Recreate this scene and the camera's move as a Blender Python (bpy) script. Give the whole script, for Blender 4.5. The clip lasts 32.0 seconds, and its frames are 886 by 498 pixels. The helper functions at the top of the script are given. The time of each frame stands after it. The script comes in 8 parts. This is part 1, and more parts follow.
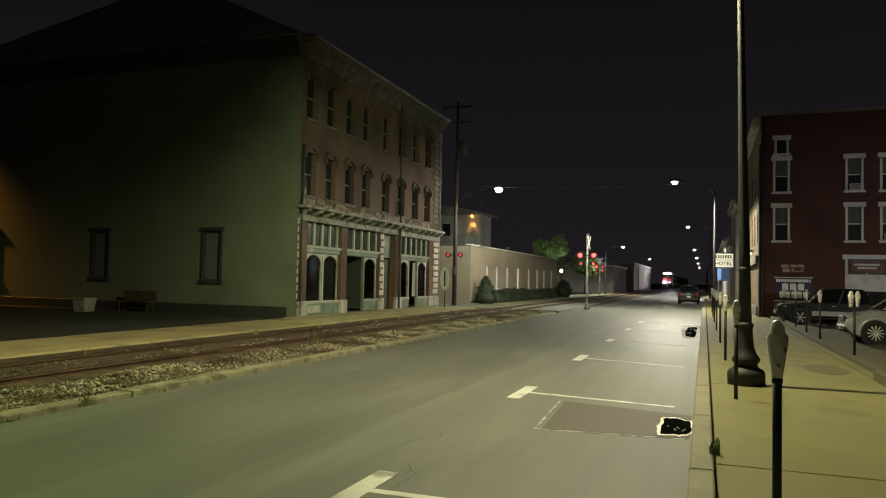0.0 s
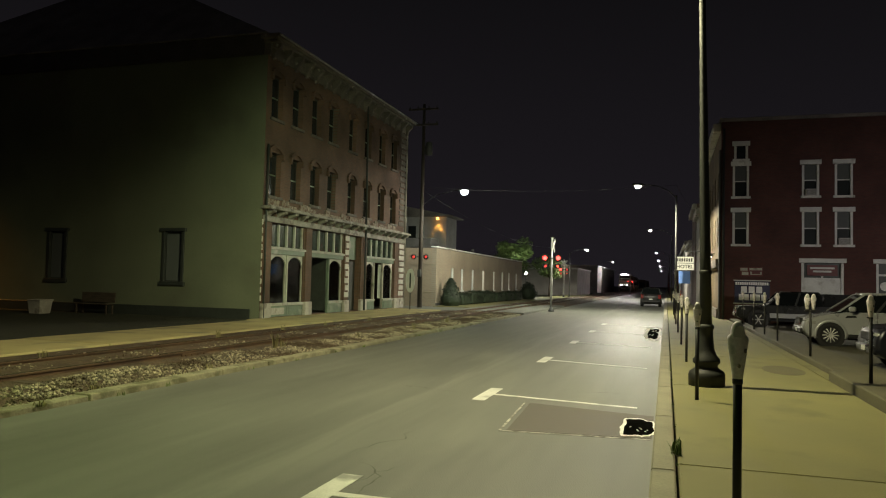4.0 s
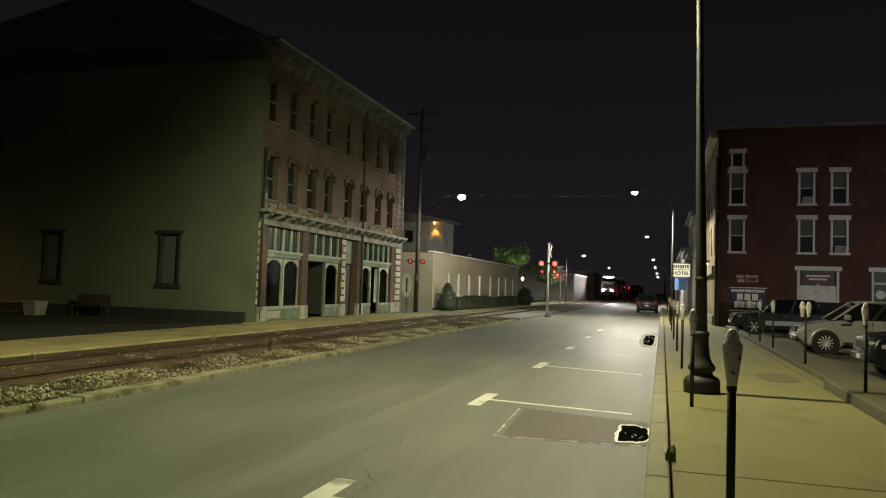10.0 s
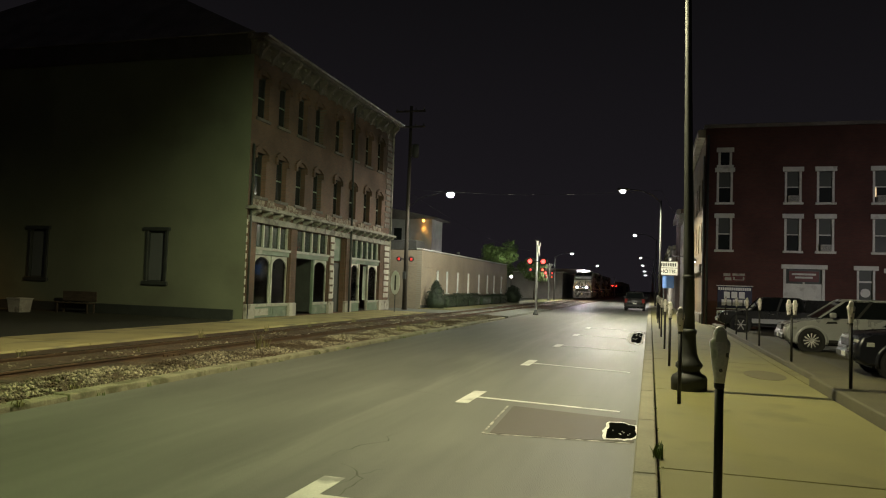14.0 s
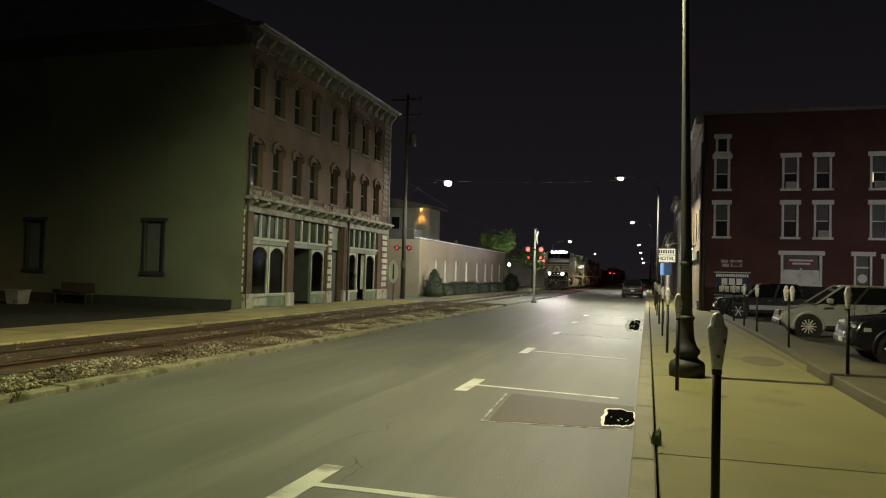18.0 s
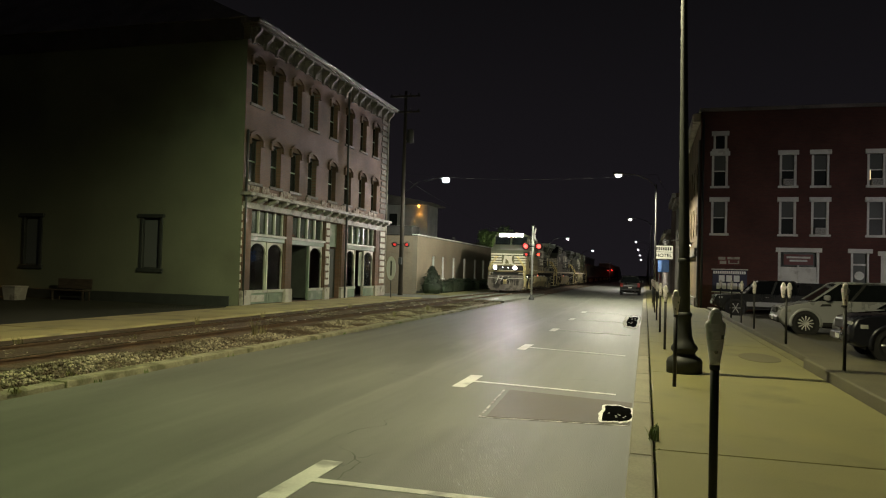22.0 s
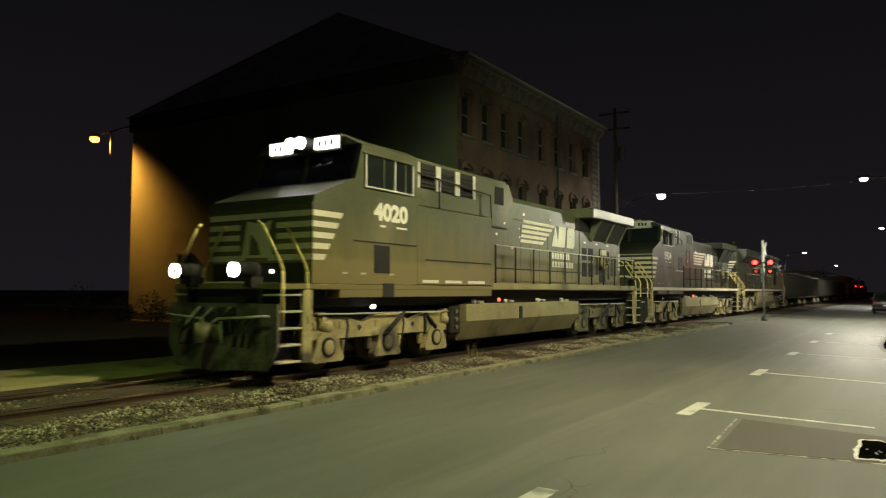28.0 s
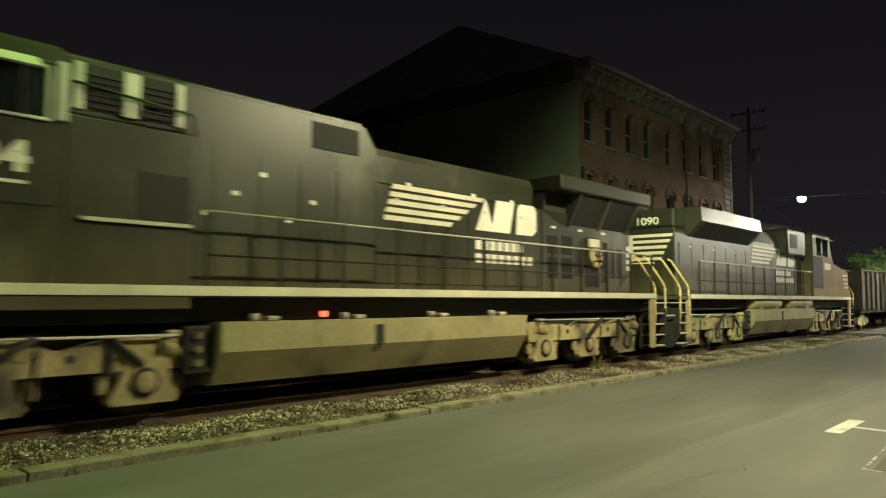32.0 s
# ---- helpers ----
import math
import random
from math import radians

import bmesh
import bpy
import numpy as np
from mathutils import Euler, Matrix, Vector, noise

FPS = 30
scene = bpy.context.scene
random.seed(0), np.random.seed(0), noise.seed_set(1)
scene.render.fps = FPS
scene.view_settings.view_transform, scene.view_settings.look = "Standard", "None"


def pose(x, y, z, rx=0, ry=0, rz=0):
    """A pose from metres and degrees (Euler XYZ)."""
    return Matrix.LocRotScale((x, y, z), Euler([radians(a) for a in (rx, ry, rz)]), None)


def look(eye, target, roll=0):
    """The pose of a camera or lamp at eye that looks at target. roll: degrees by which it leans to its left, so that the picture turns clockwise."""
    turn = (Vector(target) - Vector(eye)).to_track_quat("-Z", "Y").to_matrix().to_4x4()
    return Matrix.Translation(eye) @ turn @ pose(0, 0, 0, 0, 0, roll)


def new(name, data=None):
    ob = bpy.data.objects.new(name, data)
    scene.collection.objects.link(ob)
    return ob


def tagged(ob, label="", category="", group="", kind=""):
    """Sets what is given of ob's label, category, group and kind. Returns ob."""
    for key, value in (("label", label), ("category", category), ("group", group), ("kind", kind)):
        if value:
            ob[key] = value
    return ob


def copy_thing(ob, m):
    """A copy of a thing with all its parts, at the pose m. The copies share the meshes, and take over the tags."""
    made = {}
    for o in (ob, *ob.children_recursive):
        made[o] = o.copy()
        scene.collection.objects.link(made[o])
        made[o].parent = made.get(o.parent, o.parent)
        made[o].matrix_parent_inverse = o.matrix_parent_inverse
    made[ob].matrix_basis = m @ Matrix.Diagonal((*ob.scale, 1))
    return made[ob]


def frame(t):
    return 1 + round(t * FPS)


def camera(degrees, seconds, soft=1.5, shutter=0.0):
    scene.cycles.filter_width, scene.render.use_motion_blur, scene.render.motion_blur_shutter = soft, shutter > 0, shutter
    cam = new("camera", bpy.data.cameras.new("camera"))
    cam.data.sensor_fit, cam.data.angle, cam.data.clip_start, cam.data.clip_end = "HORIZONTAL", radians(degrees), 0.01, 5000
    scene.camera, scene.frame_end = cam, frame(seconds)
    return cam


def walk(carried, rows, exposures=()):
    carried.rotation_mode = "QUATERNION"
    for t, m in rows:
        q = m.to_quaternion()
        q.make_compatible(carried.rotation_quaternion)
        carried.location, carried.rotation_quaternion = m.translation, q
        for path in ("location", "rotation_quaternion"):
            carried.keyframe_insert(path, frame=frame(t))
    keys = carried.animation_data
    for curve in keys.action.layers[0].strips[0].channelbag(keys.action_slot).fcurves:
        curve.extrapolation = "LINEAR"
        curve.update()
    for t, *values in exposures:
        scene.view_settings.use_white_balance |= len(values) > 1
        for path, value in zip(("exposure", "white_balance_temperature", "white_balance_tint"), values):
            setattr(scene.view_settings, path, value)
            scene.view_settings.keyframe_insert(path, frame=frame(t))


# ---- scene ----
cam = camera(62.78, 32.0, soft=1.1, shutter=0.5)
PATH = [
    (0.0, pose(0.003, -0.020, 1.912, 92.334, -1.214, 19.791)),
    (0.5, pose(0.001, -0.002, 1.911, 92.185, -1.178, 19.371)),
    (1.0, pose(0.003, -0.004, 1.904, 92.235, -1.303, 18.524)),
    (1.5, pose(-0.000, -0.002, 1.908, 92.344, -1.418, 17.517)),
    (2.0, pose(-0.004, -0.003, 1.903, 92.449, -1.463, 17.151)),
    (2.5, pose(-0.001, 0.004, 1.907, 92.468, -1.405, 16.928)),
    (3.0, pose(-0.004, 0.005, 1.905, 92.465, -1.344, 16.849)),
    (3.5, pose(-0.007, -0.006, 1.907, 92.503, -1.415, 17.019)),
    (5.5, pose(0.001, -0.003, 1.908, 92.736, -1.298, 17.050)),
    (6.0, pose(-0.001, -0.005, 1.903, 92.824, -1.383, 17.097)),
    (6.5, pose(-0.004, -0.009, 1.904, 92.933, -1.442, 17.142)),
    (7.0, pose(-0.001, -0.002, 1.907, 92.982, -1.484, 17.138)),
    (7.5, pose(0.003, -0.006, 1.910, 93.035, -1.535, 17.123)),
    (8.0, pose(0.004, -0.015, 1.907, 93.011, -1.566, 17.019)),
    (8.5, pose(0.001, -0.002, 1.904, 93.015, -1.688, 17.004)),
    (9.0, pose(0.003, 0.002, 1.906, 92.928, -1.719, 17.013)),
    (9.5, pose(0.007, -0.007, 1.910, 92.917, -1.738, 16.926)),
    (10.0, pose(0.003, -0.009, 1.909, 92.946, -1.830, 16.793)),
    (10.5, pose(0.002, -0.001, 1.909, 92.948, -1.845, 16.612)),
    (11.0, pose(0.003, 0.006, 1.908, 92.946, -1.893, 16.435)),
    (11.5, pose(0.006, 0.003, 1.907, 92.968, -1.888, 16.278)),
    (12.0, pose(0.008, 0.001, 1.902, 92.968, -1.870, 16.092)),
    (12.5, pose(0.004, -0.007, 1.902, 92.926, -1.818, 15.901)),
    (13.0, pose(0.003, -0.004, 1.918, 92.915, -1.797, 15.827)),
    (13.5, pose(0.003, 0.001, 1.906, 92.898, -1.843, 15.834)),
    (14.0, pose(-0.002, 0.009, 1.904, 92.796, -1.928, 15.900)),
    (14.5, pose(-0.001, 0.002, 1.905, 92.747, -1.978, 15.892)),
    (16.5, pose(0.002, 0.005, 1.905, 92.278, -1.791, 15.866)),
    (17.0, pose(0.000, 0.000, 1.901, 92.149, -1.671, 15.873)),
    (17.5, pose(-0.010, -0.003, 1.901, 92.024, -1.532, 15.777)),
    (18.0, pose(-0.001, 0.012, 1.902, 91.907, -1.510, 15.748)),
    (18.5, pose(0.005, 0.007, 1.903, 91.863, -1.493, 15.730)),
    (19.0, pose(0.003, 0.004, 1.905, 91.871, -1.430, 15.665)),
    (19.5, pose(0.003, 0.013, 1.898, 91.871, -1.487, 15.599)),
    (20.0, pose(-0.000, 0.011, 1.905, 91.849, -1.564, 15.590)),
    (20.5, pose(-0.005, 0.002, 1.900, 91.788, -1.642, 15.587)),
    (21.0, pose(-0.005, 0.007, 1.899, 91.726, -1.592, 15.575)),
    (21.5, pose(-0.001, 0.015, 1.903, 91.668, -1.571, 15.591)),
    (22.0, pose(-0.007, 0.008, 1.894, 91.662, -1.573, 15.563)),
    (22.5, pose(-0.004, 0.009, 1.896, 91.640, -1.423, 15.624)),
    (23.0, pose(-0.005, 0.014, 1.881, 91.638, -1.407, 15.739)),
    (23.5, pose(0.004, 0.062, 1.904, 91.506, -1.212, 16.128)),
    (24.0, pose(0.037, 0.114, 1.915, 91.490, -1.189, 16.992)),
    (24.5, pose(0.067, 0.141, 1.924, 91.470, -1.228, 19.176)),
    (25.0, pose(0.065, 0.128, 1.923, 91.705, -1.058, 21.375)),
    (25.5, pose(0.059, 0.124, 1.925, 91.800, -1.022, 22.069)),
    (26.0, pose(0.059, 0.129, 1.926, 91.815, -0.877, 22.669)),
    (26.5, pose(0.055, 0.126, 1.920, 92.104, -0.641, 23.822)),
    (28.5, pose(-0.052, 0.215, 1.857, 93.586, 0.115, 36.096)),
    (29, pose(-0.065, 0.135, 1.861, 93.771, 0.389, 39.389)),
    (29.5, pose(-0.062, 0.124, 1.872, 93.825, 0.390, 40.888)),
    (30, pose(-0.056, 0.107, 1.870, 93.844, 0.283, 41.355)),
    (31, pose(-0.039, 0.117, 1.863, 93.913, -0.079, 41.655)),
    (32, pose(-0.041, 0.128, 1.860, 93.993, -0.120, 41.977)),
]
EXPO = [(0.0, 0.05), (14.0, 0.0), (20.0, -0.15), (24.0, -0.2), (26.5, -0.2), (28.5, -0.15), (30.0, 0.05), (32.0, 0.25)]
walk(cam, PATH, EXPO)

# ---- night sky ----
world = bpy.data.worlds.new("night_sky")
scene.world = world
world.use_nodes = True
wn, wl = world.node_tree.nodes, world.node_tree.links
wbg = wn["Background"]
wtc = wn.new("ShaderNodeTexCoord")
wsep = wn.new("ShaderNodeSeparateXYZ")
wramp = wn.new("ShaderNodeValToRGB")
wl.new(wtc.outputs["Generated"], wsep.inputs[0])
wl.new(wsep.outputs["Z"], wramp.inputs[0])
wramp.color_ramp.elements[0].color = (0.0122, 0.0104, 0.0130, 1)
wramp.color_ramp.elements[1].color = (0.0046, 0.0042, 0.0048, 1)
wramp.color_ramp.elements[1].position = 0.4
wl.new(wramp.outputs[0], wbg.inputs[0])
wbg.inputs[1].default_value = 1.0


# ---- lamps of the street, and added fill spots ----
def lamp(name, kind, place, power, color, size=0.25, aim=None, cone=150, blend=0.6):
    data = bpy.data.lights.new(name, kind)
    data.energy, data.color = power, color
    data.shadow_soft_size = size
    ob = new(name, data)
    if kind == "SPOT":
        data.spot_size, data.spot_blend = radians(cone), blend
        ob.matrix_world = look(place, aim)
    else:
        ob.location = place
    return ob


WHITE_LED = (0.94, 0.97, 0.80)
GREEN_FILL = (0.56, 1.0, 0.17)
POSTLIGHT = (1.0, 0.92, 0.54)
SODIUM = (1.0, 0.42, 0.06)
lamp("street_light_left", "SPOT", (-12.9, 46.4, 7.45), 2400, WHITE_LED, 0.15, (-13.2, 56.0, 0), 146, 0.7)
lamp("street_light_right", "SPOT", (-1.9, 50.8, 8.30), 8300, (1.0, 0.95, 0.74), 0.15, (-3.4, 50.8, 0), 174, 0.25)
lamp("street_light_post", "SPOT", (-2.85, 14.0, 9.0), 5000, POSTLIGHT, 0.2, (-3.2, 14.0, 0), 175, 0.4)
# Second spot added in the post's head to lift the shop front.
lamp("street_light_post_throw", "SPOT", (-2.75, 14.0, 9.0), 6000, (0.88, 1.0, 0.58), 0.2, (-14.5, 35.0, 2.0), 62, 1.0)
# No lamp known here: green fill added to tint road and train side.
lamp("added_green_fill", "SPOT", (-8.0, 4.0, 9.2), 940, GREEN_FILL, 0.25, (-8.6, 4.0, 0), 116, 0.9)
# Unseen fill added behind the camera for the stucco wall and meters.
lamp("added_rear_fill", "SPOT", (-3.0, -14.0, 5.5), 380, (0.98, 1.0, 0.74), 0.25, (-8.0, 10.0, 1.0), 56, 1.0)
# Unseen spot added off to the right to lighten the brick hotel wall.
lamp("added_lot_fill", "SPOT", (21.0, 13.0, 4.2), 6500, (1.0, 0.92, 0.88), 0.25, (13.0, 44.0, -2.0), 60, 1.0)
lamp("street_light_far_left", "SPOT", (-11.37, 110.0, 6.70), 4000, (1.0, 0.95, 0.82), 0.2, (-11.2, 110.0, 0), 168)
lamp("street_light_far_right", "SPOT", (-1.6, 106.0, 8.8), 6000, (1.0, 0.95, 0.82), 0.25, (-2.4, 106.0, 0), 165)
lamp("wall_light_sodium", "SPOT", (-42.9, 26.0, 11.15), 26000, SODIUM, 0.25, (-42.2, 27.1, 10.2), 92, 0.6)
lamp("porch_light_sodium", "SPOT", (-24.0, 75.60, 8.70), 5000, SODIUM, 0.06, (-24.0, 75.97, 6.9), 66, 0.9)


# ---- mesh tools ----
class Mesh:
    """Collects vertices and faces for one mesh."""

    def __init__(self):
        self.v, self.f, self.s = [], [], []

    def add(self, verts, faces, smooth=False):
        n = len(self.v)
        self.v += [tuple(p) for p in verts]
        for f in faces:
            self.f.append(tuple(n + i for i in f))
            self.s.append(smooth)
        return self

    def box(self, x0, x1, y0, y1, z0, z1, c=0.0, m=None):
        x0, x1, y0, y1, z0, z1 = min(x0, x1), max(x0, x1), min(y0, y1), max(y0, y1), min(z0, z1), max(z0, z1)
        cx, cy, cz = (x0 + x1) / 2, (y0 + y1) / 2, (z0 + z1) / 2
        hx, hy, hz = (x1 - x0) / 2, (y1 - y0) / 2, (z1 - z0) / 2
        c = min(c, hx * 0.6, hy * 0.6, hz * 0.6)
        vs, fs = [], []
        S = [(a, b, d) for a in (-1, 1) for b in (-1, 1) for d in (-1, 1)]
        if c <= 0:
            vs = [(cx + a * hx, cy + b * hy, cz + d * hz) for a, b, d in S]
            fs = [(0, 1, 3, 2), (4, 6, 7, 5), (0, 4, 5, 1), (2, 3, 7, 6), (0, 2, 6, 4), (1, 5, 7, 3)]
        else:
            ix = {s: 3 * i for i, s in enumerate(S)}
            for a, b, d in S:
                vs += [(cx + a * hx, cy + b * (hy - c), cz + d * (hz - c)), (cx + a * (hx - c), cy + b * hy, cz + d * (hz - c)),
                       (cx + a * (hx - c), cy + b * (hy - c), cz + d * hz)]
            for a in (-1, 1):
                fs.append([ix[a, b, d] for b, d in ((-1, -1), (1, -1), (1, 1), (-1, 1))][::a])
                fs.append([ix[b, a, d] + 1 for b, d in ((-1, -1), (-1, 1), (1, 1), (1, -1))][::a])
                fs.append([ix[b, d, a] + 2 for b, d in ((-1, -1), (1, -1), (1, 1), (-1, 1))][::a])
                for b in (-1, 1):
                    k = a * b
                    fs.append([ix[a, b, -1], ix[a, b, -1] + 1, ix[a, b, 1] + 1, ix[a, b, 1]][::k])
                    fs.append([ix[a, -1, b], ix[a, 1, b], ix[a, 1, b] + 2, ix[a, -1, b] + 2][::k])
                    fs.append([ix[-1, a, b] + 1, ix[-1, a, b] + 2, ix[1, a, b] + 2, ix[1, a, b] + 1][::k])
                    for d in (-1, 1):
                        fs.append([ix[a, b, d], ix[a, b, d] + 1, ix[a, b, d] + 2][::-a * b * d])
        if m is not None:
            vs = [m @ Vector(p) for p in vs]
        return self.add(vs, fs)

    def cyl(self, p0, p1, r0, r1=None, n=12, caps=True, smooth=True):
        r1 = r0 if r1 is None else r1
        p0, p1 = Vector(p0), Vector(p1)
        q = (p1 - p0).to_track_quat("Z", "Y")
        vs = []
        for p, r in ((p0, r0), (p1, r1)):
            vs += [p + q @ Vector((r * math.cos(2 * math.pi * i / n), r * math.sin(2 * math.pi * i / n), 0)) for i in range(n)]
        self.add(vs, [(i, (i + 1) % n, n + (i + 1) % n, n + i) for i in range(n)], smooth)
        if caps:
            k = len(self.v) - 2 * n
            self.f += [tuple(range(k, k + n))[::-1], tuple(range(k + n, k + 2 * n))]
            self.s += [False, False]
        return self

    def tube(self, pts, r, n=8):
        for a, b in zip(pts, pts[1:]):
            self.cyl(a, b, r, r, n)
        return self

    def lathe(self, profile, centre=(0, 0, 0), n=20, axis="z", smooth=True):
        c = Vector(centre)
        vs = []
        for r, h in profile:
            for i in range(n):
                a = 2 * math.pi * i / n
                p = (r * math.cos(a), r * math.sin(a), h)
                if axis == "x":
                    p = (h, p[0], p[1])
                elif axis == "y":
                    p = (p[1], h, p[0])
                vs.append(c + Vector(p))
        fs = [(k * n + i, k * n + (i + 1) % n, (k + 1) * n + (i + 1) % n, (k + 1) * n + i) for k in range(len(profile) - 1) for i in range(n)]
        self.add(vs, fs, smooth)
        k = len(self.v) - len(vs)
        self.f += [tuple(range(k, k + n))[::-1], tuple(range(k + len(vs) - n, k + len(vs)))]
        self.s += [False, False]
        return self

    def prism(self, poly, axis, a, b, smooth=False):
        """poly in the two other axes in order (x, y, z without axis), drawn out from a to b."""
        def at(p, q, w):
            return {"x": (w, p, q), "y": (p, w, q), "z": (p, q, w)}[axis]
        n = len(poly)
        vs = [at(p, q, a) for p, q in poly] + [at(p, q, b) for p, q in poly]
        self.add(vs, [(i, (i + 1) % n, n + (i + 1) % n, n + i) for i in range(n)], smooth)
        k = len(self.v) - 2 * n
        self.f += [tuple(range(k, k + n))[::-1], tuple(range(k + n, k + 2 * n))]
        self.s += [False, False]
        return self

    def loft(self, rings, caps=True, smooth=True):
        n = len(rings[0])
        vs = [p for r in rings for p in r]
        self.add(vs, [(k * n + i, k * n + (i + 1) % n, (k + 1) * n + (i + 1) % n, (k + 1) * n + i) for k in range(len(rings) - 1) for i in range(n)], smooth)
        if caps:
            k = len(self.v) - len(vs)
            self.f += [tuple(range(k, k + n))[::-1], tuple(range(k + len(vs) - n, k + len(vs)))]
            self.s += [False, False]
        return self

    def data(self, name, mat, mend=True, weld=False):
        me = bpy.data.meshes.new(name)
        me.from_pydata(self.v, [], self.f)
        me.polygons.foreach_set("use_smooth", self.s)
        if mend:
            bm = bmesh.new()
            bm.from_mesh(me)
            bmesh.ops.recalc_face_normals(bm, faces=bm.faces)
            bm.to_mesh(me)
            bm.free()
        if weld:
            bm = bmesh.new()
            bm.from_mesh(me)
            bmesh.ops.remove_doubles(bm, verts=bm.verts, dist=1e-4)
            bm.to_mesh(me)
            bm.free()
        me.materials.append(mat)
        me.update()
        return me


def part(name, m, mat, parent, label="", place=None):
    """One mesh object under a thing or a part."""
    ob = new(name, m if isinstance(m, bpy.types.Mesh) else m.data(name, mat))
    ob.parent = parent
    if place is not None:
        ob.matrix_basis = place
    return tagged(ob, label)


def thing(name, label, category, place=None, group=""):
    ob = new(name)
    ob.empty_display_size = 0.2
    if place is not None:
        ob.matrix_basis = place
    return tagged(ob, label, category, group)


def solid(name, m, mat, label="", category="", group="", kind="", place=None):
    ob = new(name, m if isinstance(m, bpy.types.Mesh) else m.data(name, mat))
    if place is not None:
        ob.matrix_basis = place
    return tagged(ob, label, category, group, kind)


def setting(name, m, mat, label="", category=""):
    return solid(name, m, mat, label, category, "", "structure")


def text_mesh(body, size, depth, mat, name="lettering", bold=0.0, wide=1.0):
    """Letters in the x-z plane, facing -y, centred."""
    cu = bpy.data.curves.new(name, "FONT")
    cu.body, cu.size, cu.align_x, cu.align_y, cu.extrude, cu.offset = body, size, "CENTER", "CENTER", depth, bold
    tmp = bpy.data.objects.new("tmp", cu)
    scene.collection.objects.link(tmp)
    dg = bpy.context.evaluated_depsgraph_get()
    me = bpy.data.meshes.new_from_object(tmp.evaluated_get(dg))
    bpy.data.objects.remove(tmp)
    me.transform(pose(0, 0, 0, 90, 0, 0) @ Matrix.Diagonal((wide, 1, 1, 1)))
    me.materials.clear()
    me.materials.append(mat)
    return me


def panel_wall(m, axis, w0, w1, u0, u1, z0, z1, holes, u_first=True):
    """A wall between w0 and w1 on the axis, from u0 to u1 and z0 to z1, with holes (u0, u1, z0, z1) through it."""
    us = [u for u in sorted({u0, u1, *[h[0] for h in holes], *[h[1] for h in holes]}) if u0 <= u <= u1]
    zs = [z for z in sorted({z0, z1, *[h[2] for h in holes], *[h[3] for h in holes]}) if z0 <= z <= z1]
    for a, b in zip(us, us[1:]):
        for p, q in zip(zs, zs[1:]):
            cu, cz = (a + b) / 2, (p + q) / 2
            if not any(h[0] < cu < h[1] and h[2] < cz < h[3] for h in holes):
                if axis == "x":
                    m.box(w0, w1, a, b, p, q)
                else:
                    m.box(a, b, w0, w1, p, q)
    return m


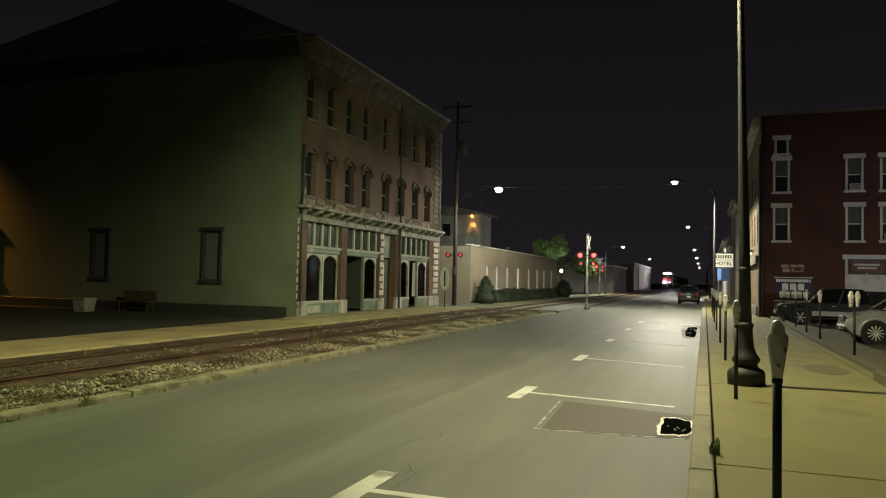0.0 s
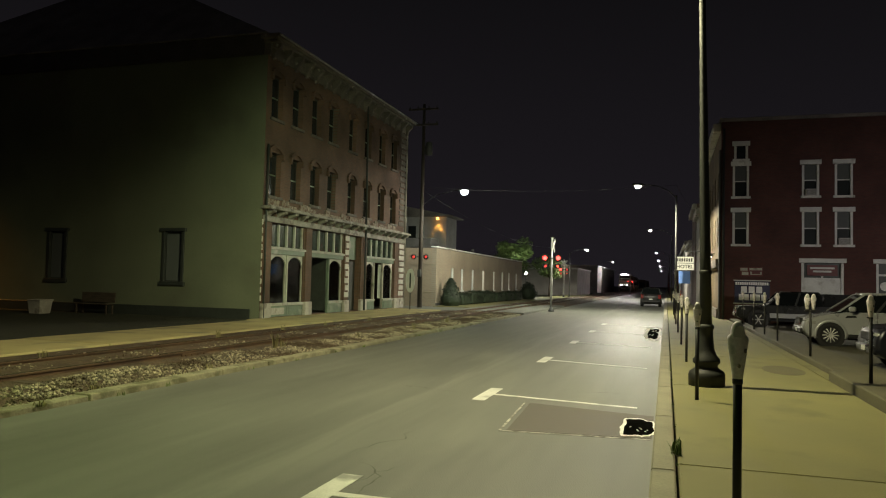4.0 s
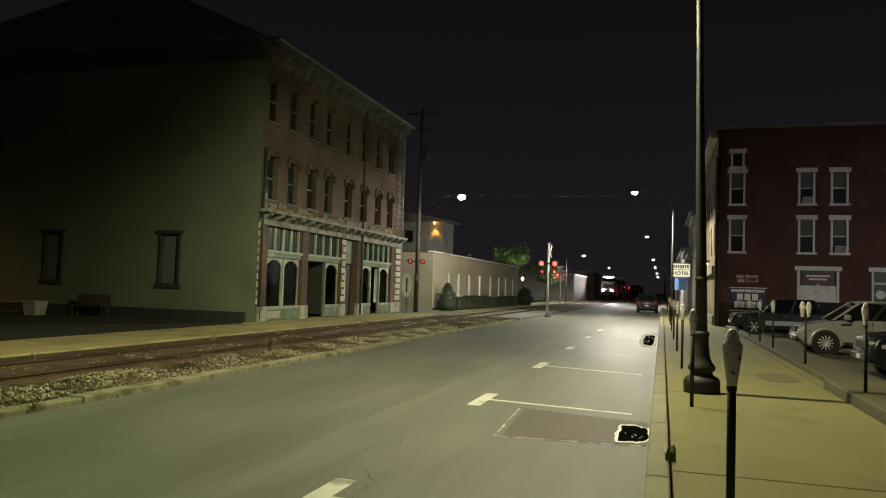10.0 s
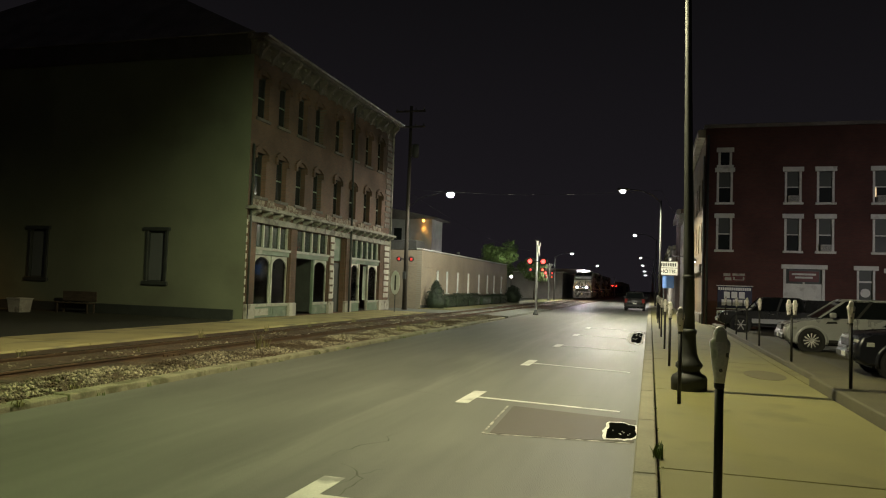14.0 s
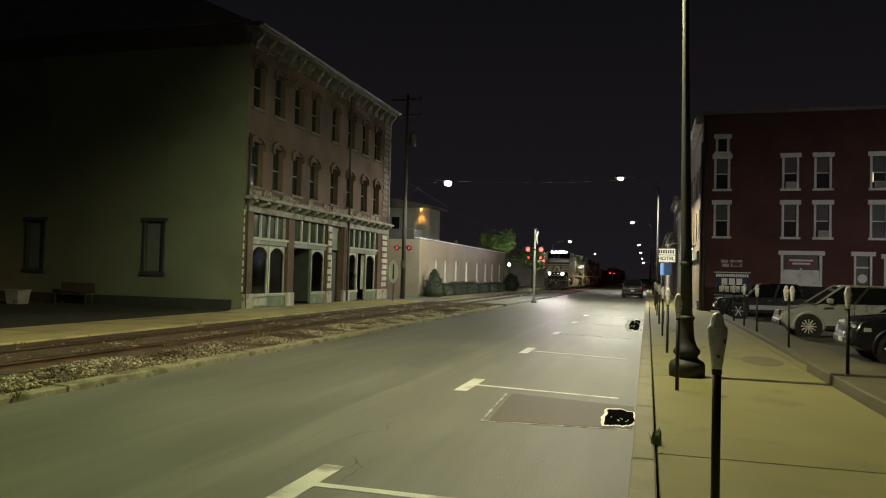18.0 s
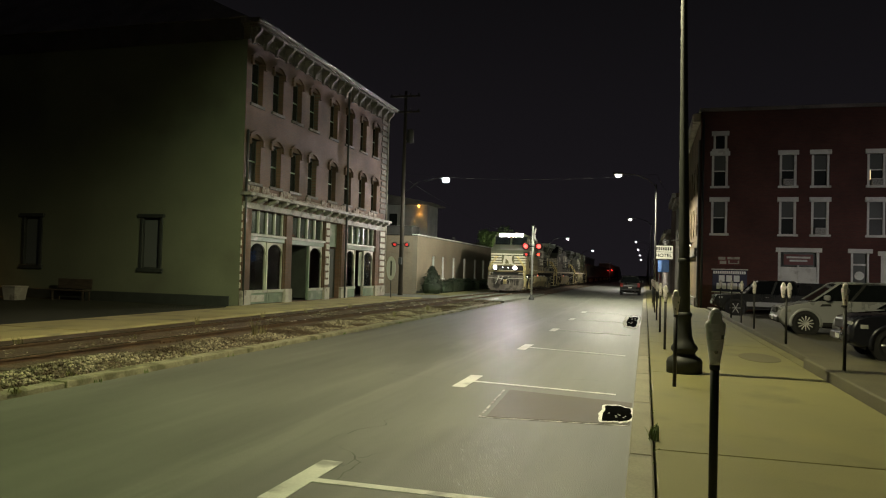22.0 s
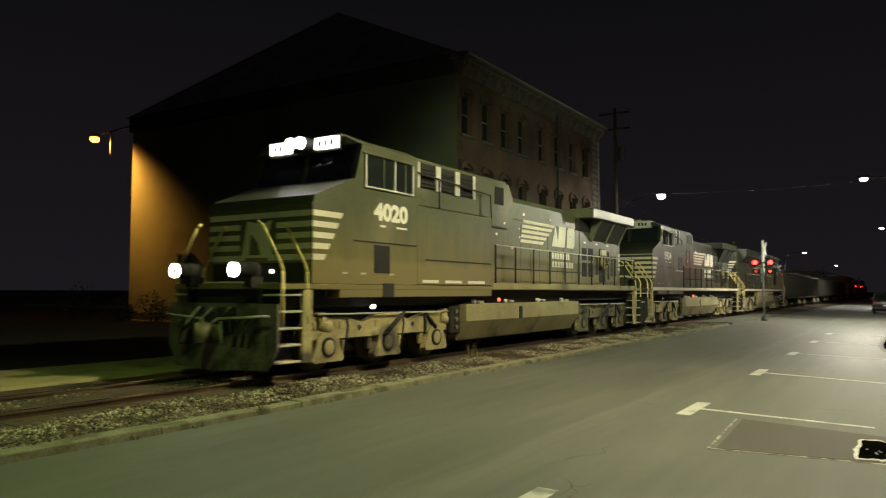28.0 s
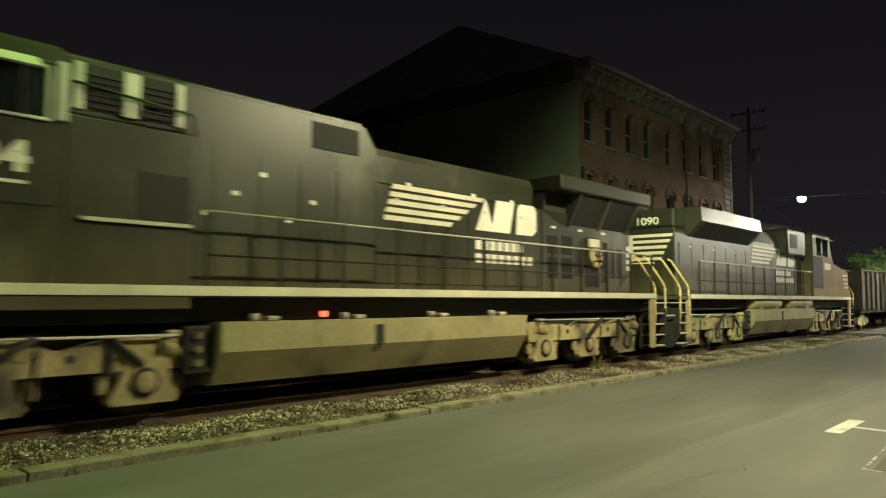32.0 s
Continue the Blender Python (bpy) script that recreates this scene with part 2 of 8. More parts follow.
# ---- materials ----
def material(name, color, rough=0.7, metal=0.0, vary=0.25, scale=1.5, fine=40.0, bump=0.3, depth=0.01, stain=None, stain_at=0.6, stain_scale=0.35, spec=0.5,
             stretch=(1, 1, 1), random=0.0, coat=0.0, island=0.0):
    """Paint with broad and fine variation, stains and relief, in metres."""
    mat = bpy.data.materials.new(name)
    mat.use_nodes = True
    N, L = mat.node_tree.nodes, mat.node_tree.links
    b = N["Principled BSDF"]
    b.inputs["Roughness"].default_value, b.inputs["Metallic"].default_value = rough, metal
    b.inputs["Specular IOR Level"].default_value = spec
    b.inputs["Coat Weight"].default_value = coat
    tc, mp = N.new("ShaderNodeTexCoord"), N.new("ShaderNodeMapping")
    mp.inputs["Scale"].default_value = stretch
    L.new(tc.outputs["Object"], mp.inputs[0])
    n1, n2 = N.new("ShaderNodeTexNoise"), N.new("ShaderNodeTexNoise")
    n1.inputs["Scale"].default_value, n1.inputs["Detail"].default_value = scale, 5
    n2.inputs["Scale"].default_value, n2.inputs["Detail"].default_value = fine, 3
    for n in (n1, n2):
        L.new(mp.outputs[0], n.inputs["Vector"])
    ramp = N.new("ShaderNodeMapRange")
    ramp.inputs[1].default_value, ramp.inputs[2].default_value = 0.3, 0.7
    ramp.inputs[3].default_value, ramp.inputs[4].default_value = 1 - vary, 1 + vary
    L.new(n1.outputs["Fac"], ramp.inputs[0])
    r2 = N.new("ShaderNodeMapRange")
    r2.inputs[1].default_value, r2.inputs[2].default_value = 0.3, 0.7
    r2.inputs[3].default_value, r2.inputs[4].default_value = 1 - vary * 0.6, 1 + vary * 0.6
    L.new(n2.outputs["Fac"], r2.inputs[0])
    mul = N.new("ShaderNodeMath")
    mul.operation = "MULTIPLY"
    L.new(ramp.outputs[0], mul.inputs[0])
    L.new(r2.outputs[0], mul.inputs[1])
    last = mul.outputs[0]
    if random:
        oi, rr = N.new("ShaderNodeObjectInfo"), N.new("ShaderNodeMapRange")
        rr.inputs[3].default_value, rr.inputs[4].default_value = 1 - random, 1 + random
        L.new(oi.outputs["Random"], rr.inputs[0])
        m2 = N.new("ShaderNodeMath")
        m2.operation = "MULTIPLY"
        L.new(last, m2.inputs[0])
        L.new(rr.outputs[0], m2.inputs[1])
        last = m2.outputs[0]
    if island:
        ge, ri, m3 = N.new("ShaderNodeNewGeometry"), N.new("ShaderNodeMapRange"), N.new("ShaderNodeMath")
        ri.inputs[3].default_value, ri.inputs[4].default_value = 1 - island, 1 + island
        m3.operation = "MULTIPLY"
        L.new(ge.outputs["Random Per Island"], ri.inputs[0])
        L.new(last, m3.inputs[0])
        L.new(ri.outputs[0], m3.inputs[1])
        last = m3.outputs[0]
    vm = N.new("ShaderNodeVectorMath")
    vm.operation = "SCALE"
    vm.inputs[0].default_value = color[:3]
    L.new(last, vm.inputs["Scale"])
    out = vm.outputs[0]
    if stain is not None:
        n3, r3, mix = N.new("ShaderNodeTexNoise"), N.new("ShaderNodeMapRange"), N.new("ShaderNodeMix")
        n3.inputs["Scale"].default_value, n3.inputs["Detail"].default_value = stain_scale, 7
        L.new(mp.outputs[0], n3.inputs["Vector"])
        r3.inputs[1].default_value, r3.inputs[2].default_value = stain_at - 0.06, stain_at + 0.06
        L.new(n3.outputs["Fac"], r3.inputs[0])
        mix.data_type = "RGBA"
        L.new(r3.outputs[0], mix.inputs["Factor"])
        L.new(out, mix.inputs[6])
        mix.inputs[7].default_value = (*stain[:3], 1)
        out = mix.outputs[2]
    L.new(out, b.inputs["Base Color"])
    rm = N.new("ShaderNodeMapRange")
    rm.inputs[3].default_value, rm.inputs[4].default_value = max(rough - 0.12, 0.02), min(rough + 0.12, 1)
    L.new(n1.outputs["Fac"], rm.inputs[0])
    L.new(rm.outputs[0], b.inputs["Roughness"])
    if bump:
        bp = N.new("ShaderNodeBump")
        bp.inputs["Strength"].default_value, bp.inputs["Distance"].default_value = bump, depth
        L.new(n2.outputs["Fac"], bp.inputs["Height"])
        L.new(bp.outputs[0], b.inputs["Normal"])
    return mat


def dusty(mat, dust, low, high, most, blotch=1.6):
    """Road dust thrown up on a painted side: thick near the walkway, thinning out above, blotchy at its edge."""
    N, L = mat.node_tree.nodes, mat.node_tree.links
    b = N["Principled BSDF"]
    base = b.inputs["Base Color"].links[0].from_socket
    tc, sp, no, ad, mu = N.new("ShaderNodeTexCoord"), N.new("ShaderNodeSeparateXYZ"), N.new("ShaderNodeTexNoise"), N.new("ShaderNodeMath"), N.new("ShaderNodeMath")
    mp = N.new("ShaderNodeMapping")
    mp.inputs["Scale"].default_value = (1, 1.6, 0.35)
    L.new(tc.outputs["Object"], sp.inputs[0])
    L.new(tc.outputs["Object"], mp.inputs[0])
    L.new(mp.outputs[0], no.inputs["Vector"])
    no.inputs["Scale"].default_value, no.inputs["Detail"].default_value = 2.0, 6
    mu.operation, ad.operation = "MULTIPLY", "ADD"
    mu.inputs[1].default_value = blotch
    L.new(no.outputs["Fac"], mu.inputs[0])
    L.new(sp.outputs["Z"], ad.inputs[0])
    L.new(mu.outputs[0], ad.inputs[1])
    rm, mix = N.new("ShaderNodeMapRange"), N.new("ShaderNodeMix")
    rm.inputs[1].default_value, rm.inputs[2].default_value, rm.inputs[3].default_value, rm.inputs[4].default_value = low + blotch / 2, high + blotch / 2, most, 0.0
    L.new(ad.outputs[0], rm.inputs[0])
    mix.data_type = "RGBA"
    L.new(rm.outputs[0], mix.inputs["Factor"])
    L.new(base, mix.inputs[6])
    mix.inputs[7].default_value = (*dust, 1)
    L.new(mix.outputs[2], b.inputs["Base Color"])
    return mat


def brick_material(name, c1, c2, mortar, axis, vary=0.2):
    """Brickwork in courses of 75 mm; axis: the wall's normal."""
    mat = bpy.data.materials.new(name)
    mat.use_nodes = True
    N, L = mat.node_tree.nodes, mat.node_tree.links
    b = N["Principled BSDF"]
    b.inputs["Roughness"].default_value = 0.85
    tc, sp, cb = N.new("ShaderNodeTexCoord"), N.new("ShaderNodeSeparateXYZ"), N.new("ShaderNodeCombineXYZ")
    L.new(tc.outputs["Object"], sp.inputs[0])
    L.new(sp.outputs["Y" if axis == "x" else "X"], cb.inputs[0])
    L.new(sp.outputs["Z"], cb.inputs[1])
    br = N.new("ShaderNodeTexBrick")
    br.inputs["Scale"].default_value = 1.0
    br.inputs["Brick Width"].default_value, br.inputs["Row Height"].default_value = 0.215, 0.075
    br.inputs["Mortar Size"].default_value = 0.008
    br.inputs["Color1"].default_value, br.inputs["Color2"].default_value, br.inputs["Mortar"].default_value = (*c1, 1), (*c2, 1), (*mortar, 1)
    L.new(cb.outputs[0], br.inputs["Vector"])
    n1 = N.new("ShaderNodeTexNoise")
    n1.inputs["Scale"].default_value, n1.inputs["Detail"].default_value = 0.5, 6
    L.new(tc.outputs["Object"], n1.inputs["Vector"])
    r = N.new("ShaderNodeMapRange")
    r.inputs[1].default_value, r.inputs[2].default_value, r.inputs[3].default_value, r.inputs[4].default_value = 0.3, 0.7, 1 - 2 * vary, 1 + vary
    L.new(n1.outputs["Fac"], r.inputs[0])
    vm = N.new("ShaderNodeVectorMath")
    vm.operation = "SCALE"
    L.new(br.outputs["Color"], vm.inputs[0])
    L.new(r.outputs[0], vm.inputs["Scale"])
    L.new(vm.outputs[0], b.inputs["Base Color"])
    bp = N.new("ShaderNodeBump")
    bp.inputs["Strength"].default_value, bp.inputs["Distance"].default_value, bp.invert = 0.6, 0.008, True
    L.new(br.outputs["Fac"], bp.inputs["Height"])
    L.new(bp.outputs[0], b.inputs["Normal"])
    return mat


def glow(name, color, strength):
    mat = bpy.data.materials.new(name)
    mat.use_nodes = True
    b = mat.node_tree.nodes["Principled BSDF"]
    b.inputs["Base Color"].default_value = (*color, 1)
    b.inputs["Emission Color"].default_value = (*color, 1)
    b.inputs["Emission Strength"].default_value = strength
    return mat


def glass_material(name, tint=(0.02, 0.025, 0.025), rough=0.05, spec=0.6):
    """Dark window glass over an unlit room."""
    mat = bpy.data.materials.new(name)
    mat.use_nodes = True
    N, L = mat.node_tree.nodes, mat.node_tree.links
    b = N["Principled BSDF"]
    b.inputs["Base Color"].default_value = (*tint, 1)
    b.inputs["Roughness"].default_value = rough
    b.inputs["Specular IOR Level"].default_value = spec
    n = N.new("ShaderNodeTexNoise")
    n.inputs["Scale"].default_value = 1.3
    bp = N.new("ShaderNodeBump")
    bp.inputs["Strength"].default_value, bp.inputs["Distance"].default_value = 0.15, 0.01
    L.new(n.outputs["Fac"], bp.inputs["Height"])
    L.new(bp.outputs[0], b.inputs["Normal"])
    return mat




def asphalt_material(name):
    """Worn street asphalt: grit, mottling, long wear streaks and smoother wheel tracks."""
    mat = material(name, (0.124, 0.128, 0.108), 0.60, 0, 0.20, 0.9, 110, 0.6, 0.006, (0.092, 0.095, 0.080), 0.60, 0.5, stretch=(1, 0.22, 1))
    N, L = mat.node_tree.nodes, mat.node_tree.links
    b = N["Principled BSDF"]
    base = b.inputs["Base Color"].links[0].from_socket
    tc, mp, sx = N.new("ShaderNodeTexCoord"), N.new("ShaderNodeMapping"), N.new("ShaderNodeSeparateXYZ")
    mp.inputs["Scale"].default_value = (2.2, 0.16, 1)
    L.new(tc.outputs["Object"], mp.inputs[0])
    L.new(tc.outputs["Object"], sx.inputs[0])
    no = N.new("ShaderNodeTexNoise")
    no.inputs["Scale"].default_value, no.inputs["Detail"].default_value = 1.6, 8
    L.new(mp.outputs[0], no.inputs["Vector"])

    def calc(op, a, c):
        m = N.new("ShaderNodeMath")
        m.operation = op
        for k, v in enumerate((a, c)):
            if isinstance(v, (int, float)):
                m.inputs[k].default_value = v
            else:
                L.new(v, m.inputs[k])
        return m.outputs[0]

    wob = calc("MULTIPLY", calc("SUBTRACT", no.outputs["Fac"], 0.5), 0.9)
    # one pale scuffed line along the parking bays
    off = calc("ABSOLUTE", calc("ADD", calc("ADD", sx.outputs["X"], 3.86), wob), 0)
    line = N.new("ShaderNodeMapRange")
    line.inputs[1].default_value, line.inputs[2].default_value, line.inputs[3].default_value, line.inputs[4].default_value = 0.02, 0.22, 0.24, 0.0
    L.new(off, line.inputs[0])
    mott = N.new("ShaderNodeMapRange")
    mott.inputs[1].default_value, mott.inputs[2].default_value, mott.inputs[3].default_value, mott.inputs[4].default_value = 0.34, 0.66, 0.92, 1.08
    L.new(no.outputs["Fac"], mott.inputs[0])
    gain = calc("ADD", mott.outputs[0], line.outputs[0])
    vm = N.new("ShaderNodeVectorMath")
    vm.operation = "SCALE"
    L.new(base, vm.inputs[0])
    L.new(gain, vm.inputs["Scale"])
    L.new(vm.outputs[0], b.inputs["Base Color"])
    return mat


ASPHALT = asphalt_material("asphalt")
ASPHALT_OLD = material("asphalt_patch", (0.078, 0.065, 0.050), 0.66, 0, 0.2, 1.2, 80, 0.5, 0.006)
BORDER_CONCRETE = material("lot_border_concrete", (0.090, 0.083, 0.045), 0.85, 0, 0.25, 0.8, 45, 0.4, 0.006, (0.085, 0.075, 0.040), 0.58, 1.3)
LOT_ASPHALT = material("lot_asphalt", (0.085, 0.080, 0.050), 0.75, 0, 0.25, 0.5, 70, 0.5, 0.008)
TAR = material("wet_tar", (0.004, 0.004, 0.004), 0.8, 0, 0.3, 3, 30, 0.4, 0.01, spec=0.0)
PAINT_LINE = material("road_paint", (0.62, 0.62, 0.58), 0.65, 0, 0.18, 2, 60, 0.3, 0.004, (0.28, 0.28, 0.26), 0.62, 2.2)
CONCRETE = material("concrete_walk", (0.182, 0.170, 0.064), 0.8, 0, 0.12, 0.6, 60, 0.3, 0.004, (0.145, 0.134, 0.052), 0.62, 0.8, random=0.06)
CURB_CONCRETE = material("kerb_concrete", (0.25, 0.235, 0.16), 0.82, 0, 0.18, 1.0, 50, 0.4, 0.006, (0.2, 0.19, 0.14), 0.6, 1.6, random=0.08)
STONE_KERB = material("kerb_stone", (0.23, 0.22, 0.14), 0.88, 0, 0.3, 2.2, 28, 0.8, 0.02, (0.12, 0.115, 0.06), 0.58, 2.6, random=0.16)
BALLAST_BED = material("ballast_bed", (0.085, 0.056, 0.032), 0.95, 0, 0.4, 2.0, 18, 1.0, 0.05)
BALLAST = material("ballast_stone", (0.31, 0.275, 0.195), 0.9, 0, 0.35, 0.9, 60, 0.4, 0.01, (0.085, 0.060, 0.036), 0.52, 0.8, island=0.75)
GRASS_DIRT = material("dark_lawn", (0.030, 0.032, 0.018), 0.95, 0, 0.45, 1.5, 25, 1.0, 0.04)
RUST_RAIL = material("rail_rust", (0.095, 0.056, 0.028), 0.8, 0.2, 0.35, 2.0, 30, 0.4, 0.004)
RAIL_TOP = material("rail_top", (0.60, 0.52, 0.40), 0.25, 1.0, 0.1, 1.0, 40, 0.1, 0.002)
PALE_WALK = material("old_concrete_walk", (0.40, 0.345, 0.16), 0.85, 0, 0.16, 0.6, 60, 0.3, 0.004, (0.24, 0.215, 0.12), 0.60, 0.8, random=0.08)
TIE_WOOD = material("tie_wood", (0.06, 0.045, 0.03), 0.9, 0, 0.35, 3, 30, 0.7, 0.01, stretch=(1, 6, 6), random=0.2)

FAC_BRICK = brick_material("red_brick_facade", (0.150, 0.082, 0.052), (0.118, 0.068, 0.045), (0.125, 0.10, 0.078), "x", 0.25)
HOTEL_BRICK = brick_material("dark_red_brick", (0.112, 0.042, 0.034), (0.088, 0.035, 0.030), (0.082, 0.050, 0.042), "y", 0.15)
HOTEL_BRICK_X = brick_material("tan_brick_front", (0.15, 0.105, 0.055), (0.115, 0.082, 0.045), (0.10, 0.08, 0.05), "x", 0.2)
TAN_BRICK = brick_material("tan_brick", (0.30, 0.24, 0.17), (0.26, 0.21, 0.15), (0.28, 0.25, 0.20), "x", 0.08)
TAN_BRICK_Y = brick_material("tan_brick_end", (0.30, 0.24, 0.17), (0.26, 0.21, 0.15), (0.28, 0.25, 0.20), "y", 0.08)
STUCCO = material("cream_stucco_wall", (0.152, 0.168, 0.108), 0.9, 0, 0.16, 0.35, 22, 0.5, 0.01, (0.125, 0.134, 0.088), 0.6, 0.3)
DARK_BAND = material("dark_trim_and_shadow", (0.06, 0.058, 0.055), 0.8, 0, 0.3, 1.0, 20, 0.3, 0.01)
SHINGLE = material("roof_shingle", (0.22, 0.205, 0.19), 0.9, 0, 0.3, 0.8, 10, 0.8, 0.03)
GREEN_TRIM = material("grey_green_trim_paint", (0.15, 0.20, 0.145), 0.6, 0, 0.25, 1.2, 25, 0.3, 0.004, (0.30, 0.31, 0.26), 0.63, 1.5)
PALE_TRIM = material("weathered_pale_trim", (0.38, 0.36, 0.31), 0.7, 0, 0.25, 1.5, 25, 0.4, 0.006, (0.14, 0.12, 0.10), 0.63, 2.2)
SHOP_WHITE = material("peeling_white_shop_paint", (0.55, 0.53, 0.48), 0.6, 0, 0.22, 1.6, 25, 0.3, 0.004, (0.28, 0.27, 0.22), 0.64, 2.0)
SHOP_PALE = material("worn_pale_shop_paint", (0.36, 0.37, 0.31), 0.6, 0, 0.22, 1.6, 25, 0.3, 0.004, (0.26, 0.25, 0.20), 0.62, 2.0)
DULL_TRIM = material("peeling_cornice_paint", (0.125, 0.11, 0.095), 0.8, 0, 0.35, 1.5, 25, 0.4, 0.006, (0.36, 0.34, 0.30), 0.68, 3.2)
LIT_EDGE = material("lit_edge_pale", (0.42, 0.42, 0.41), 0.45, 0.6, 0.2, 2, 30, 0.2, 0.003)
CORNICE_WORN = material("worn_cornice_paint", (0.25, 0.245, 0.205), 0.75, 0, 0.3, 1.5, 25, 0.4, 0.006, (0.11, 0.10, 0.08), 0.58, 2.6)
MORTAR_RUBBLE = material("crumbled_mortar", (0.27, 0.23, 0.185), 0.9, 0, 0.35, 5, 30, 0.7, 0.02, (0.14, 0.09, 0.065), 0.54, 6)
DARK_TRIM = material("dark_window_trim", (0.035, 0.04, 0.034), 0.6, 0, 0.25, 2, 25, 0.3, 0.004)
QUOIN_STONE = material("quoin_stone", (0.52, 0.50, 0.45), 0.8, 0, 0.18, 2, 30, 0.4, 0.006, (0.3, 0.27, 0.22), 0.64, 2.5)
WHITE_TRIM = material("white_window_trim", (0.66, 0.67, 0.64), 0.6, 0, 0.12, 1.5, 25, 0.3, 0.004, (0.42, 0.41, 0.38), 0.66, 1.8)
GLASS = glass_material("window_glass")
CURTAIN = material("pale_curtain", (0.62, 0.63, 0.57), 0.9, 0, 0.2, 3, 14, 0.7, 0.02, stretch=(6, 6, 0.3))
# Near-black colour paints the gloom of the unlit rooms.
ROOM_DARK = material("gloom_dark_interior", (0.03, 0.03, 0.028), 0.9, 0, 0.3, 1, 10)

# ---- ground, road, lots ----
setting("ground", Mesh().add([(-3000, -1500, -0.06), (3000, -1500, -0.06), (3000, 3000, -0.06), (-3000, 3000, -0.06)], [(0, 1, 2, 3)]), GRASS_DIRT,
        "dark trodden earth and grass beyond the street", "ground")
setting("road", Mesh().box(-8.25, -0.13, -60, 540, -0.3, 0.0), ASPHALT, "worn grey asphalt street with marked parking bays", "road")
setting("cross_street", Mesh().box(-90, -13.3, 44.6, 50.9, -0.3, 0.06), ASPHALT, "asphalt side street crossing the railway track", "road")
setting("crossing_pavement", Mesh().box(-13.3, -8.25, 43.7, 62.0, -0.3, 0.12), ASPHALT, "asphalt level crossing between the rails", "road")
setting("parking_lot", Mesh().box(4.15, 46, -30, 43.9, -0.3, 0.03), LOT_ASPHALT, "dark asphalt parking lot beside the brick building", "parking lot")
setting("lawn", Mesh().box(-80, -15.9, -60, 27.0, -0.3, 0.12), GRASS_DIRT, "dark patchy lawn beside the old brick building", "lawn")
setting("track_bed", Mesh().prism([(-13.25, -0.1), (-8.4, -0.1), (-8.4, 0.02), (-9.1, 0.06), (-9.9, 0.085), (-10.22, 0.09), (-10.40, 0.145), (-11.70, 0.15), (-11.88, 0.10), (-12.6, 0.12), (-13.25, 0.11)], "y", -60, 43.7), BALLAST_BED,
        "dirt and fine gravel bed of the railway track", "track bed")
setting("track_bed_far", Mesh().prism([(-14.5, -0.1), (-8.3, -0.1), (-8.3, 0.03), (-9.1, 0.09), (-12.6, 0.11), (-14.5, 0.05)], "y", 62.0, 540), BALLAST_BED,
        "gravel bed of the railway track beyond the crossing", "track bed")
# parking bay marks: T heads and cross lines
for k, (yb, yh, ya, yr) in enumerate(((5.37, 6.62, 5.92, 5.92), (11.53, 12.95, 12.19, 11.80), (17.72, 19.14, 18.30, 17.55), (23.8, 25.1, 24.4, 23.6), (29.9, 31.2, 30.5, 29.6), (36.0, 37.3, 36.6, 35.7), (-0.8, 0.5, -0.2, -0.2))):
    mk = Mesh().box(-3.02, -2.80, yb, yh, -0.01, 0.004)
    lm = Mesh().prism([(-2.80, ya), (-0.42, yr), (-0.42, yr + 0.115), (-2.80, ya + 0.115)], "z", -0.01, 0.004)
    bay = thing("parking_bay_mark", "white painted T mark of a parking bay on asphalt", "road marking", None, "parking bay marks")
    part("cross_head", mk, PAINT_LINE, bay)
    part("bay_line", lm, PAINT_LINE, bay)
# repaired rectangle of darker asphalt and the wet tar blots beside the kerb
setting("asphalt_patch", Mesh().prism([(-1.97, 9.35), (-0.16, 9.55), (-0.16, 11.2), (-2.07, 11.62)], "z", -0.05, 0.003), ASPHALT_OLD, "rectangular patch of darker old asphalt", "road patch")

CHALK = material("chalky_line", (0.46, 0.44, 0.40), 0.8, 0, 0.3, 8, 40, 0.3, 0.003, (0.18, 0.17, 0.15), 0.52, 7)
edge = thing("patch_outline", "thin pale chalky outline round the asphalt patch", "road marking")
for q in ([(-2.065, 9.28), (-2.03, 9.28), (-2.14, 11.66), (-2.17, 11.66)], [(-2.03, 9.27), (-0.18, 9.47), (-0.18, 9.52), (-2.03, 9.325)]):
    part("chalk_line", Mesh().prism(q, "z", -0.02, 0.004), CHALK, edge)


# White rim painted as a bright halo round the black patch.
RIM_HALO = material("white_halo_rim", (0.80, 0.80, 0.78), 0.8, 0, 0.12, 9, 50, 0.3, 0.003, (0.45, 0.44, 0.40), 0.66, 14)


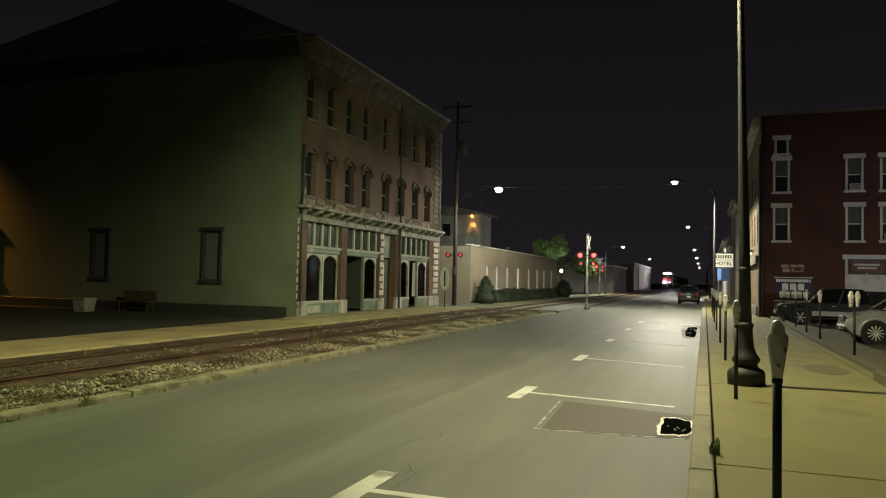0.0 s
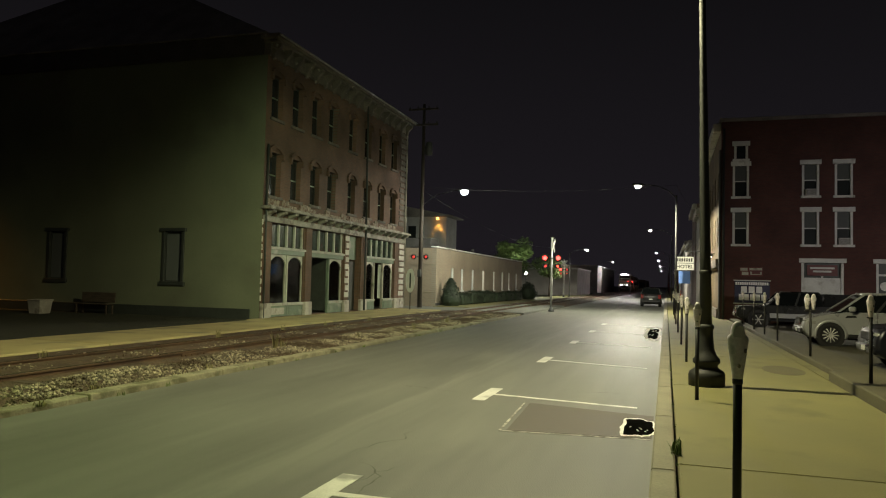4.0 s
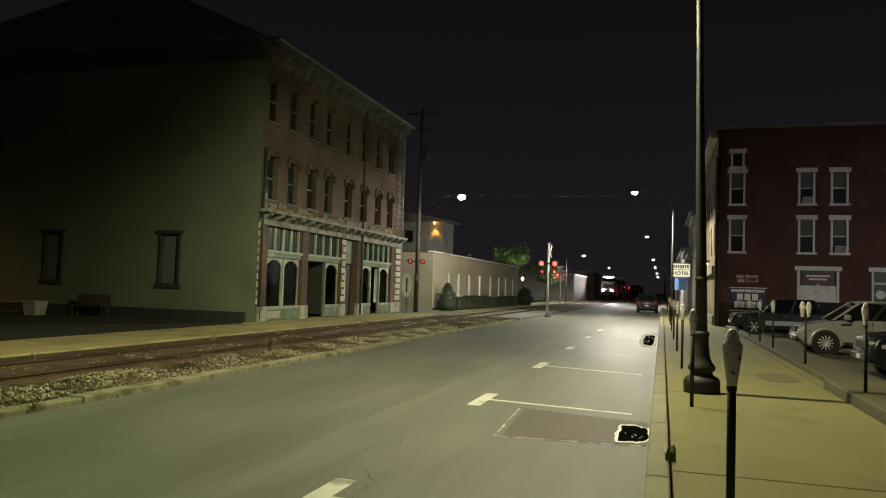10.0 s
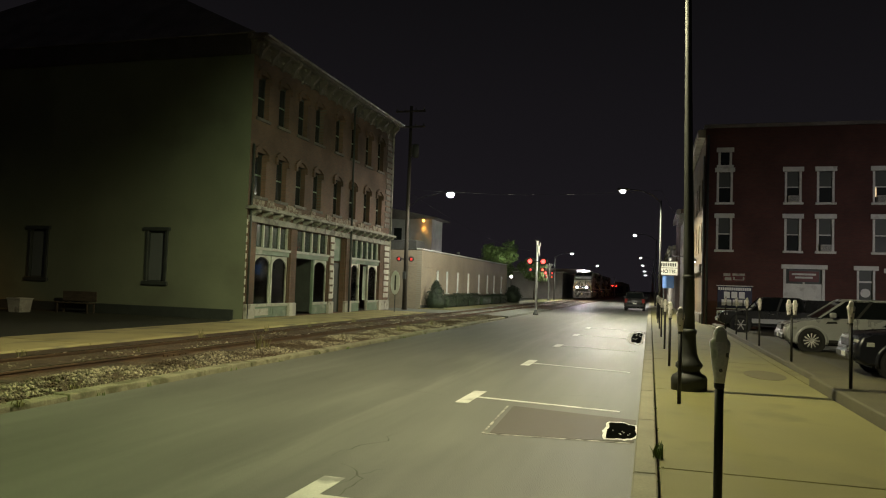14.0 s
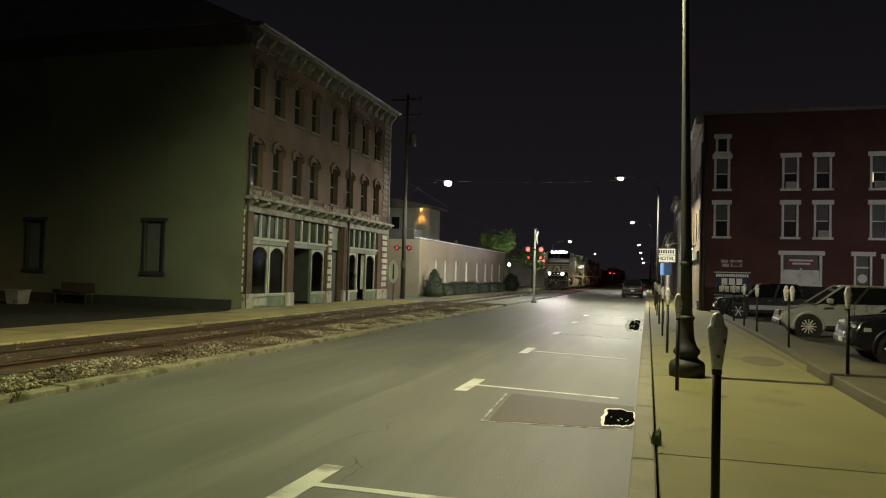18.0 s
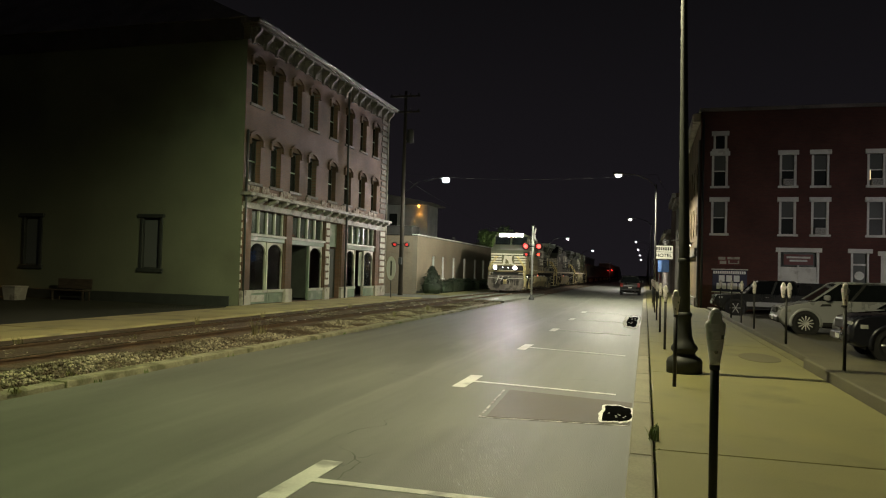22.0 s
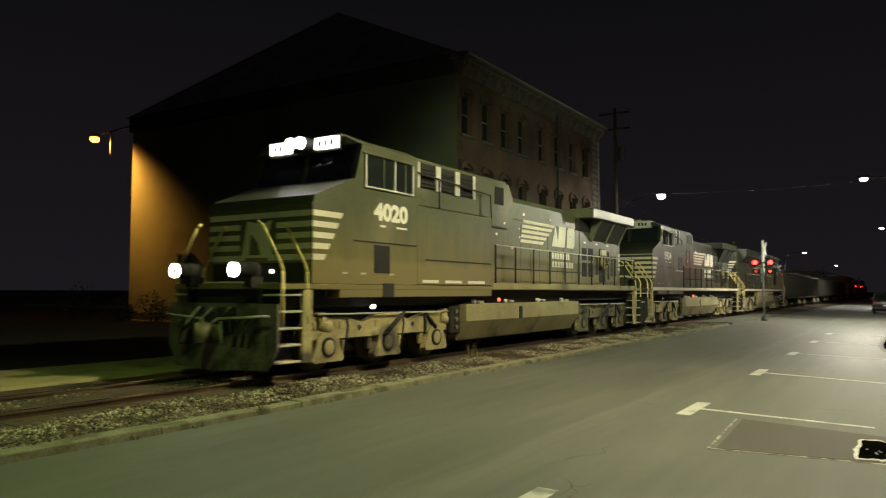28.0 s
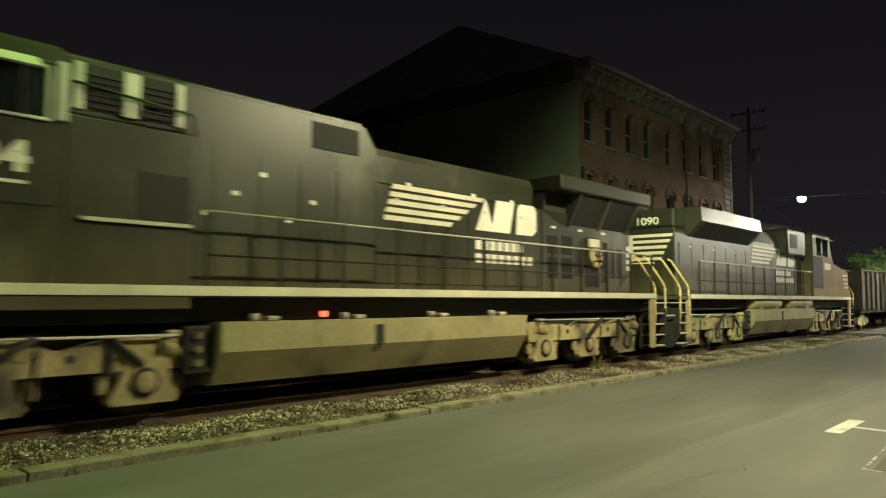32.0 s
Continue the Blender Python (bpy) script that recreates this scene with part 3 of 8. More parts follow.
def blot(name, cx, cy, w, d, seed, k=1.0):
    rng = random.Random(seed)
    ring, rim = [], []
    for i in range(44):
        a = 2 * math.pi * i / 44
        r = 1 + 0.07 * math.sin(3 * a + seed) + 0.05 * math.sin(7 * a + 2 * seed) + rng.uniform(-0.03, 0.03)
        sq = 1 / max(abs(math.cos(a)), abs(math.sin(a))) ** 0.75
        out = 1.0 + 0.8 * max(0.0, -math.cos(a))
        ring.append((cx + w * r * sq * math.cos(a), cy + d * r * sq * math.sin(a)))
        rim.append((cx + (w * r * sq + rng.uniform(0.022, 0.036) * k * out) * math.cos(a), cy + (d * r * sq + rng.uniform(0.06, 0.11) * k * k) * math.sin(a)))
    t = thing(name, "wet black tar patch with a pale rim on asphalt", "road patch", None, "tar patches by the kerb")
    part("pale_rim", Mesh().prism(rim, "z", -0.02, 0.006), RIM_HALO, t, "pale painted halo")
    part("tar", Mesh().prism(ring, "z", -0.02, 0.010), TAR, t)
    for i in range(7):
        px, py, q = cx + w * rng.uniform(-0.7, 0.7), cy + d * rng.uniform(-0.7, 0.7), 0.010 * k
        part("speck", Mesh().box(px - q, px + q, py - 2 * q * k, py + 2 * q * k, 0.0, 0.013), PAINT_LINE, t)


blot("tar_patch", -0.345, 10.25, 0.185, 0.56, 2)
blot("tar_patch", -0.48, 30.9, 0.20, 3.2, 5, 2.9)

CRACK = material("open_crack", (0.098, 0.101, 0.083), 0.95, 0, 0.3, 6, 40, 0.3, 0.003)


def crack(x, y, turn, steps, width, seed):
    """A thin jagged crack that wanders over the road."""
    rng = random.Random(seed)
    side_a, side_b = [], []
    for i in range(steps + 1):
        w = width * (1 - abs(2 * i / steps - 1)) * rng.uniform(0.5, 1.3) + 0.002
        side_a.append((x - w * math.sin(turn), y + w * math.cos(turn), 0.003))
        side_b.append((x + w * math.sin(turn), y - w * math.cos(turn), 0.003))
        a = turn + rng.uniform(-0.75, 0.75)
        x, y = x + 0.13 * math.cos(a), y + 0.13 * math.sin(a)
    n = len(side_a)
    m = Mesh().add(side_a + side_b, [(i, i + 1, n + i + 1, n + i) for i in range(n - 1)])
    setting("road_crack", m, CRACK, "thin dark crack in the worn asphalt", "crack")


for k, (x, y, a, n, w) in enumerate(((-2.6, 5.9, 1.9, 12, 0.010), (-2.9, 6.2, 0.9, 8, 0.008), (-3.3, 7.4, 1.6, 12, 0.008), (-3.2, 12.3, 2.9, 14, 0.008), (-1.6, 13.2, 0.1, 9, 0.010))):
    crack(x, y, a, n, w, 300 + k)

# ---- right-hand kerb and walk ----
kerb_r = thing("kerb_right", "pale concrete street kerb beside the sidewalk", "kerb")
kerb_r["kind"] = "structure"
y = -8.0
kd = [Mesh().box(-0.13, 0.10, 0, L - 0.012, -0.2, 0.15, 0.018).data("kerb_block", CURB_CONCRETE) for L in (3.05,)][0]
while y < 60:
    part("kerb_block", kd, None, kerb_r, place=pose(0, y + 0.17, 0))
    y += 3.05
setting("kerb_far_right", Mesh().box(-0.13, 0.10, 59.3, 540, -0.2, 0.15), CURB_CONCRETE, "pale concrete street kerb", "kerb")
walk_r = thing("sidewalk_right", "pale concrete sidewalk slabs beside parking meters", "sidewalk")
walk_r["kind"] = "structure"
sl = Mesh().box(0.125, 3.06, 0, 6.18, -0.2, 0.15, 0.012).data("slab", CONCRETE)
y = -10.9
while y < 56:
    part("slab", sl, None, walk_r, place=pose(0, y, 0))
    y += 6.2
setting("sidewalk_far_right", Mesh().box(0.125, 2.9, 57.2, 540, -0.2, 0.15), CONCRETE, "pale concrete sidewalk along the shop fronts", "sidewalk")
setting("sidewalk_edge", Mesh().box(3.07, 3.30, 16.06, 44, -0.2, 0.148), CONCRETE, "pale concrete sidewalk edge", "sidewalk")
# raised border between the walk and the lot
setting("lot_border_near", Mesh().box(3.08, 4.3, -12, 16.05, -0.2, 0.33, 0.02), BORDER_CONCRETE, "raised pale concrete border of the parking lot", "kerb")
setting("lot_border", Mesh().box(3.31, 4.3, 16.08, 33.9, -0.2, 0.27, 0.02).box(3.31, 3.72, 33.9, 42.5, -0.2, 0.27, 0.02), BORDER_CONCRETE, "raised pale concrete border of the parking lot", "kerb")

# ---- left-hand kerb stones, walk ----
kerb_l = thing("kerb_left", "old uneven stone kerb along the ballast", "kerb")
kerb_l["kind"] = "structure"
rng = random.Random(11)
y = -22.0
while y < 41.5:
    L = rng.choice((2.6, 3.4, 1.7, 4.3))
    w = rng.uniform(-0.02, 0.02)
    m = Mesh().box(-8.50 + w * 0.5, -8.20 + w * 0.5, y, y + L - 0.012, -0.2, 0.095 + rng.uniform(-0.016, 0.016), 0.014)
    part("kerb_stone", m, STONE_KERB, kerb_l)
    y += L
walk_l = thing("sidewalk_left", "pale concrete sidewalk between the track and the old building", "sidewalk")
walk_l["kind"] = "structure"
y = -41.0
while y < 40.0:
    L = 5.6
    part("slab", Mesh().box(-16.1 if y < 24 else -16.45, -13.26, y, y + L - 0.03, -0.2, 0.17 + rng.uniform(-0.012, 0.008), 0.02), PALE_WALK, walk_l)
    y += L
setting("sidewalk_far_left", Mesh().box(-16.4, -13.32, 51.0, 140, -0.2, 0.10), CONCRETE, "pale concrete sidewalk along the hedge", "sidewalk")

# ---- track ----
RAILTOP = 0.22
for k, xr in enumerate((-10.30, -11.80)):
    rail = thing("rail", "worn steel rail with a polished head and rusty web", "rail", None, "rails of the track")
    prof = [(-0.07, 0.04), (0.07, 0.04), (0.07, 0.055), (0.012, 0.075), (0.012, 0.165), (0.036, 0.178), (0.036, 0.212), (-0.036, 0.212), (-0.036, 0.178), (-0.012, 0.165), (-0.012, 0.075), (-0.07, 0.055)]
    part("rail_body", Mesh().prism([(xr + a, b) for a, b in prof], "y", -60, 540), RUST_RAIL, rail)
    part("rail_head", Mesh().box(xr - 0.030, xr + 0.030, -60, 540, 0.205, RAILTOP, 0.006), RAIL_TOP, rail, "polished running surface")
    for j in range(9):
        yj = -10 + 11.9 * j + 5 * k
        if yj < 46:
            jb = Mesh().box(xr + 0.013, xr + 0.045, yj, yj + 0.9, 0.075, 0.165, 0.01)
            for q in range(4):
                jb.cyl((xr + 0.04, yj + 0.12 + 0.22 * q, 0.12), (xr + 0.075, yj + 0.12 + 0.22 * q, 0.12), 0.022, n=8)
            part("joint_bar", jb, RUST_RAIL, rail)
ties = thing("railway_ties", "dark weathered timber railway ties half sunk in gravel", "railway ties")
tie = Mesh().box(-12.55, -9.45, -0.11, 0.11, -0.05, 0.092, 0.015).data("tie", TIE_WOOD)
for k in range(105):
    part("tie", tie, None, ties, place=pose(rng.uniform(-0.05, 0.05), -18 + 0.585 * k, rng.uniform(-0.012, 0.006)))


def stones(name, label, count, y0, y1, x0, x1, seed, low, high, dens=1.0):
    rng = np.random.RandomState(seed)
    base = np.array([(1, 0, 0), (-1, 0, 0), (0, 1, 0), (0, -1, 0), (0, 0, 1), (0, 0, -1)], float)
    tri = np.array([(0, 2, 4), (2, 1, 4), (1, 3, 4), (3, 0, 4), (2, 0, 5), (1, 2, 5), (3, 1, 5), (0, 3, 5)])
    y = y0 + (y1 - y0) * rng.rand(count) ** dens
    x = x0 + (x1 - x0) * rng.rand(count)
    s = rng.uniform(low, high, (count, 1, 1)) * rng.uniform(0.6, 1.3, (count, 6, 1))
    v = base[None] * s
    a = rng.rand(count) * 6.28
    tilt = rng.uniform(-0.7, 0.7, count)
    ca, sa, ct, st = np.cos(a), np.sin(a), np.cos(tilt), np.sin(tilt)
    vx = v[:, :, 0] * ca[:, None] - v[:, :, 1] * sa[:, None]
    vy = v[:, :, 0] * sa[:, None] + v[:, :, 1] * ca[:, None]
    vz = v[:, :, 2] * 0.8
    vx, vz = vx * ct[:, None] + vz * st[:, None], -vx * st[:, None] + vz * ct[:, None]
    bed = 0.05 + 0.05 * np.exp(-((x + 9.5) / 0.5) ** 2) + 0.075 * ((x < -10.35) & (x > -11.75)) + 0.02 * np.sin(y * 1.7 + x * 3)
    P = np.stack([vx + x[:, None], vy + y[:, None], vz + (bed + rng.uniform(-0.01, 0.03, count))[:, None]], 2).reshape(-1, 3)
    F = (tri[None] + 6 * np.arange(count)[:, None, None]).reshape(-1, 3)
    me = bpy.data.meshes.new(name)
    me.from_pydata(P.tolist(), [], F.tolist())
    me.materials.append(BALLAST)
    return tagged(new(name, me), label, "ballast", "", "stuff")


stones("ballast", "grey broken stone ballast along the near rail", 24000, -14, 43.6, -10.05, -8.42, 3, 0.014, 0.040)
stones("ballast_between_rails", "fine sunken stone ballast between the rails", 5000, -10, 43.6, -11.7, -10.4, 4, 0.018, 0.04)
stones("ballast_wall_side", "sparse stone ballast beside the sidewalk", 3000, -10, 43.6, -13.1, -11.95, 5, 0.018, 0.045)

# ---- old three-storey brick building ----
FX, Y0, Y1 = -16.4, 27.1, 44.4
old = thing("old_brick_building", "three-storey red brick shop building with a cream stuccoed side wall", "building")
wins = [(28.0, 0.95), (29.85, 0.95), (31.75, 0.95), (33.6, 0.95), (36.05, 0.95), (38.2, 0.95), (40.35, 0.95), (42.35, 0.95)]
UP = [(c - w / 2, c + w / 2, 5.45, 7.35) for c, w in wins] + [(c - w / 2, c + w / 2, 8.85, 10.75) for c, w in wins]
SHOP = [(27.78, 30.86, 0.25, 4.30), (31.54, 35.2, 0.19, 4.30), (35.8, 37.35, 0.19, 4.30), (38.25, 42.6, 0.19, 4.30)]
part("front_wall", panel_wall(Mesh(), "x", FX - 0.4, FX, Y0, Y1, 0.1, 11.45, UP + SHOP).data("front_wall", FAC_BRICK, True, True), None, old, "weathered red brick front")
SIDE = [(-21.35, -20.25, 1.55, 3.85), (-27.75, -26.65, 1.55, 3.85), (-35.0, -33.9, 1.55, 3.85)]
part("side_wall", panel_wall(Mesh(), "y", Y0 - 0.004, Y0 + 0.4, -39.5, FX - 0.401, 0.1, 11.45, SIDE).box(FX - 0.401, FX - 0.012, Y0 - 0.014, Y0 - 0.004, 0.1, 11.45).data("side_wall", STUCCO, True, True), None, old, "cream stuccoed side wall with dim stains")
part("rear_wall", Mesh().box(-39.5, -39.1, Y0 + 0.4, Y1, 0.1, 11.45), FAC_BRICK, old)
part("far_wall", Mesh().box(-39.1, FX - 0.4, Y1 - 0.4, Y1, 0.1, 11.45), FAC_BRICK, old)
# Near-black colour paints the shadow of cornice and gutter.
part("side_cornice", Mesh().box(-39.7, FX - 0.2, Y0 - 0.16, Y0 + 0.3, 11.46, 12.32, 0.03), DARK_BAND, old, "eaves band darkened as a gutter shadow")
ridge = [(-28.0, 32.6, 18.4), (-28.0, 39.2, 18.4)]
e = [(-39.9, Y0 - 0.25, 12.34), (FX + 0.1, Y0 - 0.25, 12.34), (FX + 0.1, Y1 + 0.2, 12.34), (-39.9, Y1 + 0.2, 12.34)]
part("roof", Mesh().add(e + ridge, [(0, 1, 4), (1, 2, 5, 4), (2, 3, 5), (3, 0, 4, 5), (3, 2, 1, 0)]), SHINGLE, old, "dark shingled hip roof")
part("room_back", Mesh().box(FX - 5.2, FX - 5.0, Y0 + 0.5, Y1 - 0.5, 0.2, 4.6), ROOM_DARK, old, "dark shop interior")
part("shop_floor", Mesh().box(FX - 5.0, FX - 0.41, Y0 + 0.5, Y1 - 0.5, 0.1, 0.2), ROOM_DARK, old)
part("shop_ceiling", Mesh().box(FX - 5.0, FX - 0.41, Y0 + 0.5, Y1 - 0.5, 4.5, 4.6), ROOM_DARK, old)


def arch_hood(c, w, z, m, x0, x1, t=0.14, rise=0.22, n=8):
    """A segmental hood over a window."""
    inner = [(c - w / 2 + w * i / n, z + rise * (1 - (2 * i / n - 1) ** 2)) for i in range(n + 1)]
    outer = [(c - (w / 2 + t) + (w + 2 * t) * i / n, z + t * 0.9 + (rise + 0.03) * (1 - (2 * i / n - 1) ** 2)) for i in range(n + 1)]
    poly = inner + outer[::-1]
    for i in range(n):
        q = [inner[i], inner[i + 1], outer[i + 1], outer[i]]
        m.prism(q, "x", x0, x1)
    return m


for (a, b, z0, z1) in UP:
    c, w = (a + b) / 2, b - a
    win = part("window", Mesh().box(FX - 0.30, FX - 0.24, a, b, z0, z1), DARK_TRIM, old)
    for zz in (z0 + 0.08, (z0 + z1) / 2 + 0.03):
        part("pane", Mesh().box(FX - 0.242, FX - 0.232, a + 0.08, b - 0.08, zz, zz + (z1 - z0) / 2 - 0.12), GLASS, win)
    part("sash_bar", Mesh().box(FX - 0.24, FX - 0.215, a + 0.06, b - 0.06, (z0 + z1) / 2 - 0.03, (z0 + z1) / 2 + 0.03), GREEN_TRIM, win)
    part("sill", Mesh().box(FX - 0.2, FX + 0.09, a - 0.12, b + 0.12, z0 - 0.13, z0 - 0.002, 0.012), DULL_TRIM, win, "pale stone sill")
    hood = Mesh()
    arch_hood(c, w, z1 - 0.02, hood, FX + 0.002, FX + 0.10)
    hood.box(FX + 0.002, FX + 0.12, a - 0.16, a + 0.0, z1 - 0.28, z1 + 0.04, 0.01).box(FX + 0.002, FX + 0.12, b, b + 0.16, z1 - 0.28, z1 + 0.04, 0.01)
    part("hood_mould", hood.data("hood_mould", FAC_BRICK, True, True), None, win, "weathered arched window hood")
# main cornice with brackets
cor = part("cornice", Mesh().box(FX - 0.3, FX + 0.62, Y0 - 0.18, Y1 + 0.25, 12.1, 12.32, 0.03).box(FX - 0.3, FX + 0.45, Y0 - 0.05, Y1 + 0.1, 11.98, 12.1, 0.02)
           .box(FX - 0.3, FX + 0.10, Y0 + 0.01, Y1, 11.46, 11.98), DULL_TRIM, old, "bracketed wooden cornice with peeling paint")
for k in range(18):
    yb = Y0 + 0.25 + k * (Y1 - Y0 - 0.5) / 17
    br = [(FX + 0.10, 11.3), (FX + 0.20, 11.34), (FX + 0.26, 11.6), (FX + 0.50, 11.82), (FX + 0.52, 11.98), (FX + 0.10, 11.98)]
    part("bracket", Mesh().prism([(p, q) for p, q in br], "y", yb - 0.09, yb + 0.09), DULL_TRIM, cor)
# Pale strip added to draw the lamplit edge of the cornice.
part("lit_edge_strip", Mesh().box(FX + 0.625, FX + 0.70, Y0 - 0.05, Y1 + 0.28, 12.20, 12.27, 0.012), LIT_EDGE, cor, "pale strip for the lit cornice edge")
# shop cornice
sc = part("shop_cornice", Mesh().box(FX - 0.05, FX + 0.48, Y0 - 0.12, Y1 + 0.08, 4.82, 4.96, 0.02)
          .box(FX + 0.002, FX + 0.14, Y0 + 0.02, Y1 - 0.02, 4.30, 4.56, 0.015), CORNICE_WORN, old, "weathered pale shop cornice with small brackets")
for k in range(18):
    yb = Y0 + 0.3 + k * (Y1 - Y0 - 0.6) / 17
    part("bracket", Mesh().prism([(FX + 0.002, 4.50), (FX + 0.10, 4.52), (FX + 0.20, 4.62), (FX + 0.42, 4.72), (FX + 0.42, 4.815), (FX + 0.002, 4.815)], "y", yb - 0.13, yb + 0.13), CORNICE_WORN, sc)
rr = random.Random(21)
band = part("mortar_band", Mesh().box(FX + 0.002, FX + 0.10, Y0 + 0.1, 43.5, 4.965, 5.06, 0.02), MORTAR_RUBBLE, old, "patchy mortar band above the shop cornice")
yy = Y0 + 0.15
while yy < 43.0:
    w = rr.uniform(0.25, 0.8)
    h = rr.choice((0.05, 0.10, 0.16, 0.24, 0.30))
    part("mortar_patch", Mesh().box(FX + 0.003, FX + 0.06 + rr.uniform(0, 0.03), yy, yy + w, 5.0, 5.06 + h, 0.02), MORTAR_RUBBLE, band)
    yy += w + rr.choice((0.0, 0.03, 0.3))
for j in range(10):
    part("quoin", Mesh().box(FX - 0.02, FX + 0.04, Y0 - 0.02, Y0 + (0.26 if j % 2 else 0.16), 0.9 + 0.36 * j, 1.14 + 0.36 * j, 0.02), QUOIN_STONE, band)
# piers with quoins
for a, b, q in ((Y0, 27.76, 0), (30.88, 31.52, 0), (35.22, 35.78, 1), (37.37, 38.23, 0), (42.62, 43.3, 0), (43.3, Y1, 1)):
    pier = part("pier", Mesh().box(FX + 0.002, FX + 0.10, a + 0.02, b - 0.02, 0.17, 4.29, 0.015), FAC_BRICK, old, "red brick shop pier")
    part("pier_base", Mesh().box(FX + 0.003, FX + 0.17, a - 0.01, b + 0.01, 0.17, 0.80, 0.02), PALE_TRIM, pier, "pale painted pier base")
    if q:
        for j in range(9):
            zz = 0.95 + 0.375 * j
            s = 0.10 if j % 2 else 0.0
            part("quoin", Mesh().box(FX + 0.05, FX + 0.13, a + 0.05 + s, b - 0.05, zz, zz + 0.27, 0.02), QUOIN_STONE, pier)
        if a > 43:
            for j in range(17):
                part("quoin", Mesh().box(FX - 0.02, FX + 0.05, a + (0.1 if j % 2 else 0.0) + 0.1, b + 0.02, 5.4 + 0.36 * j, 5.4 + 0.36 * j + 0.26, 0.02), DULL_TRIM, pier)
part("downpipe", Mesh().tube([(FX + 0.2, 37.75, 0.2), (FX + 0.2, 37.75, 5.4), (FX + 0.12, 37.75, 11.9)], 0.06), DARK_TRIM, old, "dark iron downpipe")
part("downpipe", Mesh().tube([(FX + 0.14, Y1 - 0.12, 0.2), (FX + 0.14, Y1 - 0.12, 11.9)], 0.055), PALE_TRIM, old)
part("downpipe", Mesh().tube([(FX + 0.14, Y0 + 0.06, 0.2), (FX + 0.14, Y0 + 0.06, 7.6)], 0.05), DARK_TRIM, old)


